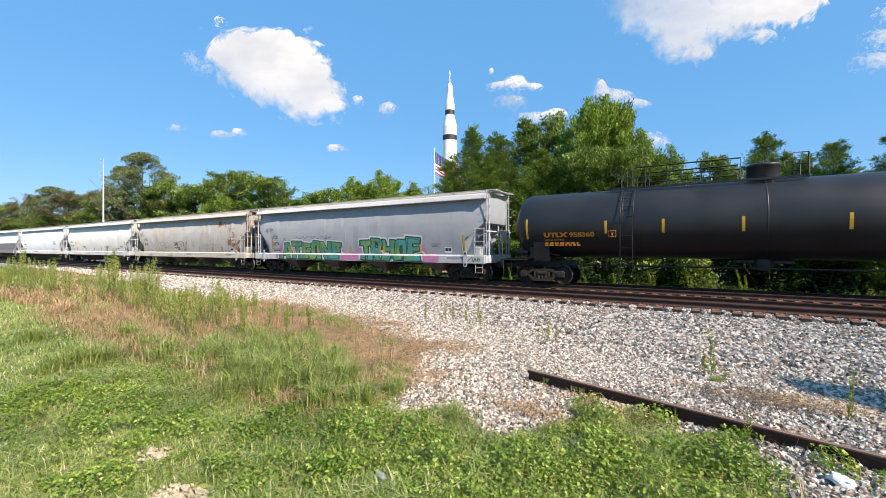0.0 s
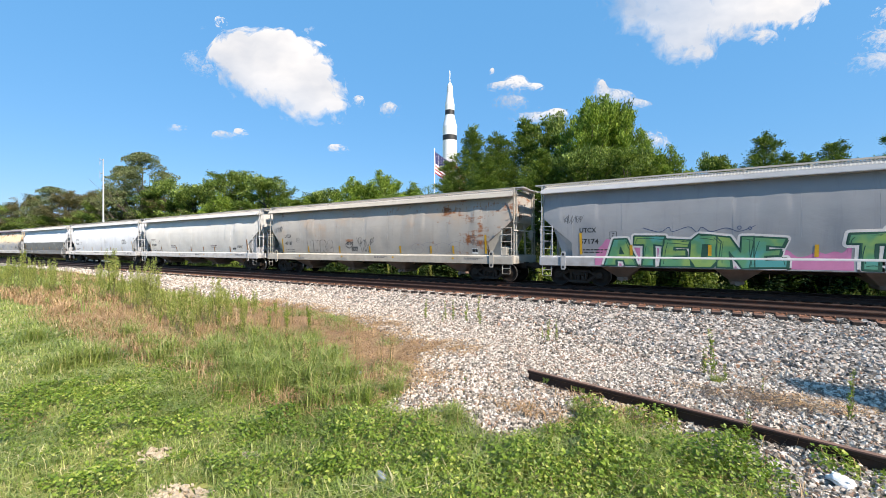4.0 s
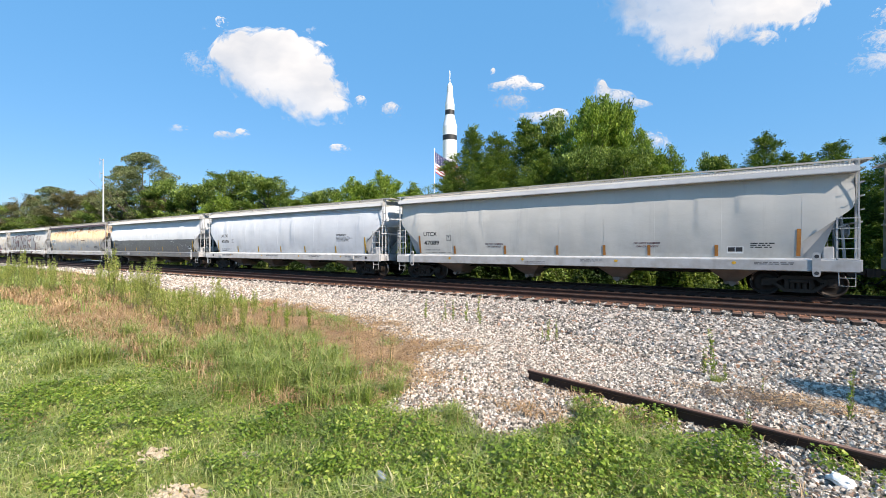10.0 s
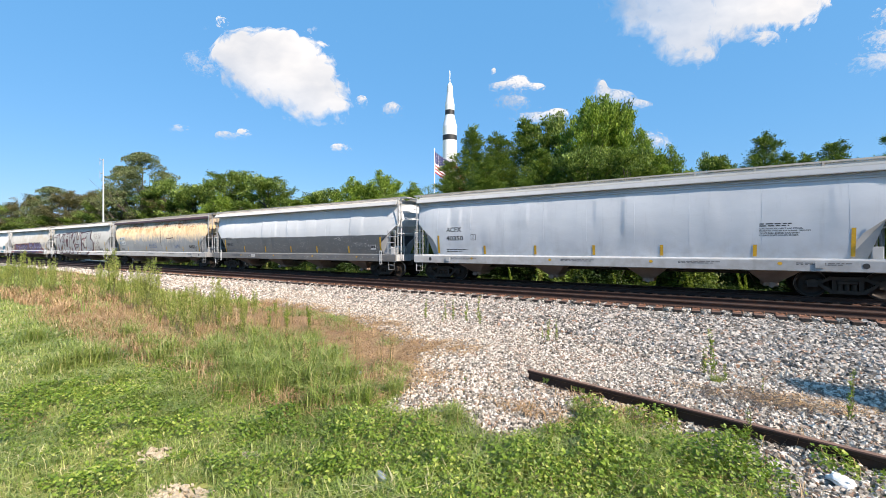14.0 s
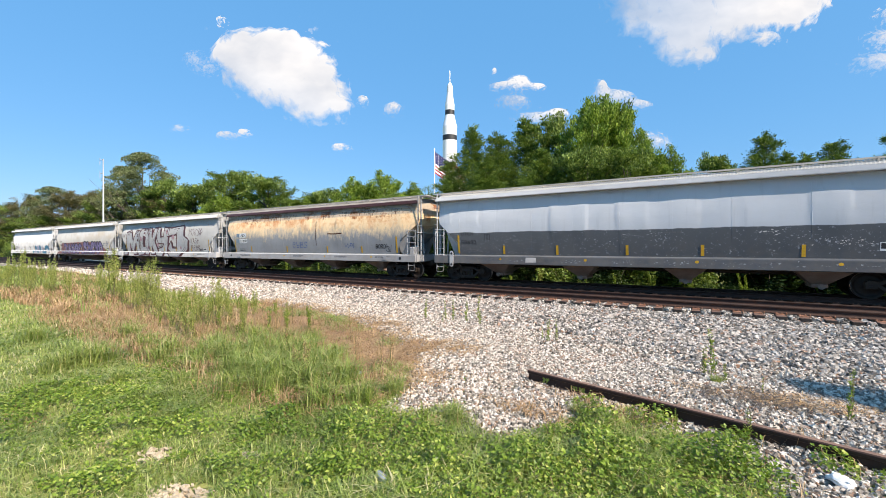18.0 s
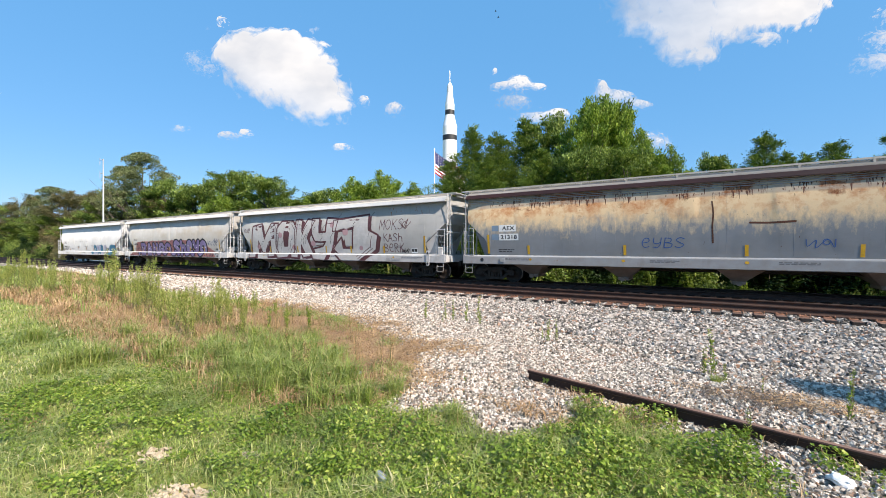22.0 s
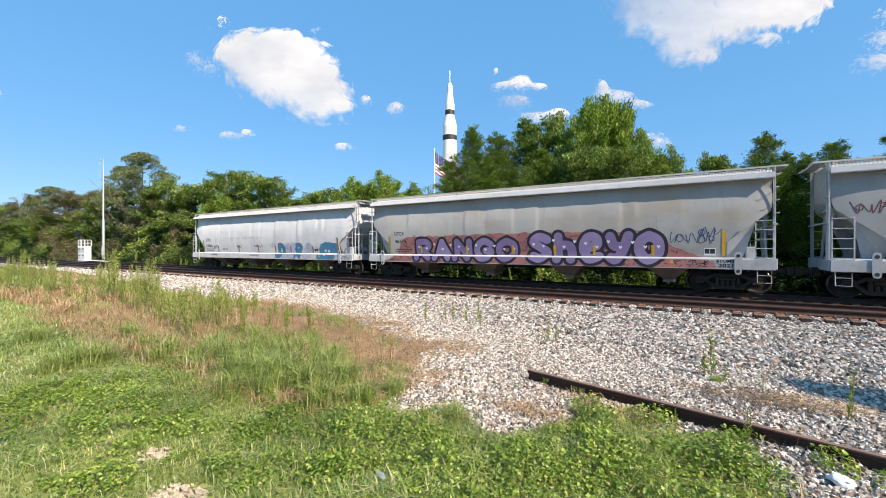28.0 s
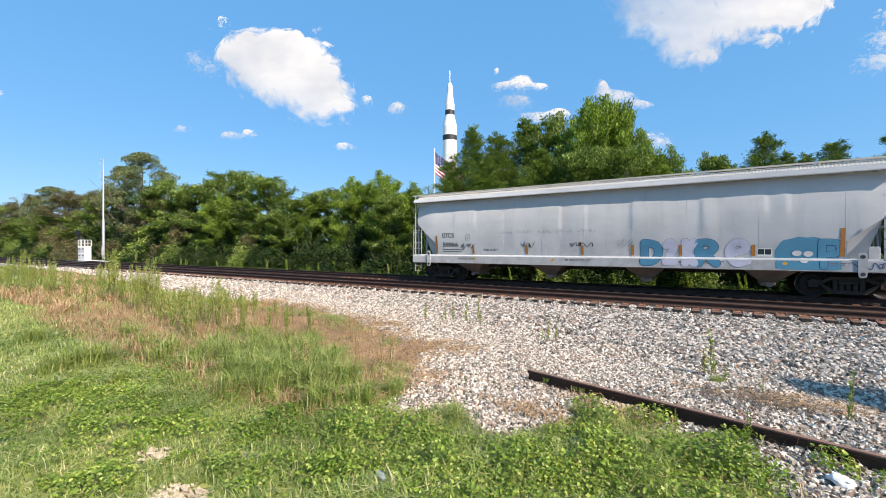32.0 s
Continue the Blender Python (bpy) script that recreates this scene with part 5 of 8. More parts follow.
for k in range(6):
    # a panel of cloth between two folds
    x0, x1 = 1.15 * k, 1.15 * (k + 1)
    y0, y1 = 0.35 * math.sin(1.3 * k), 0.35 * math.sin(1.3 * (k + 1))
    d0, d1 = -0.62 * x0, -0.62 * x1
    h = 4.6
    for j in range(13):
        za, zb = -h * j / 13, -h * (j + 1) / 13
        canton = j < 7 and k < 3
        st = MB().sheet([[(x0, y0, za + d0), (x1, y1, za + d1)], [(x0, y0, zb + d0), (x1, y1, zb + d1)]], False)
        part("canton_panel" if canton else "stripe", st, FLAG_BLUE if canton else (FLAG_RED if j % 2 == 0 else WHITE_PAINT), flag)
        if canton:
            for i in range(2):
                sx, sz = x0 + 1.15 * (0.25 + 0.5 * i), (za + zb) / 2 - 0.62 * (x0 + 1.15 * (0.25 + 0.5 * i))
                sy = y0 + (y1 - y0) * (0.25 + 0.5 * i) - 0.03
                star = [(sx + (0.11 if m % 2 == 0 else 0.045) * math.sin(m * math.pi / 5), sz + (0.11 if m % 2 == 0 else 0.045) * math.cos(m * math.pi / 5)) for m in range(10)]
                part("star", MB().prism(star, sy - 0.01, sy), WHITE_PAINT, flag)

# ---- lettering and graffiti on the cars ----
def conform(me, seed, x0=0.0, z0=0.0, lift=0.0028):
    """Lay a flat mesh (y = layer) on the dented car side and on its sill, cut where the sill begins."""
    co = np.empty(len(me.vertices) * 3, np.float32)
    me.vertices.foreach_get("co", co)
    co = co.reshape(-1, 3)
    faces = [tuple(p.vertices) for p in me.polygons]
    low = co[:, 2] < 1.30
    v, f = [], []
    if not low.all():
        for x, y, z in co:
            x, z = float(x), max(float(z), 1.35)
            v.append((x, -(side_y(z) + side_out((x - SHIFT[round(seed / 7.3)]) / 1.01, z, seed)) - lift + 0.6 * y, z))
        f += [q for q in faces if not all(low[i] for i in q)]
    if low.any():
        n = len(v)
        v += [(x, -1.622 - lift + 0.6 * y, max(0.945, min(z, 1.272))) for x, y, z in co]
        f += [tuple(i + n for i in q) for q in faces if any(low[i] for i in q)]
    out = bpy.data.meshes.new(me.name)
    out.from_pydata(v, [], f)
    for m in me.materials:
        out.materials.append(m)
    if me.name.startswith("graffiti"):
        bm = bmesh.new()
        bm.from_mesh(out)
        bmesh.ops.remove_doubles(bm, verts=bm.verts, dist=0.0025)
        bm.to_mesh(out)
        bm.free()
    bpy.data.meshes.remove(me)
    return out


def sign(i, body, x0, x1, z0, z1, mat, name="lettering", bold=0.006, lift=0.003):
    """Letters on hopper i that fill the given stretch of its side."""
    me = text_mesh(body, 1.0, mat, bold)
    co = np.array([v.co[:] for v in me.vertices])
    lo, hi = co.min(0), co.max(0)
    for v in me.vertices:
        v.co = ((v.co.x - lo[0]) / (hi[0] - lo[0]) * (x1 - x0) + x0, v.co.y * 0.5, (v.co.z - lo[2]) / (hi[2] - lo[2]) * (z1 - z0) + z0)
    return part(name, conform(me, i * 7.3, lift=lift), None, HOPPERS[i])


def fine_print(i, x0, x1, z, rows, h=0.035, mat=None, pitch=1.75):
    r = random.Random(i * 31 + int(x0 * 10))
    mb = MB()
    for k in range(rows):
        u, zz = x0, z - k * h * pitch
        end = x1 - (r.uniform(0, 0.3) * (x1 - x0) if k else 0)
        while u < end - 0.02:
            d = min(r.uniform(0.06, 0.22), end - u)
            mb.add([(u, 0, zz), (u + d, 0, zz), (u + d, 0, zz + h), (u, 0, zz + h)], [(0, 1, 2, 3)])
            u += d + r.uniform(0.03, 0.06)
    tagged(part("small_print", conform(mb.mesh("small_print", mat or STENCIL), i * 7.3), None, HOPPERS[i]), kind="stuff")


def smooth_line(pts, n=5):
    """A soft curve through the points."""
    if len(pts) < 3:
        (a, b), (c, d) = pts[0], pts[-1]
        return [(a + (c - a) * k / (2 * n), b + (d - b) * k / (2 * n)) for k in range(2 * n + 1)]
    q = [pts[0], *pts, pts[-1]]
    out = []
    for a, b, c, d in zip(q, q[1:], q[2:], q[3:]):
        for k in range(n):
            t = k / n
            out.append(tuple(0.5 * (2 * b[j] + (c[j] - a[j]) * t + (2 * a[j] - 5 * b[j] + 4 * c[j] - d[j]) * t * t + (3 * b[j] - a[j] - 3 * c[j] + d[j]) * t ** 3) for j in (0, 1)))
    return out + [pts[-1]]


def ribbon(mb, pts, w, layer, cap=True):
    """A flat stroke with round ends, in small pieces that follow the car side."""
    fine = [pts[0]]
    for (ax, az), (bx, bz) in zip(pts, pts[1:]):
        n = max(1, int(math.hypot(bx - ax, bz - az) / 0.14))
        fine += [(ax + (bx - ax) * k / n, az + (bz - az) * k / n) for k in range(1, n + 1)]
    pts = fine
    m = len(pts)
    across = np.linspace(-0.5, 0.5, 6 if w > 0.3 else 4 if w > 0.12 else 2)
    lines = [[] for u in across]
    for i, (x, z) in enumerate(pts):
        a, b = pts[max(i - 1, 0)], pts[min(i + 1, m - 1)]
        dx, dz = b[0] - a[0], b[1] - a[1]
        n = math.hypot(dx, dz) or 1.0
        for ln, u in zip(lines, across):
            ln.append((x + dz / n * w * u, layer, z - dx / n * w * u))
    mb.sheet(lines, False)
    if cap:
        for k, (x, z) in enumerate((pts[0], pts[-1])):
            a = pts[1] if k == 0 else pts[-2]
            t0 = math.atan2(z - a[1], x - a[0])
            rings = [[(x + q * w * math.cos(t0 + t), layer - 0.0001, z + q * w * math.sin(t0 + t)) for t in np.linspace(-1.57, 1.57, 7)] for q in (0.02, 0.25, 0.5)]
            mb.sheet(rings, False)


GLYPH = {
    "R": (((0.12, 0.02), (0.12, 0.95)), ((0.12, 0.95), (0.6, 0.95), (0.8, 0.75), (0.55, 0.5), (0.2, 0.48)), ((0.4, 0.48), (0.62, 0.25), (0.88, 0.03))),
    "A": (((0.08, 0.03), (0.42, 0.95)), ((0.42, 0.95), (0.6, 0.6), (0.9, 0.03)), ((0.25, 0.35), (0.75, 0.35))),
    "N": (((0.12, 0.03), (0.12, 0.95)), ((0.12, 0.95), (0.85, 0.05)), ((0.85, 0.05), (0.85, 0.95))),
    "G": (((0.85, 0.8), (0.5, 0.97), (0.15, 0.75), (0.1, 0.35), (0.4, 0.05), (0.8, 0.15), (0.85, 0.45)), ((0.85, 0.45), (0.55, 0.45))),
    "O": (((0.5, 0.96), (0.15, 0.75), (0.1, 0.35), (0.45, 0.05), (0.85, 0.3), (0.85, 0.75), (0.5, 0.96)),),
    "S": (((0.85, 0.85), (0.45, 0.97), (0.12, 0.75), (0.5, 0.52), (0.88, 0.3), (0.5, 0.04), (0.1, 0.14)),),
    "H": (((0.14, 0.03), (0.16, 0.97)), ((0.16, 0.5), (0.5, 0.62), (0.8, 0.5), (0.84, 0.03))),
    "E": (((0.2, 0.5), (0.75, 0.6), (0.72, 0.9), (0.35, 0.92), (0.12, 0.5), (0.4, 0.06), (0.85, 0.15)),),
    "Y": (((0.1, 0.95), (0.25, 0.6), (0.55, 0.55)), ((0.9, 0.97), (0.7, 0.5), (0.4, 0.05), (0.15, 0.12))),
    "M": (((0.08, 0.02), (0.12, 0.97)), ((0.12, 0.97), (0.5, 0.35)), ((0.5, 0.35), (0.88, 0.97)), ((0.88, 0.97), (0.92, 0.02))),
    "K": (((0.14, 0.02), (0.14, 0.97)), ((0.88, 0.95), (0.2, 0.5)), ((0.3, 0.52), (0.92, 0.02))),
    "U": (((0.15, 0.97), (0.18, 0.5), (0.55, 0.42), (0.85, 0.55)), ((0.85, 0.97), (0.85, 0.4), (0.6, 0.06), (0.2, 0.1))),
    "Z": (((0.08, 0.9), (0.55, 0.97), (0.92, 0.88)), ((0.9, 0.86), (0.5, 0.5), (0.15, 0.1)), ((0.15, 0.1), (0.55, 0.03), (0.75, 0.3))),
    "D": (((0.15, 0.04), (0.15, 0.95)), ((0.15, 0.95), (0.7, 0.85), (0.88, 0.5), (0.65, 0.1), (0.15, 0.04))),
    "2": (((0.12, 0.8), (0.5, 0.97), (0.85, 0.75), (0.5, 0.4), (0.12, 0.06)), ((0.12, 0.06), (0.9, 0.06))),
    "T": (((0.06, 0.92), (0.94, 0.95)), ((0.5, 0.93), (0.45, 0.03))),
    "B": (((0.15, 0.03), (0.15, 0.95)), ((0.15, 0.95), (0.7, 0.88), (0.68, 0.58), (0.2, 0.52)), ((0.25, 0.52), (0.85, 0.4), (0.75, 0.08), (0.15, 0.04))),
    "P": (((0.15, 0.03), (0.15, 0.95)), ((0.15, 0.95), (0.75, 0.9), (0.8, 0.55), (0.2, 0.45))),
}


def piece(i, word, x0, x1, z0, z1, fills, edge, w, rim=0.16, halo=None, sharp=False, gap=0.0, grow=None, hearts=False, top1=None):
    """Fat painted letters: a halo, a dark outline, a fill."""
    n = len(word)
    wd = (x1 - x0) / n
    layers = ([("halo", halo, w + rim + 0.14, -0.0015)] if halo else []) + [("outline", edge, w + rim, -0.004)]
    parts = []
    for k, ch in enumerate(word):
        zt = z1 if top1 is None else z1 + (top1 - z1) * k / max(1, n - 1)
        lines = []
        for st in GLYPH[ch]:
            # keep the fat stroke inside its box
            p = [(x0 + (k + gap / 2 + (0.5 * w + (wd * (1 - gap) - w) * a) / wd) * wd, z0 + 0.5 * w + (zt - z0 - w) * b) for a, b in st]
            lines.append(smooth_line(p, 2 if sharp else 5))
        parts.append(lines)
    for name, mat, ww, lay in layers:
        for k, lines in enumerate(parts):
            mb = MB()
            for j, ln in enumerate(lines):
                ribbon(mb, ln, ww, lay - 0.0002 * (3 * k + j) / n)
            part("graffiti_" + name, conform(mb.mesh("graffiti", mat), i * 7.3), None, HOPPERS[i])
    for k, lines in enumerate(parts):
        mb = MB()
        for j, ln in enumerate(lines):
            ribbon(mb, ln, w, -0.008 - 0.0004 * j)
        part("graffiti_letter", conform(mb.mesh("graffiti", fills[k % len(fills)]), i * 7.3), None, HOPPERS[i])
    if hearts:
        r = random.Random(i)
        for k in range(n * 2 + 2):
            hx, hz = x0 + (x1 - x0) * (k + 0.5) / (2 * n + 2), z0 + (z1 - z0) * r.uniform(0.5, 0.85)
            s = 0.075
            v = [(hx, -0.011, hz - s), (hx + s, -0.011, hz + s * 0.3), (hx + s * 0.55, -0.011, hz + s * 0.85), (hx, -0.011, hz + s * 0.45), (hx - s * 0.55, -0.011, hz + s * 0.85), (hx - s, -0.011, hz + s * 0.3)]
            mb = MB().add(v, [(0, 1, 2, 3), (0, 3, 4, 5)])
            part("graffiti_heart", conform(mb.mesh("graffiti", DECAL_WHITE), i * 7.3), None, HOPPERS[i])


def fill_poly(mb, loops, layer):
    """Fill outlines (with holes) by level strips, fine enough to follow the car side."""
    zs = sorted({round(p[1], 4) for lp in loops for p in lp})
    cuts = [zs[0]]
    for a, b in zip(zs, zs[1:]):
        n = max(1, math.ceil((b - a) / 0.16))
        cuts += [a + (b - a) * k / n for k in range(1, n + 1)]
    for za, zb in zip(cuts, cuts[1:]):
        if zb - za < 1e-4:
            continue
        zm, hits = (za + zb) / 2, []
        for lp in loops:
            for (ax, az), (bx, bz) in zip(lp, lp[1:] + lp[:1]):
                if min(az, bz) < zm < max(az, bz):
                    at = lambda z: ax + (bx - ax) * (z - az) / (bz - az)
                    hits.append((at(zm), at(za), at(zb)))
        hits.sort()
        for (m0, a0, b0), (m1, a1, b1) in zip(hits[::2], hits[1::2]):
            n = max(1, math.ceil((m1 - m0) / 0.3))
            mb.sheet([[(a0 + (a1 - a0) * k / n, layer, za) for k in range(n + 1)], [(b0 + (b1 - b0) * k / n, layer, zb) for k in range(n + 1)]], False)


BLOCK = {
    "M": (((0, 0), (0.3, 9.2), (3.2, 10), (5, 5.5), (6.8, 10), (9.7, 10), (10, 0.3), (7.4, 0), (7.2, 5), (5.4, 1.5), (4.4, 1.5), (2.8, 5), (2.6, 0)),),
    "O": (((2.5, 0), (0, 2.5), (0.2, 8), (2.5, 10), (8, 9.8), (10, 8), (9.8, 2.5), (7.5, 0.2)), ((4.3, 3), (4, 5), (4.3, 7.2), (6, 7), (6.2, 5), (6, 3.2))),
    "K": (((0, 0), (0.3, 10), (3.8, 9.8), (4, 6.8), (6.6, 10), (10, 9.6), (7, 5.2), (10, 0.3), (6.4, 0.1), (4, 3.4), (3.6, 0.2)),),
    "Y": (((0, 10), (3, 9.8), (3.3, 6.2), (6, 6.4), (6.2, 10), (10, 9.7), (9, 3), (6.5, -0.3), (1.5, 0), (1, 2.4), (4.6, 2.8), (6, 4.2), (1.6, 4.3), (0, 6)),),
    "Z": (((0.2, 9), (7.8, 10), (8, 6.5), (10, 5.4), (9.2, 2.2), (6.2, -0.4), (2.5, -0.5), (0, 2.5), (2.2, 5), (2.4, 2.4), (4.4, 2.2), (4.5, 7), (0, 6.4)),),
    "E": (((0, 0), (0.5, 10), (9, 9.5), (8.5, 7), (4, 7.1), (4, 5.8), (8, 5.9), (7.8, 4), (4, 3.8), (4, 2.6), (9.5, 3), (10, 0.2)),),
    "R": (((0, 0.2), (0, 10), (7, 9.9), (9.6, 8), (8.6, 5.2), (7, 4.6), (10, 0), (6.2, 0.1), (4, 3.6), (3.8, 0)), ((3.6, 6), (3.5, 8), (6, 8.1), (6.2, 6.6), (5.6, 5.9))),
    "T": (((0, 7.4), (0.2, 10), (10, 9.8), (9.6, 7), (6.6, 7.2), (6.8, 0), (3.2, 0.1), (3.4, 7.3)),),
    "A": (((0, 0), (3, 10), (7, 9.8), (10, 0.1), (6.6, 0.2), (6.2, 2), (3.8, 2.1), (3.4, 0)), ((4.3, 4.2), (5, 7), (5.7, 4.3))),
    "N": (((0, 0), (0, 10), (3.4, 9.9), (6.6, 5), (6.7, 10), (10, 9.8), (10, 0.2), (6.8, 0), (3.4, 5.1), (3.5, 0.1)),),
}


def block(i, word, bounds, z0, tops, fill, edge, rim, halo=None, drop=(0.0, 0.0), accents=None, seed=0):
    """Angular painted letters with a hard outline, a cast block and inner strokes."""
    r = random.Random(seed)
    for k, ch in enumerate(word):
        xa, xb = bounds[k], bounds[k + 1]
        ov = 0.05 * (xb - xa)
        zt = tops[k % len(tops)]
        sway = r.uniform(-0.06, 0.10) * (xb - xa)
        loops = []
        for lp in BLOCK[ch]:
            loops.append([(xa - ov + (xb - xa + 2 * ov) * (x + r.uniform(-0.25, 0.25)) / 10 + sway * (z / 10 - 0.5), z0 + (zt - z0) * (z + r.uniform(-0.2, 0.2)) / 10) for x, z in lp])
        closed = [lp + lp[:1] for lp in loops]
        for name, mat, w, lay in (("halo", halo, 2.2 * rim + 0.06, -0.0015), ("outline", edge, rim, -0.004 - 0.0003 * k)):
            if mat is None:
                continue
            mb = MB()
            for ln in closed:
                for p, q in zip(ln, ln[1:]):
                    ribbon(mb, [p, q], w, lay)
            if name == "outline" and drop != (0.0, 0.0):
                for u in (0.5, 1.0):
                    fill_poly(mb, [[(x + drop[0] * u, z + drop[1] * u) for x, z in lp] for lp in loops[:1]], lay + 0.0006 * u)
            part("graffiti_" + name, conform(mb.mesh("graffiti", mat), i * 7.3), None, HOPPERS[i])
        mb = MB()
        fill_poly(mb, loops, -0.008 - 0.0005 * k)
        body = part("graffiti_letter", conform(mb.mesh("graffiti", fill), i * 7.3), None, HOPPERS[i])
        mb = MB()
        for ln in closed:
            for p, q in zip(ln, ln[1:]):
                ribbon(mb, [p, q], 0.42 * rim, -0.0115 - 0.0005 * k)
        lp = loops[0]
        cx, cz = sum(p[0] for p in lp) / len(lp), sum(p[1] for p in lp) / len(lp)
        for j in range(accents or 0):
            m = r.randrange(len(lp) - 1)
            (ax, az), (bx, bz) = lp[m], lp[m + 1]
            f = r.uniform(0.12, 0.3)
            g = lambda x, z: (x + (cx - x) * f, z + (cz - z) * f)
            ribbon(mb, smooth_line([g(ax, az), g((ax + bx) / 2, (az + bz) / 2), g(bx + 0.05, bz - 0.05)], 3), 0.25 * rim, -0.0115 - 0.0005 * k)
        part("graffiti_detail", conform(mb.mesh("graffiti", edge), i * 7.3), None, HOPPERS[i])


def splash(i, prof, mat, lay=0.0, step=0.08, seed=1, rough=0.10):
    """A painted field between a ragged upper and lower edge: (x, bottom, top) along the side."""
    xs = np.arange(prof[0][0], prof[-1][0] + 1e-6, step)
    px = [p[0] for p in prof]
    rows = []
    for x in xs:
        lo = np.interp(x, px, [p[1] for p in prof])
        hi = np.interp(x, px, [p[2] for p in prof]) + rough * noise.noise(Vector((x * 3.1, seed * 7.7, 0))) * 2
        zs = list(np.linspace(lo, min(1.298, hi), 4)) + list(np.linspace(min(1.302, hi), hi, 8)) if lo < 1.30 else list(np.linspace(lo, hi, 12))
        rows.append([(x, lay, z) for z in zs])
    part("graffiti_field", conform(MB().sheet(rows, False).mesh("graffiti", mat), i * 7.3, lift=0.0022), None, HOPPERS[i])


def scribble(i, x0, x1, z0, z1, mat, loops, w=0.03, seed=0, lean=0.15):
    """A quick spray-can line in loops."""
    r = random.Random(seed * 13 + i)
    mb = MB()
    for word in range(1):
        pts = []
        for k in range(loops * 2 + 1):
            u = k / (loops * 2)
            z = z0 + (z1 - z0) * (r.uniform(0.0, 0.25) if k % 2 else r.uniform(0.65, 1.0))
            pts.append((x0 + (x1 - x0) * u + lean * (z - z0) + r.uniform(-0.5, 0.5) * (x1 - x0) / loops, z))
        ribbon(mb, smooth_line(pts, 6), w, -0.003)
        for k in range(max(1, loops // 2)):
            cx, cz, q = x0 + (x1 - x0) * r.random(), z0 + (z1 - z0) * r.uniform(0.3, 0.7), (z1 - z0) * r.uniform(0.12, 0.3)
            ribbon(mb, smooth_line([(cx + q * math.cos(t) * 0.9, cz + q * math.sin(t)) for t in np.linspace(0.3, 6.2, 8)], 4), w, -0.0034)
    part("graffiti_tag", conform(mb.mesh("graffiti", mat), i * 7.3), None, HOPPERS[i])


def dashes(i, x0, x1, z0, top, n, mat, seed=3):
    r = random.Random(seed)
    mb = MB()
    for k in range(n):
        x = r.uniform(x0, x1)
        z = r.uniform(z0, top(x) - 0.08)
        if 1.26 < z < 1.42:
            continue
        a, h = r.uniform(0, 3.14), 0.075
        ribbon(mb, [(x - h * math.cos(a), z - h * math.sin(a)), (x + h * math.cos(a), z + h * math.sin(a))], 0.026, -0.001, False)
    tagged(part("graffiti_dashes", conform(mb.mesh("graffiti", mat), i * 7.3), None, HOPPERS[i]), kind="stuff")


def spray(name, c, var=0.82):
    return plain(name, c, tuple(v * var for v in c), 2.5, 0.62, 0.0, 0.08, 50)


G_DKGREEN, G_PINK, G_WHITE = spray("spray_dark_green", (0.015, 0.09, 0.06)), spray("spray_pink", (0.56, 0.20, 0.36)), spray("spray_white", (0.66, 0.64, 0.62))
G_MAROON, G_PALE, G_ROSE = spray("spray_maroon", (0.12, 0.04, 0.045)), spray("spray_pale", (0.58, 0.545, 0.51), 0.8), spray("spray_rose", (0.50, 0.30, 0.31))
G_VIOLET, G_LILAC, G_BLACK = spray("spray_violet", (0.235, 0.165, 0.32)), spray("spray_lilac", (0.29, 0.215, 0.38)), spray("spray_black", (0.016, 0.016, 0.022))
G_BRICK, G_BLUE, G_SKY = spray("spray_brick_red", (0.40, 0.16, 0.14)), spray("spray_blue", (0.06, 0.24, 0.36)), spray("spray_pale_violet", (0.50, 0.50, 0.60))
G_INK, G_ORANGE, G_GREYLINE = spray("spray_ink_blue", (0.03, 0.06, 0.16)), spray("spray_orange", (0.55, 0.18, 0.04)), spray("spray_grey", (0.28, 0.28, 0.30))



def spray_mix(name, colours, scale=0.9):
    """Colours sprayed into one another."""
    t = NT(name)
    n = t.noise(scale, 3, 0.5)
    col = t.mix(t.ramp(n, 0.38, 0.48), colours[0], colours[1])
    col = t.mix(t.ramp(n, 0.52, 0.62), col, colours[2])
    col = t.mix(t.ramp(t.noise(14, 4, 0.6), 0.55, 0.8, 0.0, 0.35), col, tuple(0.7 * c for c in colours[1]))
    return t.set(col, 0.62)


G_MIX = spray_mix("spray_green_mix", ((0.22, 0.36, 0.10), (0.085, 0.27, 0.13), (0.06, 0.30, 0.29)))
G_CHIP = spray("old_pale_coat", (0.36, 0.37, 0.38))
G_FAINT = spray("faint_marker", (0.36, 0.36, 0.38))
G_INKBLUE, G_FADED = spray("spray_marker_blue", (0.03, 0.10, 0.30)), spray("faded_blue", (0.20, 0.28, 0.36))

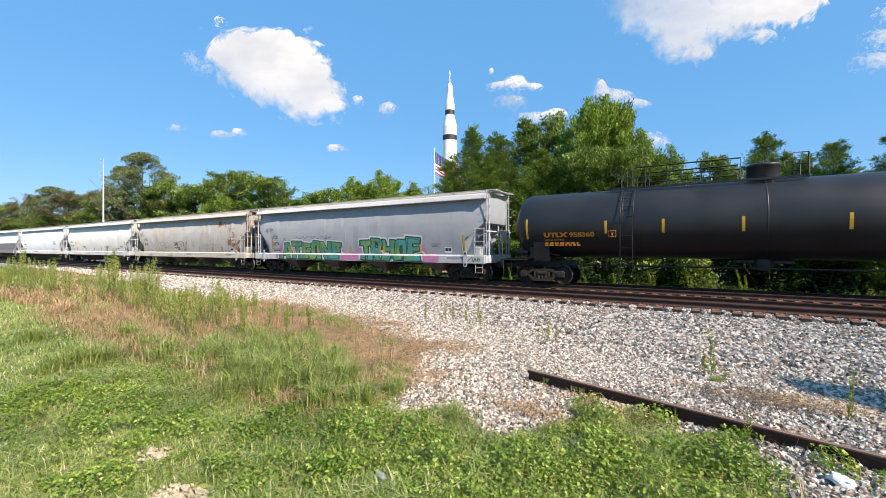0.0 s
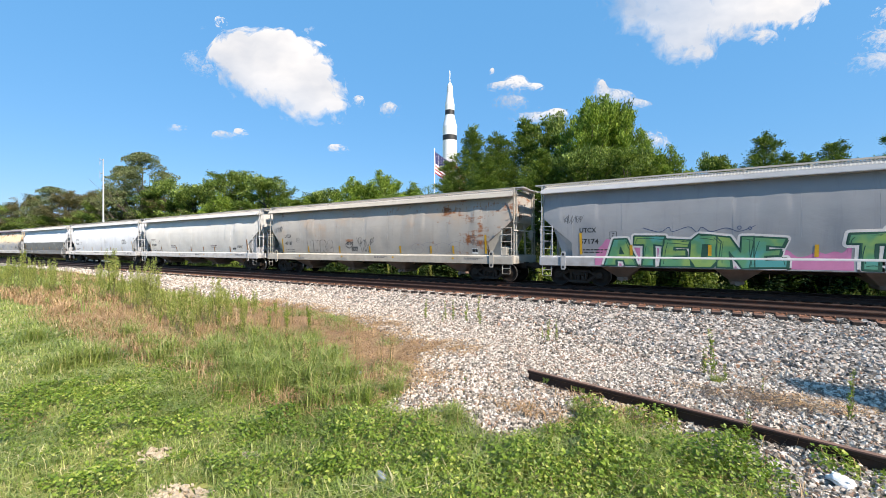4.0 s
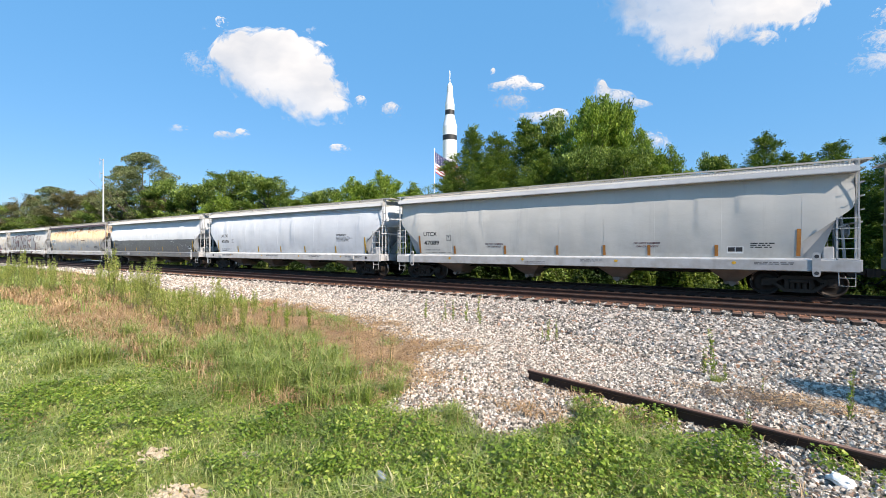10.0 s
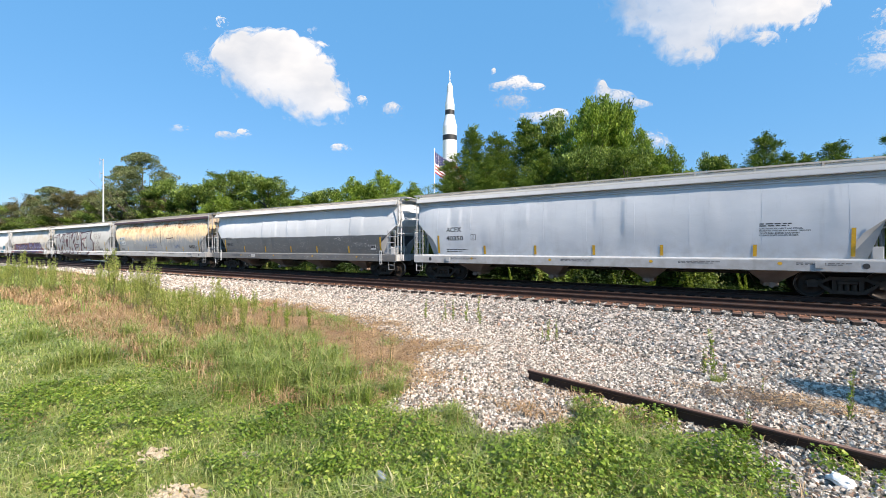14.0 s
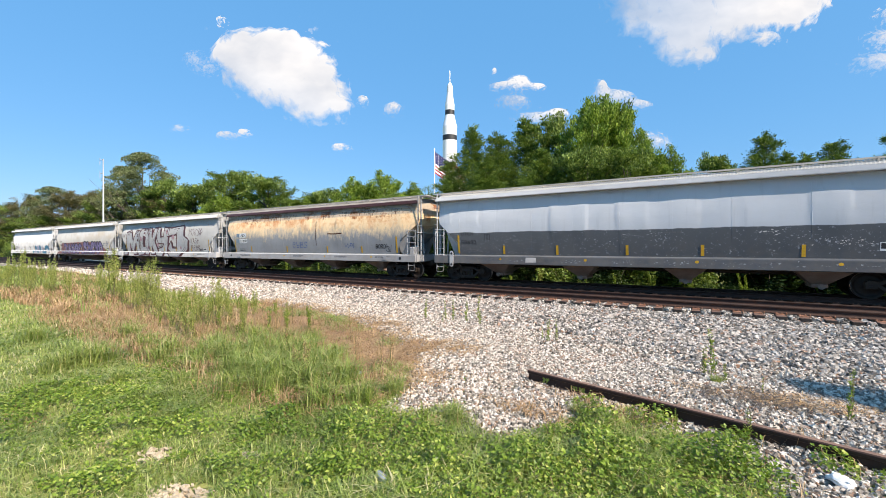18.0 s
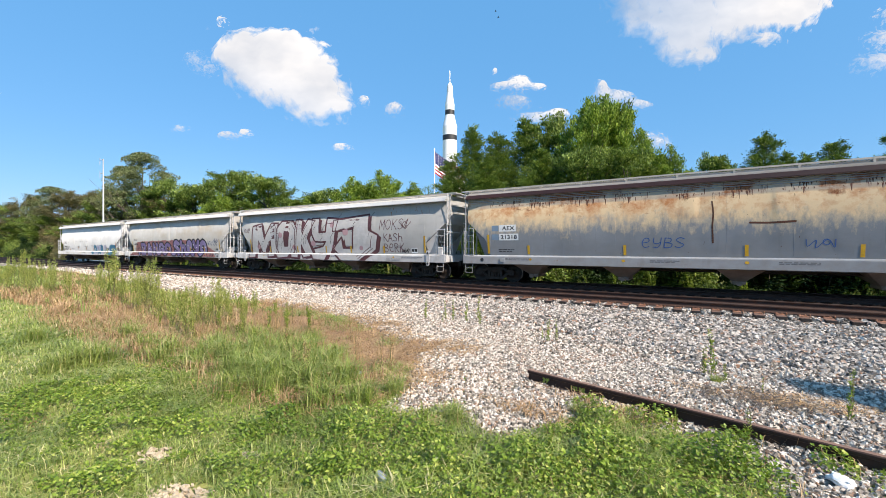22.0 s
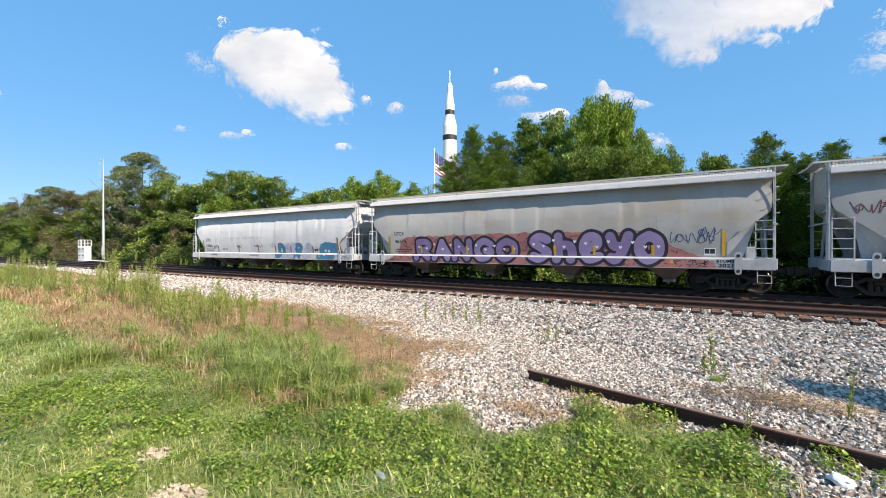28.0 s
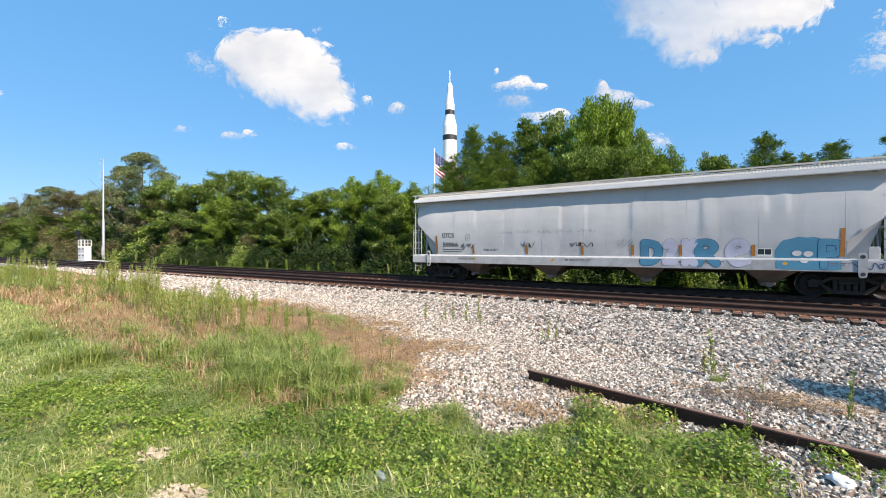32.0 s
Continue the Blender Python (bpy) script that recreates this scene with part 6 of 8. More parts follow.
# reporting marks: x from, x to, z from, z to
for i, a, b, xa, za, xb, zb in (
        (0, "UTCX", "57174", (-7.98, -7.28), (2.37, 2.58), (-7.98, -7.19), (1.88, 2.10)),
        (1, "UTCX", "47187", (-7.78, -7.09), (2.42, 2.63), (-7.78, -6.99), (1.93, 2.15)),
        (2, "UTCX", "47089", (-7.76, -6.91), (2.34, 2.56), (-7.76, -6.78), (1.87, 2.10)),
        (3, "ACFX", "40350", (-7.63, -6.70), (2.54, 2.78), (-7.63, -6.60), (2.09, 2.33)),
        (4, "UTCX", "58682", (-8.28, -7.55), (2.34, 2.53), (-8.28, -7.38), (1.88, 2.10)),
        (6, "UTCX", "59663", (-7.74, -6.85), (2.42, 2.62), (-7.74, -6.88), (1.96, 2.16)),
        (7, "UTCX", "46374", (-7.85, -7.17), (2.41, 2.61), (-7.85, -7.05), (1.97, 2.18)),
        (8, "UTCX", "58866", (-8.0, -7.25), (2.24, 2.48), (-8.0, -7.06), (1.76, 2.00))):
    sign(i, a, *xa, *za, LETTER, bold=0.02)
    sign(i, b, *xb, *zb, LETTER, bold=0.02)
    if i in (1, 2):
        sign(i, "LD LMT  197500 LB", xb[0], xb[0] + 1.0, 1.575, 1.625, LETTER)
        sign(i, "LT WT  65500 LB  NEW 5-88" if i == 2 else "LT WT  65500 LB", xb[0], xb[0] + (1.65 if i == 2 else 0.95), 1.43, 1.48, LETTER)
    else:
        fine_print(i, xb[0], xb[0] + 1.25, 1.60, 2, 0.05, LETTER if i != 4 else STENCIL, 2.2)
    # small framed letter
    fx0, fz0 = xb[1] + 0.45, 2.10
    for (u0, u1, w0, w1) in ((0, 0.28, 0, 0.018), (0, 0.28, 0.27, 0.288), (0, 0.018, 0, 0.288), (0.262, 0.28, 0, 0.288), (0.09, 0.19, 0.20, 0.225)):
        mb = MB().add([(fx0 + u0, 0, fz0 + w0), (fx0 + u1, 0, fz0 + w0), (fx0 + u1, 0, fz0 + w1), (fx0 + u0, 0, fz0 + w1)], [(0, 1, 2, 3)])
        part("stencil_frame", conform(mb.mesh("stencil", LETTER), i * 7.3), None, HOPPERS[i])
    sign(i, "C", fx0 + 0.10, fx0 + 0.18, fz0 + 0.06, fz0 + 0.16, LETTER)
# the rusty car wears its marks on white patches
for z0, z1, x1, tx in ((2.50, 2.82, -6.78, "AEX"), (2.07, 2.39, -6.66, "21318")):
    mb = MB().sheet([[(x, -0.001, z) for x in np.linspace(-7.66, x1, 6)] for z in (z0, (z0 + z1) / 2, z1)], False)
    part("white_patch", conform(mb.mesh("white_patch", DECAL_WHITE), 5 * 7.3, lift=0.003), None, HOPPERS[5])
    sign(5, tx, -7.58 if tx != "AEX" else -7.5, x1 - 0.08, z0 + 0.06, z1 - 0.06, LETTER, lift=0.0055, bold=0.02)
fine_print(5, -7.7, -6.9, 1.60, 2, 0.045, LETTER, 2.2)
# info plates, notices
for i, x0, x1, z0, z1 in ((0, 6.74, 7.16, 1.46, 1.74), (1, 7.10, 7.45, 1.42, 1.70), (2, 5.9, 6.4, 1.50, 1.76), (4, 7.05, 7.45, 1.61, 1.89), (6, 7.2, 7.62, 1.42, 1.68), (7, 7.15, 7.52, 1.42, 1.70), (8, 5.35, 5.78, 1.40, 1.69)):
    mb = MB().sheet([[(x, 0, z) for x in np.linspace(x0, x1, 3)] for z in (z0, (z0 + z1) / 2, z1)], False)
    pl = part("info_plate", conform(mb.mesh("info_plate", DECAL_WHITE), i * 7.3, lift=0.0035), None, HOPPERS[i], "white-framed black notice plate")
    for u0, u1 in ((0.06, 0.48), (0.53, 0.94)):
        w = x1 - x0
        mb = MB().add([(x0 + w * u0, 0, z0 + 0.07), (x0 + w * u1, 0, z0 + 0.07), (x0 + w * u1, 0, z1 - 0.03), (x0 + w * u0, 0, z1 - 0.03)], [(0, 1, 2, 3)])
        part("plate_field", conform(mb.mesh("plate_field", LETTER), i * 7.3, lift=0.0055), None, pl)
for i, x0, x1, z, rows in ((0, 5.9, 6.5, 1.9, 3), (2, 7.0 - 0.4, 7.3, 1.85, 3), (3, 5.55, 6.44, 2.535, 2), (8, -5.6, -4.8, 1.62, 2), (1, 7.0, 7.4, 2.3, 2), (6, 6.0, 6.6, 1.8, 2), (4, 1.0, 1.6, 2.3, 1)):
    fine_print(i, x0, x1, z, rows, 0.04, LETTER if i in (2, 3) else STENCIL)
for i in range(9):
    for x in ((-7.0, -1.2, 3.3, 6.8) if i in (3, 4, 5, 8) else (0.6, 6.8)):
        r = random.Random(i * 5 + int(x))
        fine_print(i, x + r.uniform(-0.4, 0.4), x + r.uniform(0.7, 1.3), 1.18, 2, 0.03, STENCIL)

# car 1: two green pieces on a pink cloud
splash(0, ((-7.3, 0.98, 1.5), (-6.9, 0.97, 2.0), (-6.4, 0.97, 1.9), (-1.5, 0.97, 1.9), (-0.6, 0.97, 1.45), (0.5, 0.97, 1.5), (0.7, 0.97, 2.0)), G_PINK, seed=1)
splash(0, ((4.9, 0.97, 2.0), (5.3, 0.97, 1.95), (5.6, 0.97, 1.5), (6.3, 0.97, 1.3), (6.55, 0.97, 1.15)), G_PINK, seed=2)
block(0, "ATEONE", (-6.85, -5.75, -4.75, -3.8, -2.9, -1.9, -0.95), 0.985, (2.08, 2.16, 2.06, 2.20, 2.12), G_MIX, G_DKGREEN, 0.085, G_WHITE, (0.07, -0.05), 3, 4)
block(0, "TRYOE", (0.65, 1.55, 2.45, 3.35, 4.2, 5.25), 0.985, (2.18, 2.28, 2.20, 2.20, 2.34), G_MIX, G_DKGREEN, 0.105, G_WHITE, (0.08, -0.06), 4, 9)
scribble(0, -5.2, -1.8, 2.30, 2.52, G_INK, 5, 0.02, 4)
scribble(0, -8.9 + 0.2, -7.9, 2.75, 3.2, STENCIL, 7, 0.018, 5)
scribble(0, 7.9, 8.9, 0.99, 1.25, G_DKGREEN, 4, 0.03, 6)
# car 2: outline letters, a face, a faint row of bubbles
piece(1, "UNRE", -5.45, -2.95, 1.36, 2.25, (PAINTS[1],), G_BLACK, 0.24, 0.026, None, False, -0.1)
scribble(1, -5.3, -3.0, 1.4, 2.2, G_GREYLINE, 7, 0.02, 7)
ribs = MB()
ribbon(ribs, smooth_line([(-1.85, 1.95), (-1.8, 1.8), (-1.56, 1.7), (-1.3, 1.85), (-1.22, 2.05), (-1.4, 2.0), (-1.55, 2.1), (-1.7, 2.0), (-1.85, 1.95)]), 0.045, -0.004)
for cx in (-1.65, -1.43):
    ribbon(ribs, [(cx + 0.07 * math.cos(t), 1.99 + 0.08 * math.sin(t)) for t in np.linspace(0, 6.28, 12)], 0.03, -0.0046, False)
part("graffiti_face", conform(ribs.mesh("graffiti", G_BLACK), 7.3), None, HOPPERS[1])
hair = MB()
for k in range(6):
    ribbon(hair, smooth_line([(-1.82 + 0.11 * k, 2.06), (-1.80 + 0.11 * k, 2.24), (-1.74 + 0.11 * k, 2.1)]), 0.03, -0.0035)
part("graffiti_hair", conform(hair.mesh("graffiti", G_ORANGE), 7.3), None, HOPPERS[1])
sign(1, "BOO!", -1.36, -0.86, 1.50, 1.80, G_BLACK, "graffiti_word", 0.03)
scribble(1, -0.95, 0.40, 1.75, 2.35, G_BLACK, 5, 0.02, 8)
scribble(1, -0.55, 0.1, 1.42, 1.8, G_BLACK, 3, 0.02, 9)
for cx, rx2, rz2 in ((3.7, 0.42, 0.28), (4.5, 0.5, 0.34), (5.35, 0.48, 0.30), (6.2, 0.45, 0.36)):
    loop = MB()
    ribbon(loop, smooth_line([(cx + rx2 * math.cos(t) * (1 + 0.15 * math.sin(3 * t)), 1.68 + rz2 * math.sin(t)) for t in np.linspace(0, 6.28, 12)], 4), 0.014, -0.003)
    ribbon(loop, smooth_line([(cx + 0.4 * rx2 * math.cos(t), 1.64 + 0.4 * rz2 * math.sin(t)) for t in np.linspace(0.5, 5.6, 8)], 4), 0.012, -0.003)
    part("graffiti_bubble", conform(loop.mesh("graffiti", G_GREYLINE), 7.3), None, HOPPERS[1])
scribble(1, 7.0, 7.7, 1.75, 2.2, STENCIL, 3, 0.02, 11)
scribble(1, -8.9, -8.1, 2.75, 3.3, STENCIL, 7, 0.02, 12)
# car 3: warnings in dark red; car 4: cleaning notice; sill notices
for x in (-4.06, 2.75):
    sign(2, "DO NOT HAMMER", x, x + 0.97, 1.86, 1.94, G_MAROON, "warning", 0.02)
    sign(2, "ON CAR BODY", x + 0.1, x + 0.90, 1.73, 1.81, G_MAROON, "warning", 0.02)
for k, (body, w) in enumerate((("CAUTION: DO NOT USE STEAM,", 1.18), ("BOILING WATER OR SHARP OBJECTS", 1.39), ("TO CLEAN. ENTER CAR WITH", 1.09), ("CLEAN SOFT SOLED SHOES.", 1.08))):
    sign(3, body, 5.55, 5.55 + w, 2.355 - 0.078 * k, 2.41 - 0.078 * k, LETTER, "notice", 0.02)
for i, x in ((1, -6.49), (1, -2.52), (6, 5.56), (2, -1.9)):
    sign(i, "CLOSE HOPPER GATES AND ROOF", x, x + 1.0, 1.06, 1.10, STENCIL, "notice", 0.02)
    sign(i, "HATCHES BEFORE MOVING CAR", x, x + 0.98, 0.99, 1.03, STENCIL, "notice", 0.02)
for i in range(9):
    for x in (-6.0, -2.0, 2.1, 6.1):
        mb = MB().add([(x + 0.07 * math.cos(a), 0, 1.17 + 0.055 * math.sin(a)) for a in np.linspace(0, 5.76, 12)], [tuple(range(12))])
        part("yellow_dot", conform(mb.mesh("yellow_dot", YELLOW), i * 7.3), None, HOPPERS[i])


def flakes(i, spots, mat, seed):
    """Chips where the top coat has come away."""
    r = random.Random(seed)
    for x0, z0, sx, sz, n in spots:
        mb = MB()
        for k in range(n):
            cx, cz, q = x0 + sx * r.gauss(0, 1), z0 + sz * r.gauss(0, 1), 0.006 + 0.034 * r.random() ** 3
            if 1.24 < cz < 1.42 or cz < 0.98 or cz > 2.45:
                continue
            m = r.randrange(5, 9)
            mb.add([(cx + q * r.uniform(0.4, 1.6) * math.cos(6.283 * j / m), -0.002, cz + q * r.uniform(0.3, 1.0) * math.sin(6.283 * j / m)) for j in range(m)], [tuple(range(m))])
        tagged(part("paint_chips", conform(mb.mesh("paint_chips", mat), i * 7.3), None, HOPPERS[i]), kind="stuff")


# car 5: chips through the dark coat, a bare patch on the sill
flakes(4, ((-5.3, 2.12, 0.3, 0.05, 26), (-4.25, 2.0, 0.22, 0.16, 30), (-2.2, 2.08, 0.3, 0.06, 20), (-1.6, 2.0, 0.08, 0.05, 8), (-0.9, 2.05, 0.12, 0.12, 12), (-0.2, 2.2, 0.2, 0.04, 22), (0.9, 2.15, 0.3, 0.1, 30), (1.9, 1.6, 0.5, 0.12, 30), (4.4, 1.9, 0.8, 0.25, 60), (6.2, 1.9, 0.6, 0.2, 50), (7.2, 1.6, 0.4, 0.15, 30), (-6.6, 1.8, 0.5, 0.2, 26),
           (-2.6, 1.1, 0.3, 0.05, 34), (-0.4, 1.1, 0.3, 0.05, 26), (1.4, 1.1, 0.5, 0.06, 40), (3.5, 1.1, 0.9, 0.06, 50), (6.5, 1.1, 0.8, 0.06, 40), (-5.2, 1.1, 0.6, 0.05, 30)), G_CHIP, 77)
flakes(4, ((4.1, 2.30, 0.22, 0.04, 26), (4.35, 2.22, 0.1, 0.05, 14), (5.9, 1.98, 0.3, 0.10, 40), (6.4, 1.9, 0.25, 0.06, 30)), G_WHITE, 78)
mb = MB().add([(-4.72, 0, 1.02), (-4.2, 0, 1.03), (-4.22, 0, 1.25), (-4.70, 0, 1.25)], [(0, 1, 2, 3)])
part("bare_patch", conform(mb.mesh("bare_patch", G_PALE), 4 * 7.3), None, HOPPERS[4])


def tag(i, word, x0, x1, z0, z1, mat, w, lean=0.12):
    """One-line letters drawn with a spray can."""
    n = len(word)
    mb = MB()
    for k, ch in enumerate(word):
        for j, st in enumerate(GLYPH[ch]):
            p = [(x0 + (x1 - x0) * (k + 0.92 * a) / n + lean * b * (z1 - z0), z0 + (z1 - z0) * b) for a, b in st]
            ribbon(mb, smooth_line(p, 3), w, -0.002 - 0.0004 * ((3 * k + j) % 7))
    part("graffiti_tag", conform(mb.mesh("graffiti", mat), i * 7.3), None, HOPPERS[i])


def drips(i, n, mat, seed, x0=-8.6, x1=8.6):
    """Rust that has run down from the seams under the roof."""
    r = random.Random(seed)
    mb = MB()
    for k in range(n):
        x, z = r.uniform(x0, x1), r.choice((3.97, 3.97, 3.80, 3.76))
        x = round(x / 1.9) * 1.9 + r.gauss(0, 0.22) if r.random() < 0.6 else x
        d, w = 0.03 + 0.26 * r.random() ** 3, r.uniform(0.006, 0.030)
        mb.add([(x - w, -0.001, z + 0.03), (x + w, -0.001, z + 0.03), (x + w * 0.4, -0.001, z - d), (x - w * 0.3, -0.001, z - d * 0.9)], [(0, 1, 2, 3)])
    tagged(part("rust_drips", conform(mb.mesh("rust_drips", mat), i * 7.3), None, HOPPERS[i], "dark rust runs"), kind="stuff")


DRIP = plain("rust_run", (0.055, 0.022, 0.014), (0.12, 0.048, 0.028), 8.0, 0.85, 0.0, 0.2, 60)
drips(5, 330, DRIP, 12)
drips(1, 40, RUST_STAIN, 13, 1.0, 8.8)
drips(6, 24, RUST_STAIN, 14, 4.0, 8.8)
# a torn seam and a burst patch on the rusty car
mb = MB()
ribbon(mb, [(1.05, 3.45), (1.09, 3.0), (1.06, 2.5), (1.08, 1.9)], 0.055, -0.002)
ribbon(mb, smooth_line([(2.2, 2.62), (2.8, 2.6), (3.45, 2.63)], 4), 0.07, -0.002)
part("rust_tear", conform(mb.mesh("rust_tear", DRIP), 5 * 7.3), None, HOPPERS[5], "dark rusted tear in the side")
# car 6: blue tags
tag(5, "EUBS", -1.4, 0.2, 1.70, 2.12, G_INKBLUE, 0.03)
for z0, z1 in ((2.52, 2.80), (2.09, 2.37)):
    mb = MB().sheet([[(x, 0, z) for x in np.linspace(-8.06, -7.68, 4)] for z in (z0, (z0 + z1) / 2, z1)], False)
    part("blue_patch", conform(mb.mesh("blue_patch", G_FADED), 5 * 7.3, lift=0.003), None, HOPPERS[5])
scribble(5, 3.7, 4.5, 1.68, 2.02, G_INKBLUE, 3, 0.025, 31)
tag(5, "BORD", 6.25, 7.05, 1.68, 1.92, G_BLACK, 0.05)
scribble(5, 7.0, 7.4, 1.4, 2.1, G_BLACK, 1, 0.03, 33)
# car 7: tall pale letters edged in maroon
block(6, "MOKYZ", (-7.6, -4.75, -2.75, -0.95, 1.2, 4.6), 1.02, (3.45, 3.55, 3.62, 3.66, 3.74), G_PALE, G_MAROON, 0.17, None, (0.26, -0.10), 4, 2)
for cx, cz, q in ((-6.9, 1.8, 0.2), (-4.3, 2.6, 0.22), (-2.9, 1.75, 0.2), (-2.4, 3.1, 0.2), (-0.9, 2.0, 0.22), (0.9, 3.2, 0.22), (1.0, 1.75, 0.18), (2.1, 2.7, 0.25), (3.4, 1.7, 0.16)):
    dots = MB().add([(cx, -0.0115, cz)] + [(cx + q * math.cos(t), -0.0115, cz + q * math.sin(t) * 0.9) for t in np.linspace(0, 6.28, 13)], [(0, j, j + 1) for j in range(1, 13)])
    part("graffiti_dot", conform(dots.mesh("graffiti", G_ROSE), 6 * 7.3), None, HOPPERS[6])
drips = MB()
rr = random.Random(2)
for k in range(16):
    x = rr.uniform(-7.2, 4.6)
    z = rr.uniform(1.4, 3.2)
    ribbon(drips, smooth_line([(x, z), (x + 0.12, z + 0.3), (x + 0.1, z + 0.45), (x + 0.35, z + 0.75)]), 0.025, -0.012)
part("graffiti_cracks", conform(drips.mesh("graffiti", G_BLACK), 6 * 7.3), None, HOPPERS[6])
tag(6, "MOKS", 4.85, 6.7, 2.75, 3.38, G_MAROON, 0.036)
scribble(6, 6.3, 7.2, 2.7, 3.4, G_MAROON, 2, 0.035, 41)
tag(6, "KASH", 5.2, 6.65, 2.08, 2.55, G_MAROON, 0.04, 0.0)
tag(6, "BERK", 5.2, 6.75, 1.45, 1.97, G_MAROON, 0.04, 0.0)
scribble(6, -8.85, -8.0, 2.75, 3.25, G_MAROON, 4, 0.03, 44)
scribble(6, 6.55, 7.0, 1.42, 1.7, G_BLACK, 5, 0.03, 45)
# car 8: violet bubble letters on brick red
TOP8 = ((-8.4, 1.0), (-7.75, 1.2), (-7.4, 2.1), (-6.9, 2.32), (-4.0, 2.36), (0.0, 2.40), (5.0, 2.42), (5.6, 2.15), (6.2, 1.75), (7.2, 1.30), (7.55, 1.05))
splash(7, tuple((x, 0.965, z) for x, z in TOP8), G_BRICK, seed=8, rough=0.05)
dashes(7, -8.0, 7.3, 1.0, lambda x: float(np.interp(x, [p[0] for p in TOP8], [p[1] for p in TOP8])), 420, G_BLACK)
piece(7, "RANGO", -6.4, -0.3, 0.98, 2.24, (G_VIOLET, G_LILAC), G_BLACK, 0.34, 0.24, None, False, -0.10, hearts=True)
piece(7, "SHEYO", 0.2, 5.85, 0.98, 2.44, (G_LILAC, G_VIOLET), G_BLACK, 0.40, 0.26, None, False, -0.14, hearts=True)
scribble(7, 5.95, 7.4, 1.85, 2.4, G_INK, 7, 0.022, 51)
scribble(7, 7.0, 7.6, 2.1, 2.5, G_INK, 3, 0.022, 52)
sign(7, "STOMR", 7.55, 8.1, 1.16, 1.29, G_BLACK, "graffiti_word", 0.03)
sign(7, "2021", 7.6, 8.05, 0.99, 1.12, G_BLACK, "graffiti_word", 0.03)
# car 9: blue and pale letters, thin tags
piece(8, "D", 1.45, 2.45, 0.97, 2.10, (G_BLUE,), G_INK, 0.30, 0.03)
piece(8, "2K", 2.3, 3.6, 0.97, 2.10, (G_SKY,), G_GREYLINE, 0.28, 0.03)
piece(8, "R", 3.35, 4.35, 0.97, 2.08, (G_BLUE,), G_INK, 0.28, 0.03)
piece(8, "E", 4.3, 5.3, 0.97, 2.08, (G_SKY,), G_GREYLINE, 0.26, 0.03)
splash(8, ((5.85, 1.0, 1.6), (6.05, 0.97, 1.98), (6.5, 0.965, 2.1), (7.0, 0.965, 2.05), (7.3, 0.97, 1.9), (7.55, 1.0, 1.5)), G_BLUE, seed=4, rough=0.04)
piece(8, "P", 6.9, 7.75, 0.97, 2.05, (G_BLUE,), G_INK, 0.2, 0.03)
eyes = MB()
for cx, cz, q in ((6.45, 1.52, 0.10), (6.75, 1.50, 0.10), (6.6, 1.28, 0.09)):
    eyes.add([(cx, -0.009, cz)] + [(cx + 1.3 * q * math.cos(t), -0.009, cz + q * math.sin(t)) for t in np.linspace(0, 6.28, 11)], [(0, j, j + 1) for j in range(1, 11)])
part("graffiti_dabs", conform(eyes.mesh("graffiti", G_WHITE), 8 * 7.3), None, HOPPERS[8])
for k in range(5):
    scribble(8, -4.7 + 0.95 * k, -4.05 + 0.95 * k, 2.38, 2.52 + 0.03 * (k % 2), G_FAINT, 4, 0.010, 61 + 7 * k, 0.1)
scribble(8, -6.9, -6.1, 1.68, 1.95, G_BLACK, 5, 0.022, 62)
scribble(8, -3.6, -3.0, 1.7, 2.0, G_BLACK, 4, 0.022, 63)
scribble(8, -1.3, -0.3, 1.72, 2.02, G_BLACK, 5, 0.024, 64)
scribble(8, 0.6, 1.3, 1.7, 2.1, G_GREYLINE, 3, 0.016, 65)
scribble(8, 7.8, 9.0, 1.0, 1.25, G_INK, 5, 0.022, 66)

# tank car marks
for body, x, z, h, b in (("UTLX", -8.10, 2.20, 0.20, 0.02), ("958360", -6.95, 2.20, 0.20, 0.012), ("THE TANK CAR PEOPLE", -8.12, 2.03, 0.07, 0.002)):
    a = math.asin((2.78 - z - h / 2) / 1.52)
    o = part("lettering", text_mesh(body, h / 0.73, LETTER_ORANGE, b, (1.5 if body == "UTLX" else 1.3) if h > 0.1 else 0.9), None, TANK, "orange stencilled lettering", (x, -1.525 * math.cos(a) - 0.035, z))
    o.rotation_euler = (a, 0, 0)
tp = MB()
rr = random.Random(5)
for k in range(2):
    u = -8.08
    while u < -6.55:
        d = rr.uniform(0.08, 0.2)
        tp.box(u, u + d, -1.355, -1.35, 1.90 - 0.09 * k, 1.95 - 0.09 * k)
        u += d + 0.06
o = part("small_print", tp, LETTER_ORANGE, TANK)
o.location = (0, -0.015, 0)
fr = MB()
for (u0, u1, w0, w1) in ((0, 0.3, 0, 0.02), (0, 0.3, 0.26, 0.28), (0, 0.02, 0, 0.28), (0.28, 0.3, 0, 0.28), (0.08, 0.22, 0.19, 0.21), (0.12, 0.18, 0.06, 0.15)):
    fr.box(-5.31 + u0, -5.31 + u1, -1.492, -1.488, 2.17 + w0, 2.17 + w1)
part("stencil_frame", fr, LETTER_ORANGE, TANK)

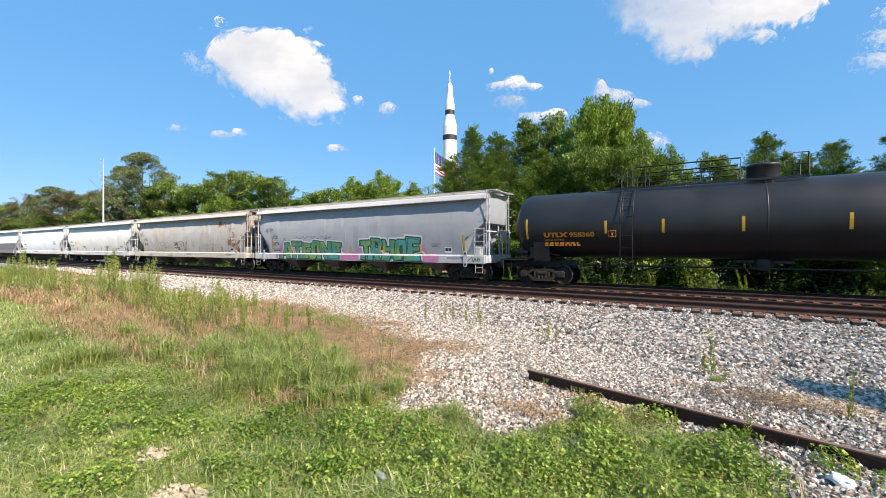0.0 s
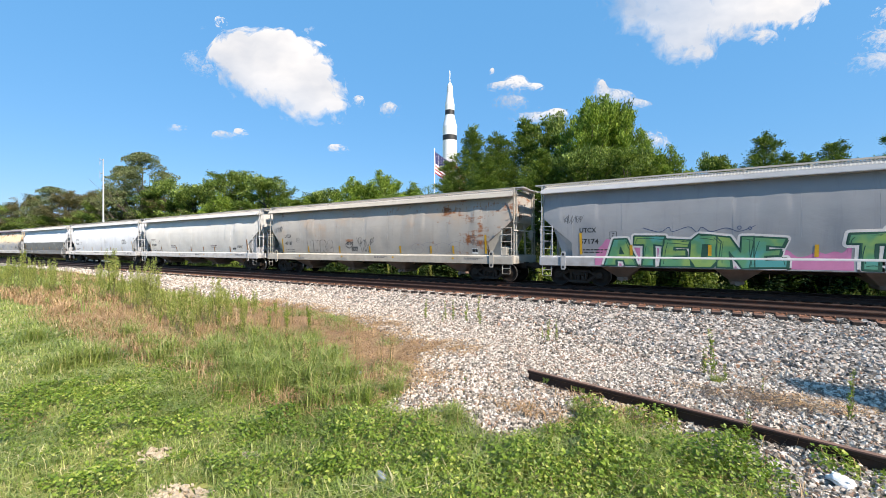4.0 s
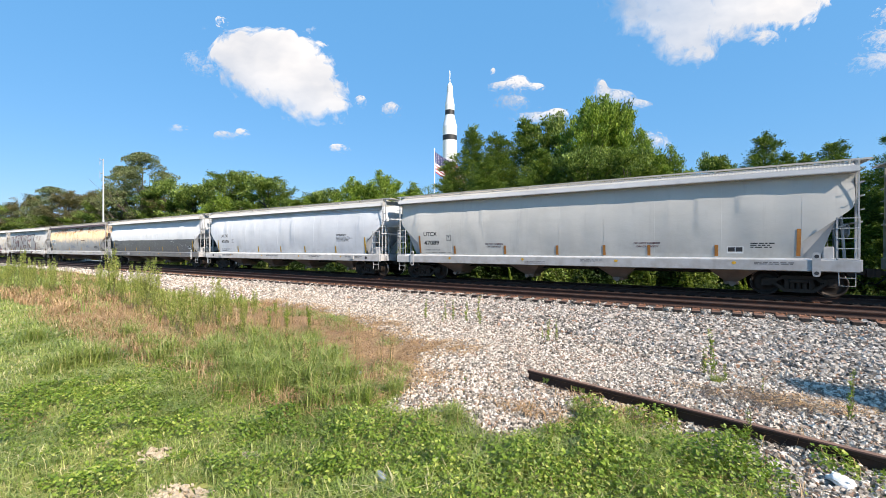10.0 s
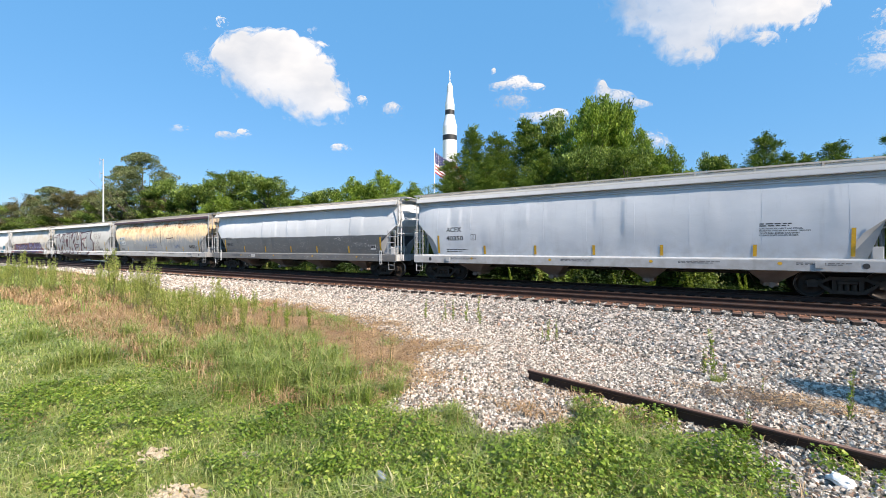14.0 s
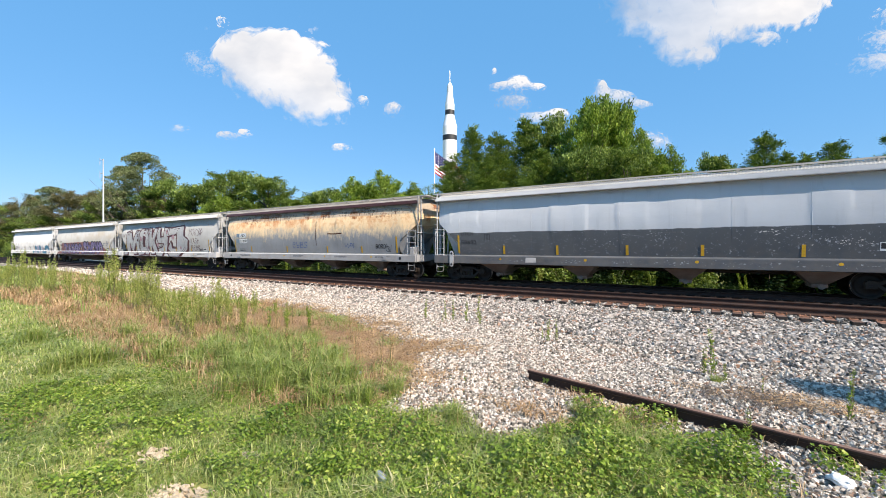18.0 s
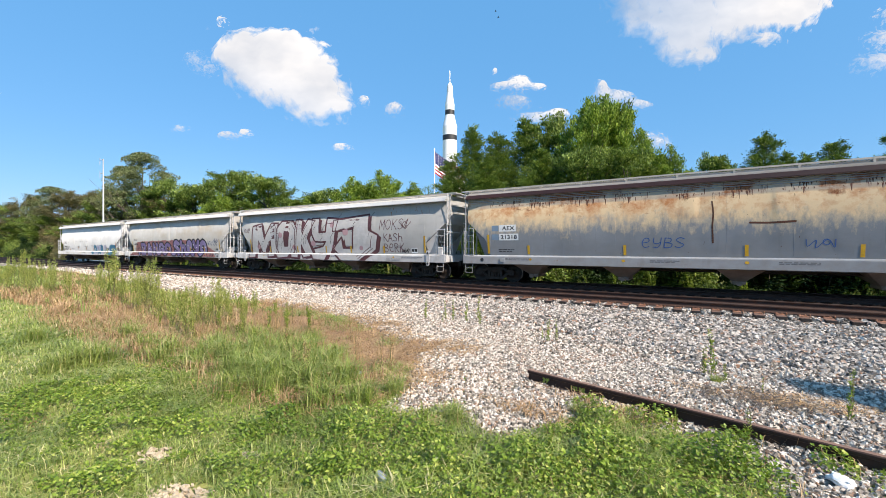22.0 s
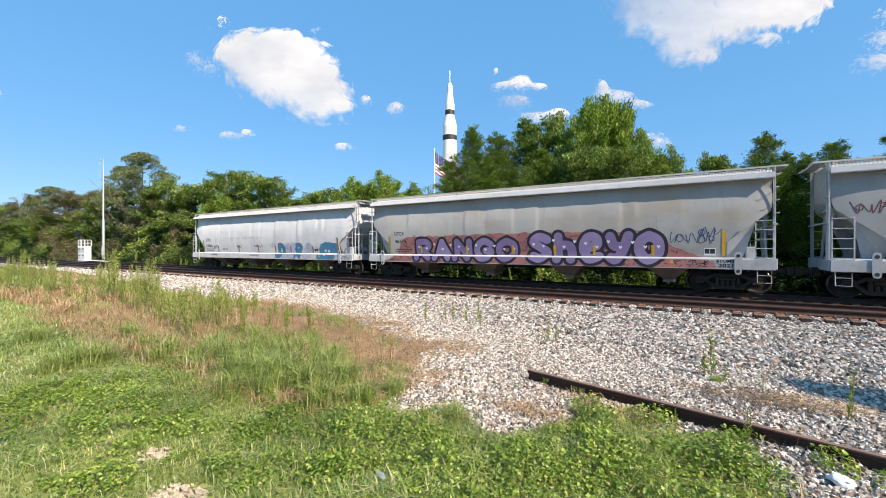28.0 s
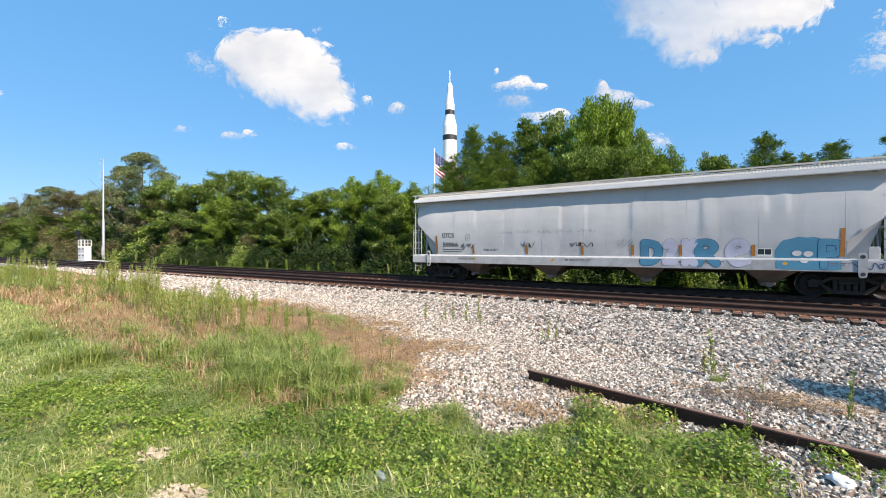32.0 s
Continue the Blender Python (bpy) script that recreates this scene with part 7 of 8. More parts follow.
# ---- spare rail and litter by the track ----
rx0, ry0, rx1, ry1 = -2.07, 5.50, 1.29, 4.82
ang = math.degrees(math.atan2(ry1 - ry0, rx1 - rx0))
spare = thing("spare_rail", "loose rusty rail lying on the ballast, chalk-marked", "rail", m=pose(rx0, ry0, 0.02, 0, 0.35, ang))
bar = rail_mesh("rail_bar", 11.89, [RAIL_RUST, SPARE_LIT], True)
# the foot faces take the sunlit rust tone as well
for p in bar.polygons:
    if p.center.z < 0.03 and p.normal.z > -0.5:
        p.material_index = 1
part("rail_bar", bar, None, spare)
CHALK = plain("chalk_paint", (0.34, 0.40, 0.05), (0.22, 0.26, 0.04), 30.0, 0.8, 0.0, 0.1, 90)
for body, x, h in (("39'", 0.22, 0.062), ("132 RE", 0.62, 0.05)):
    part("chalk_mark", text_mesh(body, h / 0.73, CHALK, 0.004), None, spare, "yellow paint mark", (x, -0.0105, 0.062))


def rock(name, label, cat, x, y, r, flat, mat, seed, z=0.0):
    bm = bmesh.new()
    bmesh.ops.create_icosphere(bm, subdivisions=3, radius=1.0)
    for v in bm.verts:
        k = 1 + 0.35 * noise.noise(v.co * 1.3 + Vector((seed, 0, 0))) + 0.30 * noise.noise(v.co * 3.5 + Vector((0, seed, 0)))
        v.co = Vector((v.co.x * r * k, v.co.y * r * 0.75 * k, max(v.co.z, -0.4) * r * flat * k))
    me = bpy.data.meshes.new(name)
    bm.to_mesh(me)
    bm.free()
    me.materials.append(mat)
    return solo(name, me, None, label, cat, m=pose(x, y, ground_z(x, y) + z + 0.02, 0, 0, seed * 40))


bag = rock("plastic_bag", "crumpled white plastic bag beside the loose rail", "litter", 0.91, 4.38, 0.085, 0.5, DECAL_WHITE, 17, 0.07)
rock("paper_cup", "crushed white paper cup in the dry grass", "litter", -4.30, 4.44, 0.06, 0.9, DECAL_WHITE, 21, 0.03)
bottle = MB().lathe([(0.012, 0.0), (0.03, 0.005), (0.033, 0.02), (0.033, 0.12), (0.026, 0.15), (0.014, 0.175), (0.014, 0.20)], 14, "z")
solo("bottle", bottle, GALV, "dull pale plastic bottle in the weeds", "bottle", m=pose(-2.26, 2.56, 0.05, 80, 0, 60))


# ---- ballast stones, grass, weeds ----
def stones(n, region, rmin, rmax, seed, keep, rise=0.026):
    rs = np.random.RandomState(seed)
    x0, x1, y0, y1 = region
    xy = np.stack([rs.uniform(x0, x1, n), rs.uniform(y0, y1, n)], 1)
    ok = np.array([keep(float(a), float(b)) for a, b in xy])
    xy = xy[ok]
    n = len(xy)
    z = np.array([bed_z(float(a), float(b)) for a, b in xy])
    base = np.array([(-1, -1, -1), (1, -1, -1), (1, 1, -1), (-1, 1, -1), (-1, -1, 1), (1, -1, 1), (1, 1, 1), (-1, 1, 1)], float) * 0.62
    v = base[None] * rs.uniform(0.55, 1.25, (n, 8, 3))
    r = rs.uniform(rmin, rmax, (n, 1, 1))
    v = v * r * np.array((1.15, 0.85, 0.65))
    q = rs.normal(size=(n, 4)) * np.array((1.0, 0.45, 0.45, 1.0))
    q /= np.linalg.norm(q, axis=1, keepdims=True)
    w, a, b, c = q.T
    rot = np.stack([np.stack([1 - 2 * (b * b + c * c), 2 * (a * b - c * w), 2 * (a * c + b * w)], 1),
                    np.stack([2 * (a * b + c * w), 1 - 2 * (a * a + c * c), 2 * (b * c - a * w)], 1),
                    np.stack([2 * (a * c - b * w), 2 * (b * c + a * w), 1 - 2 * (a * a + b * b)], 1)], 1)
    v = np.einsum("nij,nkj->nki", rot, v)
    v += np.stack([xy[:, 0], xy[:, 1], z + rs.uniform(-0.002, rise, n)], 1)[:, None]
    f = np.array([(0, 3, 2, 1), (4, 5, 6, 7), (0, 1, 5, 4), (1, 2, 6, 5), (2, 3, 7, 6), (3, 0, 4, 7)])
    faces = (f[None] + 8 * np.arange(n)[:, None, None]).reshape(-1, 4)
    return v.reshape(-1, 3), faces


def on_gravel(x, y):
    g = gravel(x, y)
    d = dryness(x, y)
    h = lump(x, y, 6.0, 1.0)
    return g > 0.02 + 0.3 * h and d < 0.25 + 0.8 * h and y < 14.85 and (y < 14.33 or 0.15 < (x - X0 - 0.3) % 0.5 < 0.35)


def shoulder(x, y):
    """How far a place lies up the coarse shoulder of the track."""
    return y - 9.6 + 0.22 * (x + 6.1) + 0.7 * lump(x, y, 0.6, 15.0) + 0.5 * lump(x, y, 2.2, 16.0)


def heap(label, mat, spans, keep):
    sv, sf, off = [], [], 0
    for n, reg, a, b, sd in spans:
        v, f = stones(n, reg, a, b, sd, keep, 0.75 * b)
        sv.append(v)
        sf.append(f + off)
        off += len(v)
    tagged(new("ballast_stones", np_mesh("ballast_stones", np.concatenate(sv), np.concatenate(sf), mat)), label, "ballast", kind="stuff")


heap("loose pale grey crushed stones", STONE, ((56000, (-4.5, 3.2, 3.2, 7.5), 0.015, 0.034, 1), (70000, (-13.5, 5.5, 6.0, 10.6), 0.019, 0.038, 2), (14000, (-15, -6, 10.2, 14.9), 0.026, 0.045, 3), (20000, (-30, -13, 8, 14.7), 0.035, 0.06, 4), (14000, (-62, -29, 9, 14.7), 0.05, 0.08, 5)),
     lambda x, y: on_gravel(x, y) and shoulder(x, y) < 0.25)
heap("coarse grey and white track stones", SHOULDER, ((30000, (-2, 9, 6.5, 10.5), 0.032, 0.060, 6), (48000, (-12, 9, 9.0, 14.9), 0.036, 0.066, 7), (9000, (-30, -12, 11, 14.7), 0.045, 0.075, 8), (5000, (-62, -29, 11, 14.7), 0.05, 0.09, 9)),
     lambda x, y: on_gravel(x, y) and shoulder(x, y) > 0.0)


# crumbled pale limestone in the turf
for cx, cy, rad, n, sd in ((-3.34, 1.55, 0.34, 520, 61), (-4.18, 1.74, 0.26, 200, 62), (-3.47, 2.2, 0.12, 60, 63)):
    v, f = stones(n, (cx - rad, cx + rad, cy - rad * 0.7, cy + rad * 0.7), 0.008, 0.030, sd, lambda x, y: math.hypot(x - cx, (y - cy) / 0.7) < rad * (0.75 + 0.5 * lump(x, y, 6.0)))
    lo = np.array([ground_z(float(a), float(b)) - bed_z(float(a), float(b)) for a, b, c in v])
    v[:, 2] += lo + 0.012
    tagged(new("limestone_rubble", np_mesh("limestone_rubble", v, f, LIMESTONE)), "crumbled pale limestone sunk in the turf", "rubble", kind="stuff")


def blades(xy, z, h, w, lean, rs):
    """Grass: bent kites that stand on the ground."""
    n = len(xy)
    a = rs.uniform(0, 6.283, n)
    d = np.stack([np.cos(a), np.sin(a), np.zeros(n)], 1)
    s = np.stack([-np.sin(a), np.cos(a), np.zeros(n)], 1)
    p = np.stack([xy[:, 0], xy[:, 1], z - 0.01], 1)
    h, w, lean = (np.asarray(k).reshape(-1, 1) * np.ones((n, 1)) for k in (h, w, lean))
    up = np.array((0, 0, 1.0))
    mid = p + up * h * 0.6 + d * h * lean * 0.25
    tip = p + up * h * np.maximum(0.4, 1 - 0.3 * lean) + d * h * lean
    v = np.stack([p - s * w * 0.35, p + s * w * 0.35, mid + s * w * 0.5, mid - s * w * 0.5, tip + s * w * 0.06, tip - s * w * 0.06], 1)
    f = np.array([(0, 1, 2, 3), (3, 2, 4, 5)])
    return v.reshape(-1, 3), (f[None] + 6 * np.arange(n)[:, None, None]).reshape(-1, 4)


def top_z(x, y):
    z = ground_z(x, y)
    return max(z, bed_z(x, y)) if -0.1 < gravel(x, y) and y < 14.4 else z


def sow(n, region, seed, keep, hgt, wid, lean, lift=0.0):
    """Places on the ground where keep(x, y) gives a weight; hgt(x, y) the height there."""
    rs = np.random.RandomState(seed)
    x0, x1, y0, y1 = region
    xy = np.stack([rs.uniform(x0, x1, n), rs.uniform(y0, y1, n)], 1)
    k = np.array([keep(float(a), float(b)) for a, b in xy])
    xy = xy[rs.rand(n) < k]
    z = np.array([top_z(float(a), float(b)) + lift for a, b in xy])
    h = np.array([hgt(float(a), float(b)) for a, b in xy]) * rs.uniform(0.5, 1.4, len(xy))
    return blades(xy, z, h, wid * rs.uniform(0.6, 1.4, len(xy)), lean * rs.uniform(0.3, 1.5, len(xy)), rs)


def tuft(x, y):
    return max(0.0, lump(x, y, 0.8, 6.0)) + 0.6 * max(0.0, lump(x, y, 2.4, 9.0))


SLABS = ((-3.34, 1.58, 0.20), (-4.18, 1.75, 0.15), (-3.5, 2.2, 0.06))


def lawn(x, y):
    g = gravel(x, y)
    if g > 0.15:
        return 0.0
    bare = max(0.0, lump(x, y, 1.3, 12.0) - 0.25) * 2.5
    d = dryness(x, y)
    return max(0.0, min(1.0, max(0.35, 0.95 - bare) - max(0.0, d + 0.2))) if all(math.hypot(x - a, y - b) > r for a, b, r in SLABS) else 0.0


def lawn_h(x, y):
    edge = max(0.0, 1 - abs(gravel(x, y) + 0.9) / 1.1)
    return 0.06 + 0.13 * tuft(x, y) + 0.10 * edge * max(0.2, lump(x, y, 1.1, 14.0) + 0.4)


def join(parts):
    v, f, o = [], [], 0
    for a, b in parts:
        v.append(a)
        f.append(b + o)
        o += len(a)
    return np.concatenate(v), np.concatenate(f)


v, f = join([sow(105000, (-7.5, -0.2, 0.4, 5.2), 21, lawn, lawn_h, 0.007, 1.0), sow(85000, (-13, -5, 0.5, 8.2), 22, lawn, lawn_h, 0.012, 1.0),
             sow(50000, (-30, -11, 1.0, 10.5), 23, lawn, lambda x, y: lawn_h(x, y) * 1.15, 0.018, 0.7), sow(30000, (-62, -26, 2, 12.5), 24, lawn, lambda x, y: 0.16 + 0.2 * tuft(x, y), 0.05, 0.6),
             sow(12000, (0, 4.2, 2.4, 5.2), 25, lawn, lawn_h, 0.007, 0.7),
             sow(45000, (-14, 10, -10, 3.6), 26, lambda x, y: max(0.0, min(0.9, 1.25 - math.hypot(x / 12, (y + 1) / 9))) * (0.25 if x < -0.2 and y > 0.5 else 1.0) * lawn(x, y), lawn_h, 0.018, 1.0)])
tagged(new("grass", np_mesh("grass", v, f, GRASS_BLADE)), "short green grass with longer tufts", "grass", kind="stuff")


def straw(x, y):
    d = dryness(x, y)
    g = gravel(x, y)
    if d > -0.5:
        return min(1.0, 0.6 + d)
    e = max(0.0, 0.55 - abs(g + 0.25)) * (0.6 + lump(x, y, 2.0, 17.0))
    return min(1.0, e) if x < 1.5 else 0.0


v, f = join([sow(95000, (-13.5, -2.4, 3.4, 9.2), 31, straw, lambda x, y: 0.05 + 0.07 * tuft(x, y), 0.013, 2.6, 0.018), sow(16000, (-30, -12, 5, 10.5), 32, straw, lambda x, y: 0.2, 0.016, 1.2),
             sow(14000, (-3.5, 3.5, 3.2, 6.9), 33, lambda x, y: straw(x, y) + (0.55 if 0.45 > math.hypot((x - 0.6) / 2.2, y - 6.35) + 0.3 * lump(x, y, 2.0) else 0.0), lambda x, y: 0.06, 0.006, 1.8)])
twigs = sow(9000, (-0.9, 2.4, 5.6, 7.1), 38, lambda x, y: max(0.0, 0.75 - math.hypot((x - 0.8) / 1.5, (y - 6.35) / 0.5) + 0.5 * lump(x, y, 2.5, 7.0)), lambda x, y: 0.05, 0.008, 2.6, 0.03)
tan = sow(6000, (-8.0, -5.6, 0.9, 1.9), 39, lambda x, y: max(0.0, 0.95 - math.hypot((x + 6.7) / 1.0, (y - 1.36) / 0.25) + 0.3 * lump(x, y, 3.0)), lambda x, y: 0.05, 0.008, 1.5)
rot = sow(5000, (-2.2, 0.4, 4.4, 5.7), 40, lambda x, y: max(0.0, 0.8 - math.hypot((x + 0.9) / 0.9, (y - 5.05) / 0.35) + 0.5 * lump(x, y, 3.0)), lambda x, y: 0.08, 0.008, 1.6, 0.03)
stems = sow(9000, (-3.6, 1.8, 2.4, 5.3), 43, lambda x, y: 0.5 * max(0.0, lump(x, y, 1.9, 44.0)) + 0.06, lambda x, y: 0.16, 0.005, 1.6)
rot2 = sow(4000, (-2.6, -0.4, 3.8, 5.2), 48, lambda x, y: max(0.0, 0.9 - math.hypot((x + 1.55) / 0.8, (y - 4.42) / 0.36) + 0.6 * lump(x, y, 3.0)), lambda x, y: 0.06, 0.008, 2.2, 0.03)
v, f = join([(v, f), twigs, tan, rot, rot2, stems])
sticks = sow(5000, (-12.5, -2.2, 4.0, 8.8), 45, lambda x, y: (0.5 if -0.5 < gravel(x, y) < 0.6 else 0.12) * max(0.0, min(1.0, 0.6 + dryness(x, y))) * max(0.0, 0.4 + lump(x, y, 1.5, 51.0)), lambda x, y: 0.05, 0.013, 6.0, 0.022)
sticks2 = sow(4200, (-0.8, 2.6, 5.5, 7.2), 46, lambda x, y: max(0.0, 0.6 + lump(x, y, 1.6, 52.0) - math.hypot((x - 0.9) / 1.7, (y - 6.3) / 0.7)), lambda x, y: 0.05, 0.011, 6.0, 0.035)
tagged(new("twig_litter", np_mesh("twig_litter", *join([sticks, sticks2]), BARK)), "dead brown twigs strewn over straw and ballast", "twigs", kind="stuff")
tagged(new("dry_grass", np_mesh("dry_grass", v, f, GRASS_DRY)), "withered straw-brown grass", "dry grass", kind="stuff")



ROUGH = ((-46.7, 8.6), (-30.2, 7.7), (-20.3, 6.9), (-14.4, 6.4), (-11.1, 6.3), (-8.3, 5.6), (-5.8, 4.8), (-3.9, 4.1), (-4.0, 3.4), (-4.9, 3.2), (-6.2, 3.4), (-7.6, 3.4), (-10.4, 3.5), (-15.2, 3.9), (-22.0, 4.0))
PLUMES = ((-17.9, 6.1, 1.28), (-14.2, 5.4, 1.05), (-13.8, 5.7, 1.10), (-10.0, 4.5, 0.63), (-9.0, 4.3, 0.73), (-10.0, 5.0, 0.57), (-9.6, 5.3, 0.83), (-26.7, 5.2, 1.16), (-25.9, 5.7, 1.03), (-23.0, 5.7, 1.11), (-27.4, 5.8, 1.26), (-15.5, 5.6, 0.81), (-14.4, 5.7, 0.94), (-12.2, 5.3, 0.61), (-10.2, 4.8, 0.61), (-9.7, 5.1, 0.65), (-10.0, 5.7, 0.63), (-19.9, 5.4, 0.84), (-17.5, 5.2, 0.66), (-17.9, 5.8, 0.79), (-24.9, 5.8, 0.93), (-11.9, 5.0, 0.73), (-8.5, 4.2, 0.56), (-11.2, 5.0, 0.63))


def rough_edge(x, y):
    """Long unmown grass between the lawn and the ballast."""
    g = gravel(x, y)
    if x < -26:
        k = max(0.0, 1 - abs(g + 1.9) / 1.9)
    else:
        k = max(0.0, min(1.0, 0.4 + 0.8 * inside(ROUGH, x, y)))
    return 0.38 * k * max(0.0, 0.12 + 1.9 * lump(x, y, 1.1, 21.0))


def tan_edge(x, y):
    """Seeding brown grass next to the ballast."""
    g = gravel(x, y)
    if x < -26:
        k = max(0.0, 1 - abs(g + 1.2) / 1.5)
    else:
        k = max(0.0, min(1.0, 0.5 + 0.8 * inside(ROUGH, x, y)))
    return min(1.0, k * max(0.12, 0.7 + 1.2 * lump(x, y, 0.8, 33.0)))


v, f = join([sow(50000, (-14, -3.2, 2.2, 8.2), 34, rough_edge, lambda x, y: 0.22 + 0.25 * tuft(x, y), 0.011, 0.8), sow(30000, (-40, -13, 4, 11), 35, rough_edge, lambda x, y: 0.35 + 0.3 * tuft(x, y), 0.02, 0.8)])
tagged(new("long_grass", np_mesh("long_grass", v, f, GRASS_TUFT)), "long unmown arching grass", "grass", kind="stuff")
v, f = join([sow(80000, (-16, -3.2, 2.6, 8.6), 36, lambda x, y: tan_edge(x, y), lambda x, y: 0.16 + 0.42 * tuft(x, y), 0.007, 1.3), sow(40000, (-40, -15, 4, 11), 37, tan_edge, lambda x, y: 0.25 + 0.3 * tuft(x, y), 0.018, 0.9)])
tagged(new("seeding_grass", np_mesh("seeding_grass", v, f, GRASS_DRY)), "long tan grass gone to seed", "dry grass", kind="stuff")

# low broad-leaved creepers along the edge of the ballast
CREEP = ((-0.4, 4.95, 0.45), (0.25, 4.85, 0.4), (0.85, 4.72, 0.3), (1.5, 4.6, 0.4), (-1.1, 4.9, 0.35), (-3.0, 3.1, 0.75), (-2.3, 3.3, 0.6), (-1.9, 2.9, 0.7), (-1.3, 3.3, 0.8), (-0.7, 3.9, 0.75), (-0.1, 4.2, 0.7), (0.35, 4.35, 0.5), (-0.9, 4.55, 0.4), (-3.9, 2.7, 0.5), (-2.7, 2.3, 0.5), (-1.6, 2.6, 0.6), (-5.4, 2.2, 0.3), (-6.4, 2.8, 0.35), (-0.2, 3.5, 0.6), (1.4, 4.75, 0.25))


def creeper(x, y):
    best = 0.0
    for cx, cy, r in CREEP:
        best = max(best, 1 - math.hypot(x - cx, y - cy) / r)
    return best


rs = np.random.RandomState(41)
xy = np.stack([rs.uniform(-7.5, 2.0, 190000), rs.uniform(1.9, 5.4, 190000)], 1)
k = np.array([creeper(float(a), float(b)) + 1.1 * lump(float(a), float(b), 2.3, 3.0) - 0.08 for a, b in xy])
xy, k = xy[rs.rand(len(xy)) < k * 0.7], k[:0]
hh = np.array([0.04 + 0.26 * max(0.0, creeper(float(a), float(b))) * (0.6 + max(0.0, lump(float(a), float(b), 3.0, 5.0))) for a, b in xy])
cen = np.stack([xy[:, 0], xy[:, 1], np.array([ground_z(float(a), float(b)) for a, b in xy]) + hh * rs.uniform(0.25, 1.1, len(xy))], 1)
v, f = kites(cen, 0.031 * rs.uniform(0.5, 1.6, len(cen)), 0.75, 0.25, rs, 1.2)
rs = np.random.RandomState(47)
xy = np.stack([rs.uniform(-7.5, 0.5, 150000), rs.uniform(1.0, 4.2, 150000)], 1)
k = np.array([min(0.6, max(0.03, 0.22 + 0.8 * lump(float(a), float(b), 1.1, 23.0) + 1.1 * lump(float(a), float(b), 3.4, 24.0))) * (1.0 if gravel(float(a), float(b)) < -0.1 and all(math.hypot(a - p, b - q) > r + 0.05 for p, q, r in SLABS) else 0.0) for a, b in xy])
xy = xy[rs.rand(len(xy)) < k]
cen = np.stack([xy[:, 0], xy[:, 1], np.array([ground_z(float(a), float(b)) + 0.03 + 0.08 * max(0.0, 0.4 + lump(float(a), float(b), 2.4, 25.0)) for a, b in xy]) + 0.05 * rs.rand(len(xy))], 1)
v, f = join([(v, f), kites(cen, 0.030 * rs.uniform(0.5, 1.5, len(cen)), 0.7, 0.2, rs, 1.4)])
tagged(new("creeping_weeds", np_mesh("creeping_weeds", v, f, WEED_LEAF)), "low bright green broad-leaved weeds", "weeds", kind="stuff")


def weed(label, seed, h, leaves, mat, name="tall_weed", plume=0, spread=0.22):
    """An upright weed: stalks, narrow leaves, a loose plume."""
    rs2, rd2 = np.random.RandomState(seed), random.Random(seed)
    t = thing(name, label, "weed", "weeds by the track")
    cen, al, big = [], [], []
    for k in range(5 if plume else 2):
        a = rd2.uniform(0, 6.28)
        e = Vector((spread * h * rd2.uniform(0.1, 0.7) * math.cos(a), spread * h * rd2.uniform(0.1, 0.7) * math.sin(a), h * rd2.uniform(0.72, 1.08)))
        b = Vector((0.07 * h * rd2.gauss(0, 1), 0.07 * h * rd2.gauss(0, 1), -0.02))
        part("stalk", MB().tube([b, b.lerp(e, 0.5) + Vector((0.02, 0.01, 0)), e], 0.006 * max(1, h), 5, 0.002), STALK, t)
        for j in range(leaves + plume):
            # narrow leaves stand out all round and point upwards, shorter towards the tip
            u = rd2.uniform(0.12, 1.0) if j < leaves else rd2.uniform(0.55, 1.04)
            w = rd2.uniform(0, 6.28)
            d = Vector((math.cos(w), math.sin(w), rd2.uniform(0.3, 1.3)))
            q = (0.072 if plume else 0.06) * h * (1.15 - 0.6 * u)
            cen.append(tuple(b.lerp(e, u) + d * q * rd2.uniform(0.3, 1.0)))
            al.append(tuple(d.normalized() * 1.4))
            big.append(1.25 - 0.6 * u)
    cen = np.array(cen)
    v, f = kites(cen, (0.060 if plume else 0.05 + 0.03 * h) * np.array(big) * rs2.uniform(0.5, 1.4, len(cen)), 0.2 if plume else 0.3, -0.3, rs2, 0.2, np.array(al))
    part("leaves", np_mesh("leaves", v, f, mat), None, t)
    return t


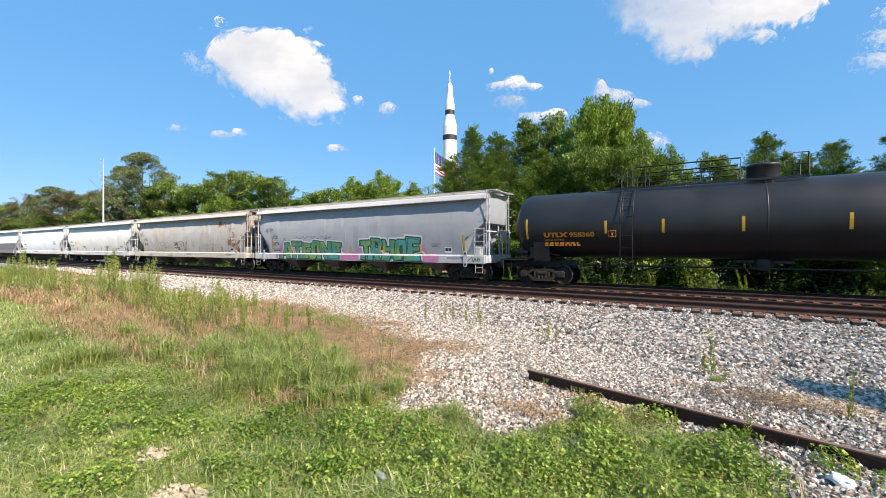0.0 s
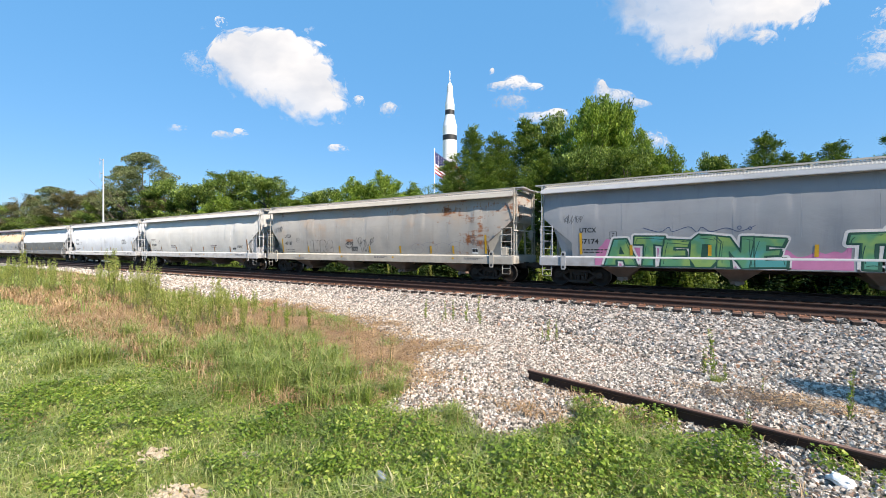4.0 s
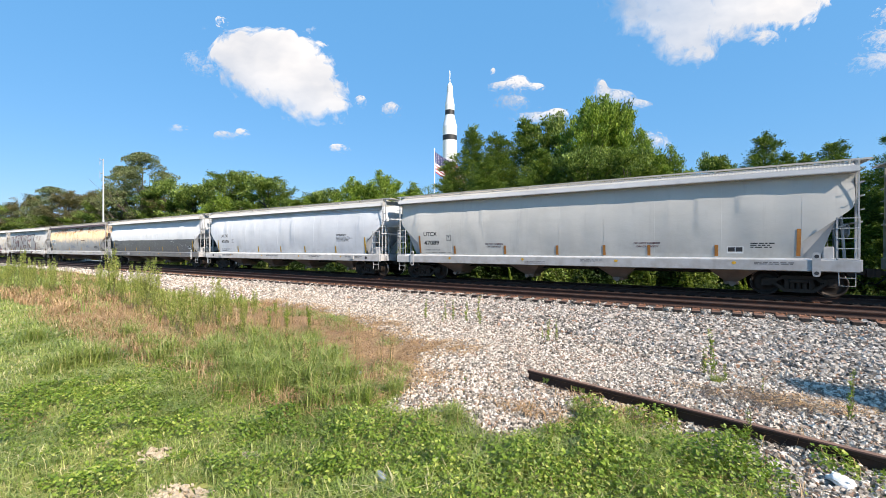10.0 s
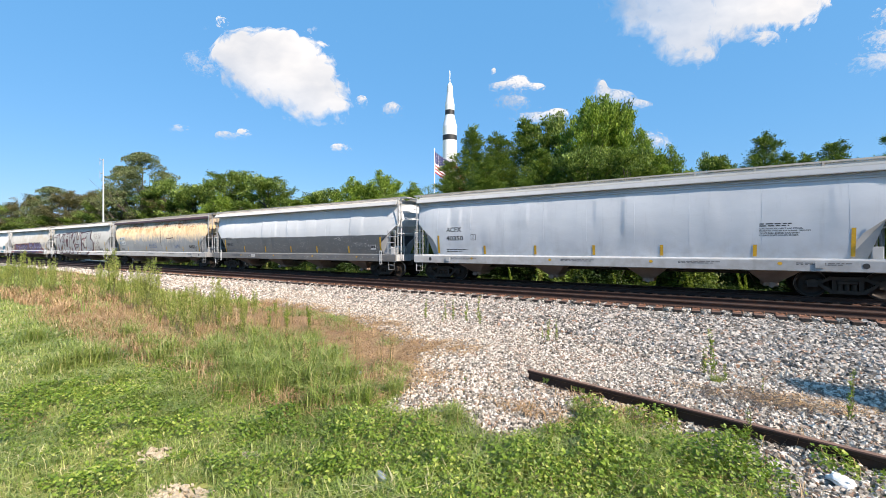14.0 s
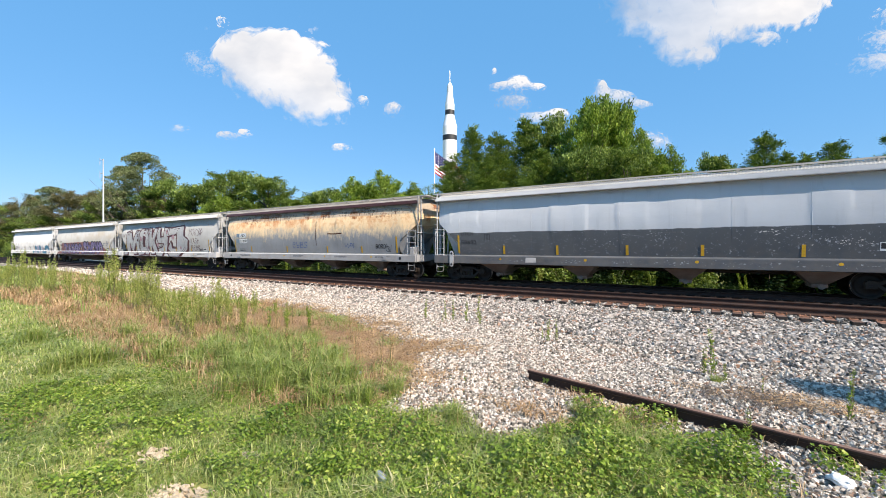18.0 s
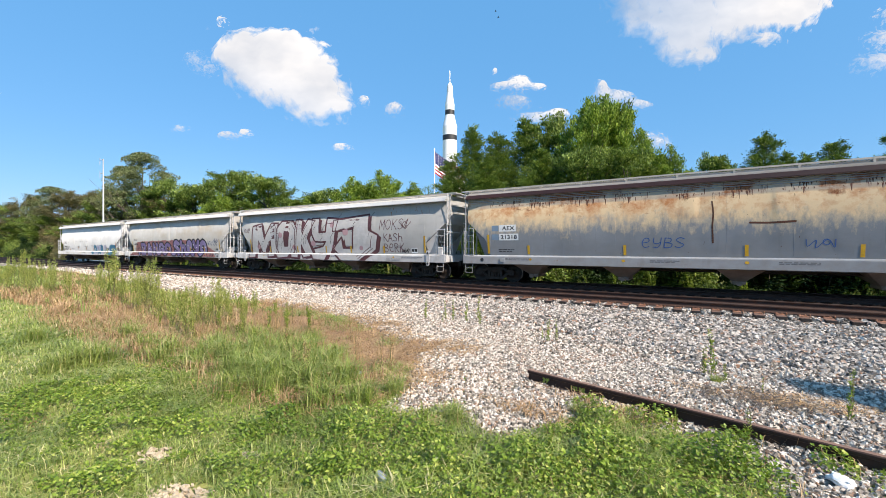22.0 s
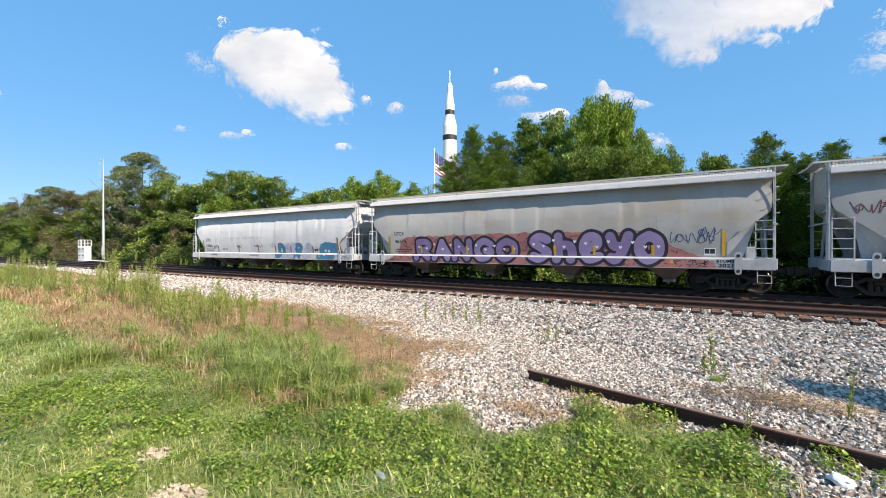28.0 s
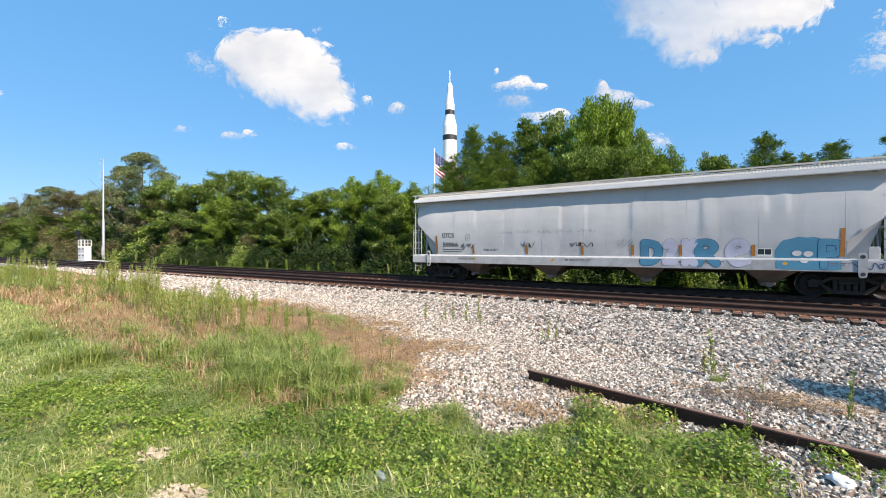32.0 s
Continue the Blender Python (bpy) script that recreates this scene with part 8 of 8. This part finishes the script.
TUFT_AT = (
    (-8.51, 2.37, 1.2),
    (-8.30, 2.08, 1.0),
    (-8.49, 2.69, 1.1),
    (-6.75, 3.31, 1.0),
    (-5.93, 2.77, 0.8),
    (-5.18, 3.00, 0.9),
    (-5.50, 3.93, 1.1),
    (-4.88, 4.16, 1.2),
    (-7.49, 4.84, 1.1),
    (-10.15, 3.75, 1.0),
    (-11.49, 2.58, 1.0),
    (-4.65, 3.58, 1.0),
    (-3.53, 3.70, 0.9),
    (-3.87, 3.38, 1.0),
    (-4.14, 3.91, 1.1),
    (-4.78, 3.25, 0.9),
    (-7.73, 3.25, 0.8),
    (-6.30, 3.78, 1.0),
    (-6.92, 2.42, 0.7),
    (-3.37, 4.15, 0.7),
    (-7.70, 4.18, 1.0),
    (-5.95, 4.82, 1.1),
    (-6.53, 4.02, 1.3),
    (-5.94, 3.93, 1.2),
    (-5.97, 4.37, 1.3),
    (-5.24, 4.03, 1.2),
    (-4.85, 4.35, 1.2),
    (-4.21, 4.08, 1.1),
    (-4.46, 3.66, 1.2),
    (-5.07, 3.53, 1.3),
    (-5.46, 3.49, 1.2),
    (-6.77, 3.86, 1.3),
    (-7.02, 3.62, 1.2),
    (-6.66, 4.94, 1.1),
    (-6.47, 5.38, 1.0),
    (-5.25, 4.83, 1.0),
    (-5.84, 3.46, 1.2),
    (-5.73, 4.53, 1.3),
    (-6.71, 4.56, 1.2),
    (-7.97, 3.53, 1.1),
    (-8.76, 3.50, 1.1),
    (0.15, 6.85, 0.35),
    (-1.2, 4.75, 0.4),
    (-2.3, 3.9, 0.6),
)
W_PLUME = [weed("tall green weed with a feathery pale plume", 71 + k, 1.0, 70, WEED_SEED, plume=170) for k in range(2)]
W_DEAD = [weed("dead brown weed stalks in the straw", 97 + k, 0.8, 34, GRASS_DRY, "dead_weed", plume=26) for k in range(2)]
W_THIN = [weed("thin dry weed standing in the ballast", 81 + k, 0.7, 44, WEED_LEAF, "thin_weed") for k in range(2)]
W_BUSH = [weed("leafy green weed at the edge of the grass", 91 + k, 0.8, 190, WEED_LEAF, "leafy_weed", spread=0.5) for k in range(2)]


def put(src, x, y, h, turn):
    return place(src, pose(x, y, max(ground_z(x, y), bed_z(x, y) if gravel(x, y) > 0 else -9), 0, 0, turn), (h, h, h))


rd = random.Random(17)
for k, (x, y, h) in enumerate(((-19.5, 6.7, 1.25), (-14.9, 6.0, 1.0), (-15.4, 6.3, 0.85), (-10.5, 5.85, 0.95), (-10.7, 5.5, 0.7), (-16.5, 6.9, 0.7), (-13.0, 6.2, 0.7), (-21.5, 7.2, 0.9), (-24, 7.6, 1.0), (-26, 8.4, 1.1), (-31, 7.0, 0.8), (-34, 7.2, 0.9), (-37, 7.4, 0.8), (-36, 7.0, 0.9), (-29, 6.6, 0.8), (-11.6, 5.2, 0.6), (-12.3, 5.7, 0.6), (-18, 6.2, 0.7), (-23.2, 5.0, 1.1), (-24.0, 5.3, 1.2), (-24.9, 4.8, 1.0), (-22.4, 5.6, 0.9), (-25.8, 5.5, 1.1), (-21.6, 5.2, 0.8), (-24.4, 6.1, 1.0), (-26.9, 5.0, 1.1), (-14.3, 5.6, 0.9), (-13.7, 5.2, 0.75), (-16.0, 5.7, 0.8), (-11.2, 6.3, 0.8), (-9.7, 5.6, 0.6))):
    put(W_PLUME[k % 2], x, y, h, rd.uniform(0, 360))
for k, (x, y, h) in enumerate(PLUMES):
    put(W_PLUME[k % 2], x, y, 1.3 * h, rd.uniform(0, 360))
for k in range(34):
    x = -7.5 - 16 * rd.random() ** 1.3
    y = float(np.interp(x, RIM_X, RIM_Y)) - rd.uniform(0.9, 3.0)
    put(W_PLUME[k % 2] if rd.random() < 0.7 else W_BUSH[k % 2], x, y, rd.uniform(0.4, 0.85), rd.uniform(0, 360))
for k, (x, y, h) in enumerate(((-6.3, 9.03, 0.85), (-5.4, 8.92, 0.75), (-5.1, 9.11, 0.85), (-4.82, 9.29, 0.9), (-2.6, 7.95, 0.75), (0.11, 7.03, 0.95), (0.35, 4.77, 0.6), (-8.16, 5.69, 0.8), (-5.6, 8.8, 0.4), (-2.75, 8.05, 0.35), (0.25, 6.95, 0.45), (-7.6, 5.2, 0.7), (-5.9, 4.7, 0.5), (0.62, 6.6, 0.3), (-0.25, 5.05, 0.3), (-5.75, 9.2, 0.7), (-4.6, 8.9, 0.6), (1.28, 5.95, 0.75), (0.0, 7.15, 0.7), (-2.5, 8.1, 0.6))):
    put(W_THIN[k % 2], x, y, h, rd.uniform(0, 360))
for k, (x, y, h) in enumerate(((-2.45, 3.45, 0.42), (-9.3, 5.2, 0.6), (-7.2, 4.7, 0.5), (-5.3, 4.3, 0.5), (-12.5, 5.3, 0.6), (-3.3, 3.6, 0.35), (-1.2, 3.7, 0.35), (-0.4, 4.1, 0.35), (-8.2, 5.0, 0.55), (-10.8, 4.6, 0.5), (-6.3, 4.4, 0.45), (-4.4, 3.9, 0.4))):
    put(W_BUSH[k % 2], x, y, h, rd.uniform(0, 360))


for k in range(46):
    x = -3.6 - 12 * rd.random()
    y = float(np.interp(x, RIM_X, RIM_Y)) - rd.uniform(0.2, 2.6)
    if y > 2.8:
        put(W_DEAD[k % 2], x, y, rd.uniform(0.25, 0.75), rd.uniform(0, 360))


def grass_tuft(seed):
    """A clump of coarse arching grass."""
    rs2 = np.random.RandomState(seed)
    n = 230
    xy2 = rs2.normal(size=(n, 2)) * 0.09
    v2, f2 = blades(xy2, np.zeros(n), rs2.uniform(0.14, 0.46, n), rs2.uniform(0.006, 0.012, n), rs2.uniform(0.25, 1.25, n), rs2)
    return solo("grass_tuft", np_mesh("grass_tuft", v2, f2, GRASS_TUFT), None, "clump of coarse long green grass", "grass tuft", "grass tufts")


TUFTS = [grass_tuft(k) for k in (101, 102, 103)]
for k, (x, y, h) in enumerate(TUFT_AT):
    put(TUFTS[k % 3], x, y, h, 70 * k)
# rank growth behind the far track
for k in range(44):
    x = 10 - 2.0 * k + rd.uniform(-0.6, 0.6)
    put((W_PLUME + W_BUSH * 3)[rd.randrange(8)], x, rd.uniform(23.6, 24.9), rd.uniform(0.9, 1.7), rd.uniform(0, 360))
v, f = sow(46000, (-110, 14, 22.5, 25.8), 51, lambda x, y: max(0.25, 0.7 + lump(x, y, 0.7, 71.0)), lambda x, y: 0.22 + 0.5 * tuft(x, y), 0.022, 0.8)
tagged(new("trackside_grass", np_mesh("trackside_grass", v, f, GRASS_RANK)), "rank green grass behind the far track", "grass", kind="stuff")


# ---- clouds ----
def cloud_mat(name="cloud", f=1.0):
    """Cumulus: a billowed, sunlit side with a firm edge, a thin frayed side in its own shade."""
    t = NT(name)
    v = t.n.new("ShaderNodeAttribute")
    v.attribute_name = "dens"
    d = v.outputs["Fac"]
    sh = t.n.new("ShaderNodeAttribute")
    sh.attribute_name = "shade"
    lit = sh.outputs["Fac"]
    n1, n2, n3 = t.noise(0.011 * f, 8, 0.60, dist=0.6), t.noise(0.0042 * f, 4, 0.55), t.noise(0.04 * f, 6, 0.62)
    puff = t.n.new("ShaderNodeTexVoronoi")
    t.l.new(t.co, puff.inputs["Vector"])
    puff.inputs["Scale"].default_value = 0.02 * f
    k = t.math("ADD", d, t.math("MULTIPLY", t.math("SUBTRACT", n1, 0.5), 1.6))
    k = t.math("ADD", k, t.math("MULTIPLY", t.math("SUBTRACT", n2, 0.5), 0.55))
    k = t.math("ADD", k, t.math("MULTIPLY", t.math("SUBTRACT", n3, 0.5), 0.45))
    k = t.math("ADD", k, t.math("MULTIPLY", t.math("SUBTRACT", 0.42, puff.outputs["Distance"]), 0.4 if f == 1.0 else 0.15))
    soft = t.ramp(lit, 0.1, 0.85, 1.1, 0.28)
    alpha = t.math("MULTIPLY", t.ramp(k, 0.10, t.math("ADD", soft, 0.10)), t.math("MULTIPLY", t.ramp(d, -0.5, 0.0), t.ramp(lit, 0.1, 0.6, 0.60, 1.0)))
    tone = t.math("ADD", lit, t.math("MULTIPLY", t.math("SUBTRACT", t.noise(0.0035, 4, 0.5, stretch=(0.6, 1, 1.5)), 0.5), 1.5))
    col = t.mix(t.ramp(tone, 0.0, 0.85), (0.46, 0.56, 0.70), (0.91, 0.96, 1.0))
    em = t.n.new("ShaderNodeEmission")
    t.l.new(col, em.inputs["Color"])
    em.inputs["Strength"].default_value = 0.67
    tr = t.n.new("ShaderNodeBsdfTransparent")
    mx = t.n.new("ShaderNodeMixShader")
    t.l.new(alpha, mx.inputs[0])
    t.l.new(tr.outputs[0], mx.inputs[1])
    t.l.new(em.outputs[0], mx.inputs[2])
    t.l.new(mx.outputs[0], t.out.inputs["Surface"])
    return t.m


CLOUD, CLOUD_PUFF = cloud_mat(), cloud_mat("cloud_puff", 3.6)
CLOUD_YAW = radians(32.449)
SKY_D = 2400.0
CLOUDS = []


def cloud_pose(dx, dz):
    return Matrix.Translation((0, 0, CAMZ)) @ Matrix.Rotation(CLOUD_YAW, 4, "Z") @ Matrix.Translation((dx, SKY_D, dz))


def cloud(label, puffs, drift, weak=1.0, rim=None, sunny=(0.35, 0.65)):
    """A cloud far off. Puffs: (across, up, radius across, radius up) in hundredths of its distance."""
    u = SKY_D / 100
    flat = [(u * a, u * b, u * ra, u * rb) for a, b, ra, rb in puffs]
    x0, x1 = min(p[0] - 1.5 * p[2] for p in flat), max(p[0] + 1.5 * p[2] for p in flat)
    z0, z1 = min(p[1] - 1.5 * p[3] for p in flat), max(p[1] + 1.5 * p[3] for p in flat)
    step = max(4.0, (x1 - x0) / 110)
    nx, nz = int((x1 - x0) / step) + 2, int((z1 - z0) / step) + 2
    gx, gz = np.meshgrid(x0 + step * np.arange(nx), z0 + step * np.arange(nz))
    den = np.zeros_like(gx)
    for a, b, ra, rb in flat:
        q = ((gx - a) / ra) ** 2 + ((gz - b) / rb) ** 2
        den += np.exp(-1.6 * np.maximum(q, 0.0)) * 1.5
    den = 0.8 * den - 0.32
    if rim:
        # a body with a billowed outline instead of puffs
        edge = tuple((u * a, u * b) for a, b in rim)
        near = np.array([inside(edge, float(a), float(b)) for a, b in zip(gx.reshape(-1), gz.reshape(-1))]).reshape(gx.shape)
        den = np.maximum(0.16 + near / (5.0 * u), 0.9 * den)
    den = np.where(den > 0, den * weak, den)
    den = np.clip(den, -0.6, 1.15)
    zc = sunny[0] * (gx - x0) / (x1 - x0) + sunny[1] * (gz - z0) / (z1 - z0)
    bulge = np.clip(den, 0, 1) ** 0.5 * 90
    v = np.stack([gx, -bulge + 12 * np.sin(gx * 0.05) * np.clip(den, 0, 1), gz], -1).reshape(-1, 3)
    idx = np.arange(nx * nz).reshape(nz, nx)
    f = np.stack([idx[:-1, :-1], idx[:-1, 1:], idx[1:, 1:], idx[1:, :-1]], -1).reshape(-1, 4)
    keep = den.reshape(-1)[f].max(1) > -0.5
    me = np_mesh("cloud", v, f[keep], CLOUD if rim else CLOUD_PUFF, True)
    for nm, arr in (("dens", den), ("shade", np.clip(0.1 + 0.95 * zc, 0, 1))):
        at = me.attributes.new(nm, "FLOAT", "POINT")
        at.data.foreach_set("value", arr.reshape(-1).astype(np.float32))
    ob = solo("cloud", me, None, label, "cloud", "clouds")
    ob.matrix_basis = cloud_pose(0, 0)
    CLOUDS.append((ob, drift))
    return ob


cloud("large bright white cumulus cloud", ((-47.3, 47.3, 9.1, 5.9), (-39.1, 48.0, 7.8, 5.5), (-32.9, 42.8, 8.1, 7.6), (-43.2, 41.1, 10.5, 6.3), (-29.0, 36.7, 5.5, 6.8), (-32.9, 33.3, 6.3, 3.9), (-25.3, 34.0, 2.9, 1.8), (-53.5, 45.9, 3.9, 2.9),), (52.8, -3.3), weak=1.00, rim=((-57.4, 47.9), (-53.2, 52.1), (-46.8, 53.1), (-40.3, 52.8), (-35.1, 49.8), (-29.8, 45.8), (-26.3, 39.9), (-28.6, 38.1), (-25.4, 35.2), (-25.4, 30.5), (-32.2, 29.7), (-37.4, 31.1), (-48.0, 35.8), (-53.8, 39.9), (-56.1, 44.6)))
cloud("small white cloud puff", ((-20.4, 35.4, 2.1, 1.6),), (52.8, 0.0), weak=0.82)
cloud("small white cloud puff", ((-13.2, 33.4, 2.9, 2.2),), (52.8, 0.0), weak=0.82)
cloud("thin flat cloud puff", ((-25.9, 23.9, 3.0, 1.4),), (52.8, 9.9), weak=0.82)
cloud("thin flat cloud puff", ((-53.5, 27.2, 3.3, 1.3), (-49.0, 27.9, 1.7, 1.0),), (59.4, -6.6), weak=0.82)
cloud("faint wisp of cloud", ((-64.1, 29.0, 3.4, 1.2),), (33.0, -6.6), weak=0.36)
cloud("faint wisp of cloud", ((-53.9, 54.6, 1.6, 1.8), (-60.4, 45.5, 3.7, 2.9), (-56.7, 43.2, 3.9, 2.1),), (19.8, 0.0), weak=0.36)
cloud("broken white cloud in several puffs", ((16.2, 35.1, 5.2, 2.2), (13.2, 38.8, 3.9, 1.3), (17.6, 39.8, 3.4, 2.4), (11.6, 42.4, 0.8, 1.0), (22.1, 38.7, 2.6, 1.0),), (29.7, 0.0), weak=0.78)
cloud("white cloud behind the treetops", ((40.7, 36.3, 6.8, 2.6), (37.7, 38.7, 1.7, 2.6), (46.9, 34.5, 4.2, 1.2),), (9.9, -6.6), weak=0.82)
cloud("white cloud behind the treetops", ((22.1, 31.2, 6.5, 2.1), (27.6, 32.2, 2.9, 1.8),), (13.2, 0.0), weak=0.74)
cloud("hazy cloud behind the treetops", ((49.6, 25.7, 6.5, 3.1),), (13.2, -6.6), weak=0.57)
cloud("broad bright cloud overhead", ((54.5, 59.7, 15.7, 6.8), (71.0, 62.5, 20.9, 7.8), (59.3, 51.0, 8.6, 5.0), (61.1, 46.1, 5.0, 2.6), (82.7, 57.0, 9.1, 4.4), (75.1, 50.5, 7.8, 2.4),), (29.7, -23.1), weak=1.00, rim=((36.9, 60.7), (39.6, 55.2), (41.0, 51.7), (46.5, 49.7), (51.3, 46.2), (55.4, 43.9), (60.2, 43.5), (65.7, 45.8), (63.7, 48.6), (68.5, 49.7), (74.7, 50.8), (84.3, 53.1), (91.9, 58.6), (94.3, 65.9), (71.0, 72.8), (42.1, 68.6)), sunny=(1.0, -0.25))
cloud("bright white cloud edge overhead", ((104.7, 50.5, 4.2, 2.6), (102.6, 44.7, 6.3, 2.6), (108.8, 56.5, 5.2, 3.4), (112.2, 45.3, 7.8, 3.9),), (13.2, -9.9), weak=0.78)
cloud("small white cloud puff", ((-111.7, 37.0, 3.4, 1.8),), (72.6, -6.6), weak=0.78)


def bird():
    b = thing("bird", "small dark bird flying across the sky", "bird", "birds in flight")
    part("body", MB().lathe([(0.01, -0.22), (0.05, -0.12), (0.07, 0.0), (0.04, 0.13), (0.01, 0.2)], 8, "x"), LETTER, b)
    part("tail", MB().prism([(0.15, -0.03), (0.34, -0.07), (0.34, 0.07), (0.15, 0.03)], -0.01, 0.01, "z"), LETTER, b)
    for s in (-1, 1):
        part("wing", MB().prism([(-0.1, 0), (0.1, 0), (0.12, s * 0.3), (0.02, s * 0.55), (-0.05, s * 0.3)], 0.0, 0.015, "z"), LETTER, b).rotation_euler = (s * 0.35, 0, 0)
    for ch in b.children:
        ch.data.transform(Matrix.Scale(0.6, 4))
    return b


BIRDS = [bird(), bird()]


# ---- what moves ----
def run(t):
    """Metres that the train has gone after t seconds."""
    u = t / 32.0
    return 175.507 * u - 14.287 * u ** 2 + 15.831 * u ** 3 - 0.706 * u ** 4


def motions():
    for car, s0 in CARS:
        walk(car, [(t, pose(s0 + run(t), TRACK_Y, RZ)) for t in range(0, 33)])
    for w in WHEELS:
        at = w.location.copy()
        walk(w, [(k / 10, Matrix.Translation(at) @ Matrix.Rotation(run(k / 10) / 0.4572, 4, "Y")) for k in range(0, 321)])
    walk(flag, [(k / 2, pose(fx + 0.1, fy, 23.0, 0, 3 * math.sin(0.9 * k), 38 + 9 * math.sin(0.7 * k) + 4 * math.sin(1.9 * k))) for k in range(0, 65)])
    for b, (x, y, z), (vx, vy, vz) in zip(BIRDS, ((-31.3, 51.2, 35.7), (-30.7, 51.6, 34.6)), ((13.9, 8.9, 1.8), (13.2, 8.4, 2.2))):
        walk(b, [(t, pose(x - vx * (t - 22.4), y - vy * (t - 22.4), z - vz * (t - 22.4), 0, 0, 32.4)) for t in (0, 8, 16, 20, 24, 28, 32)])
    for ob, (dx, dz) in CLOUDS:
        walk(ob, [(t, cloud_pose(dx * t / 32, dz * t / 32)) for t in (0, 16, 32)])


motions()
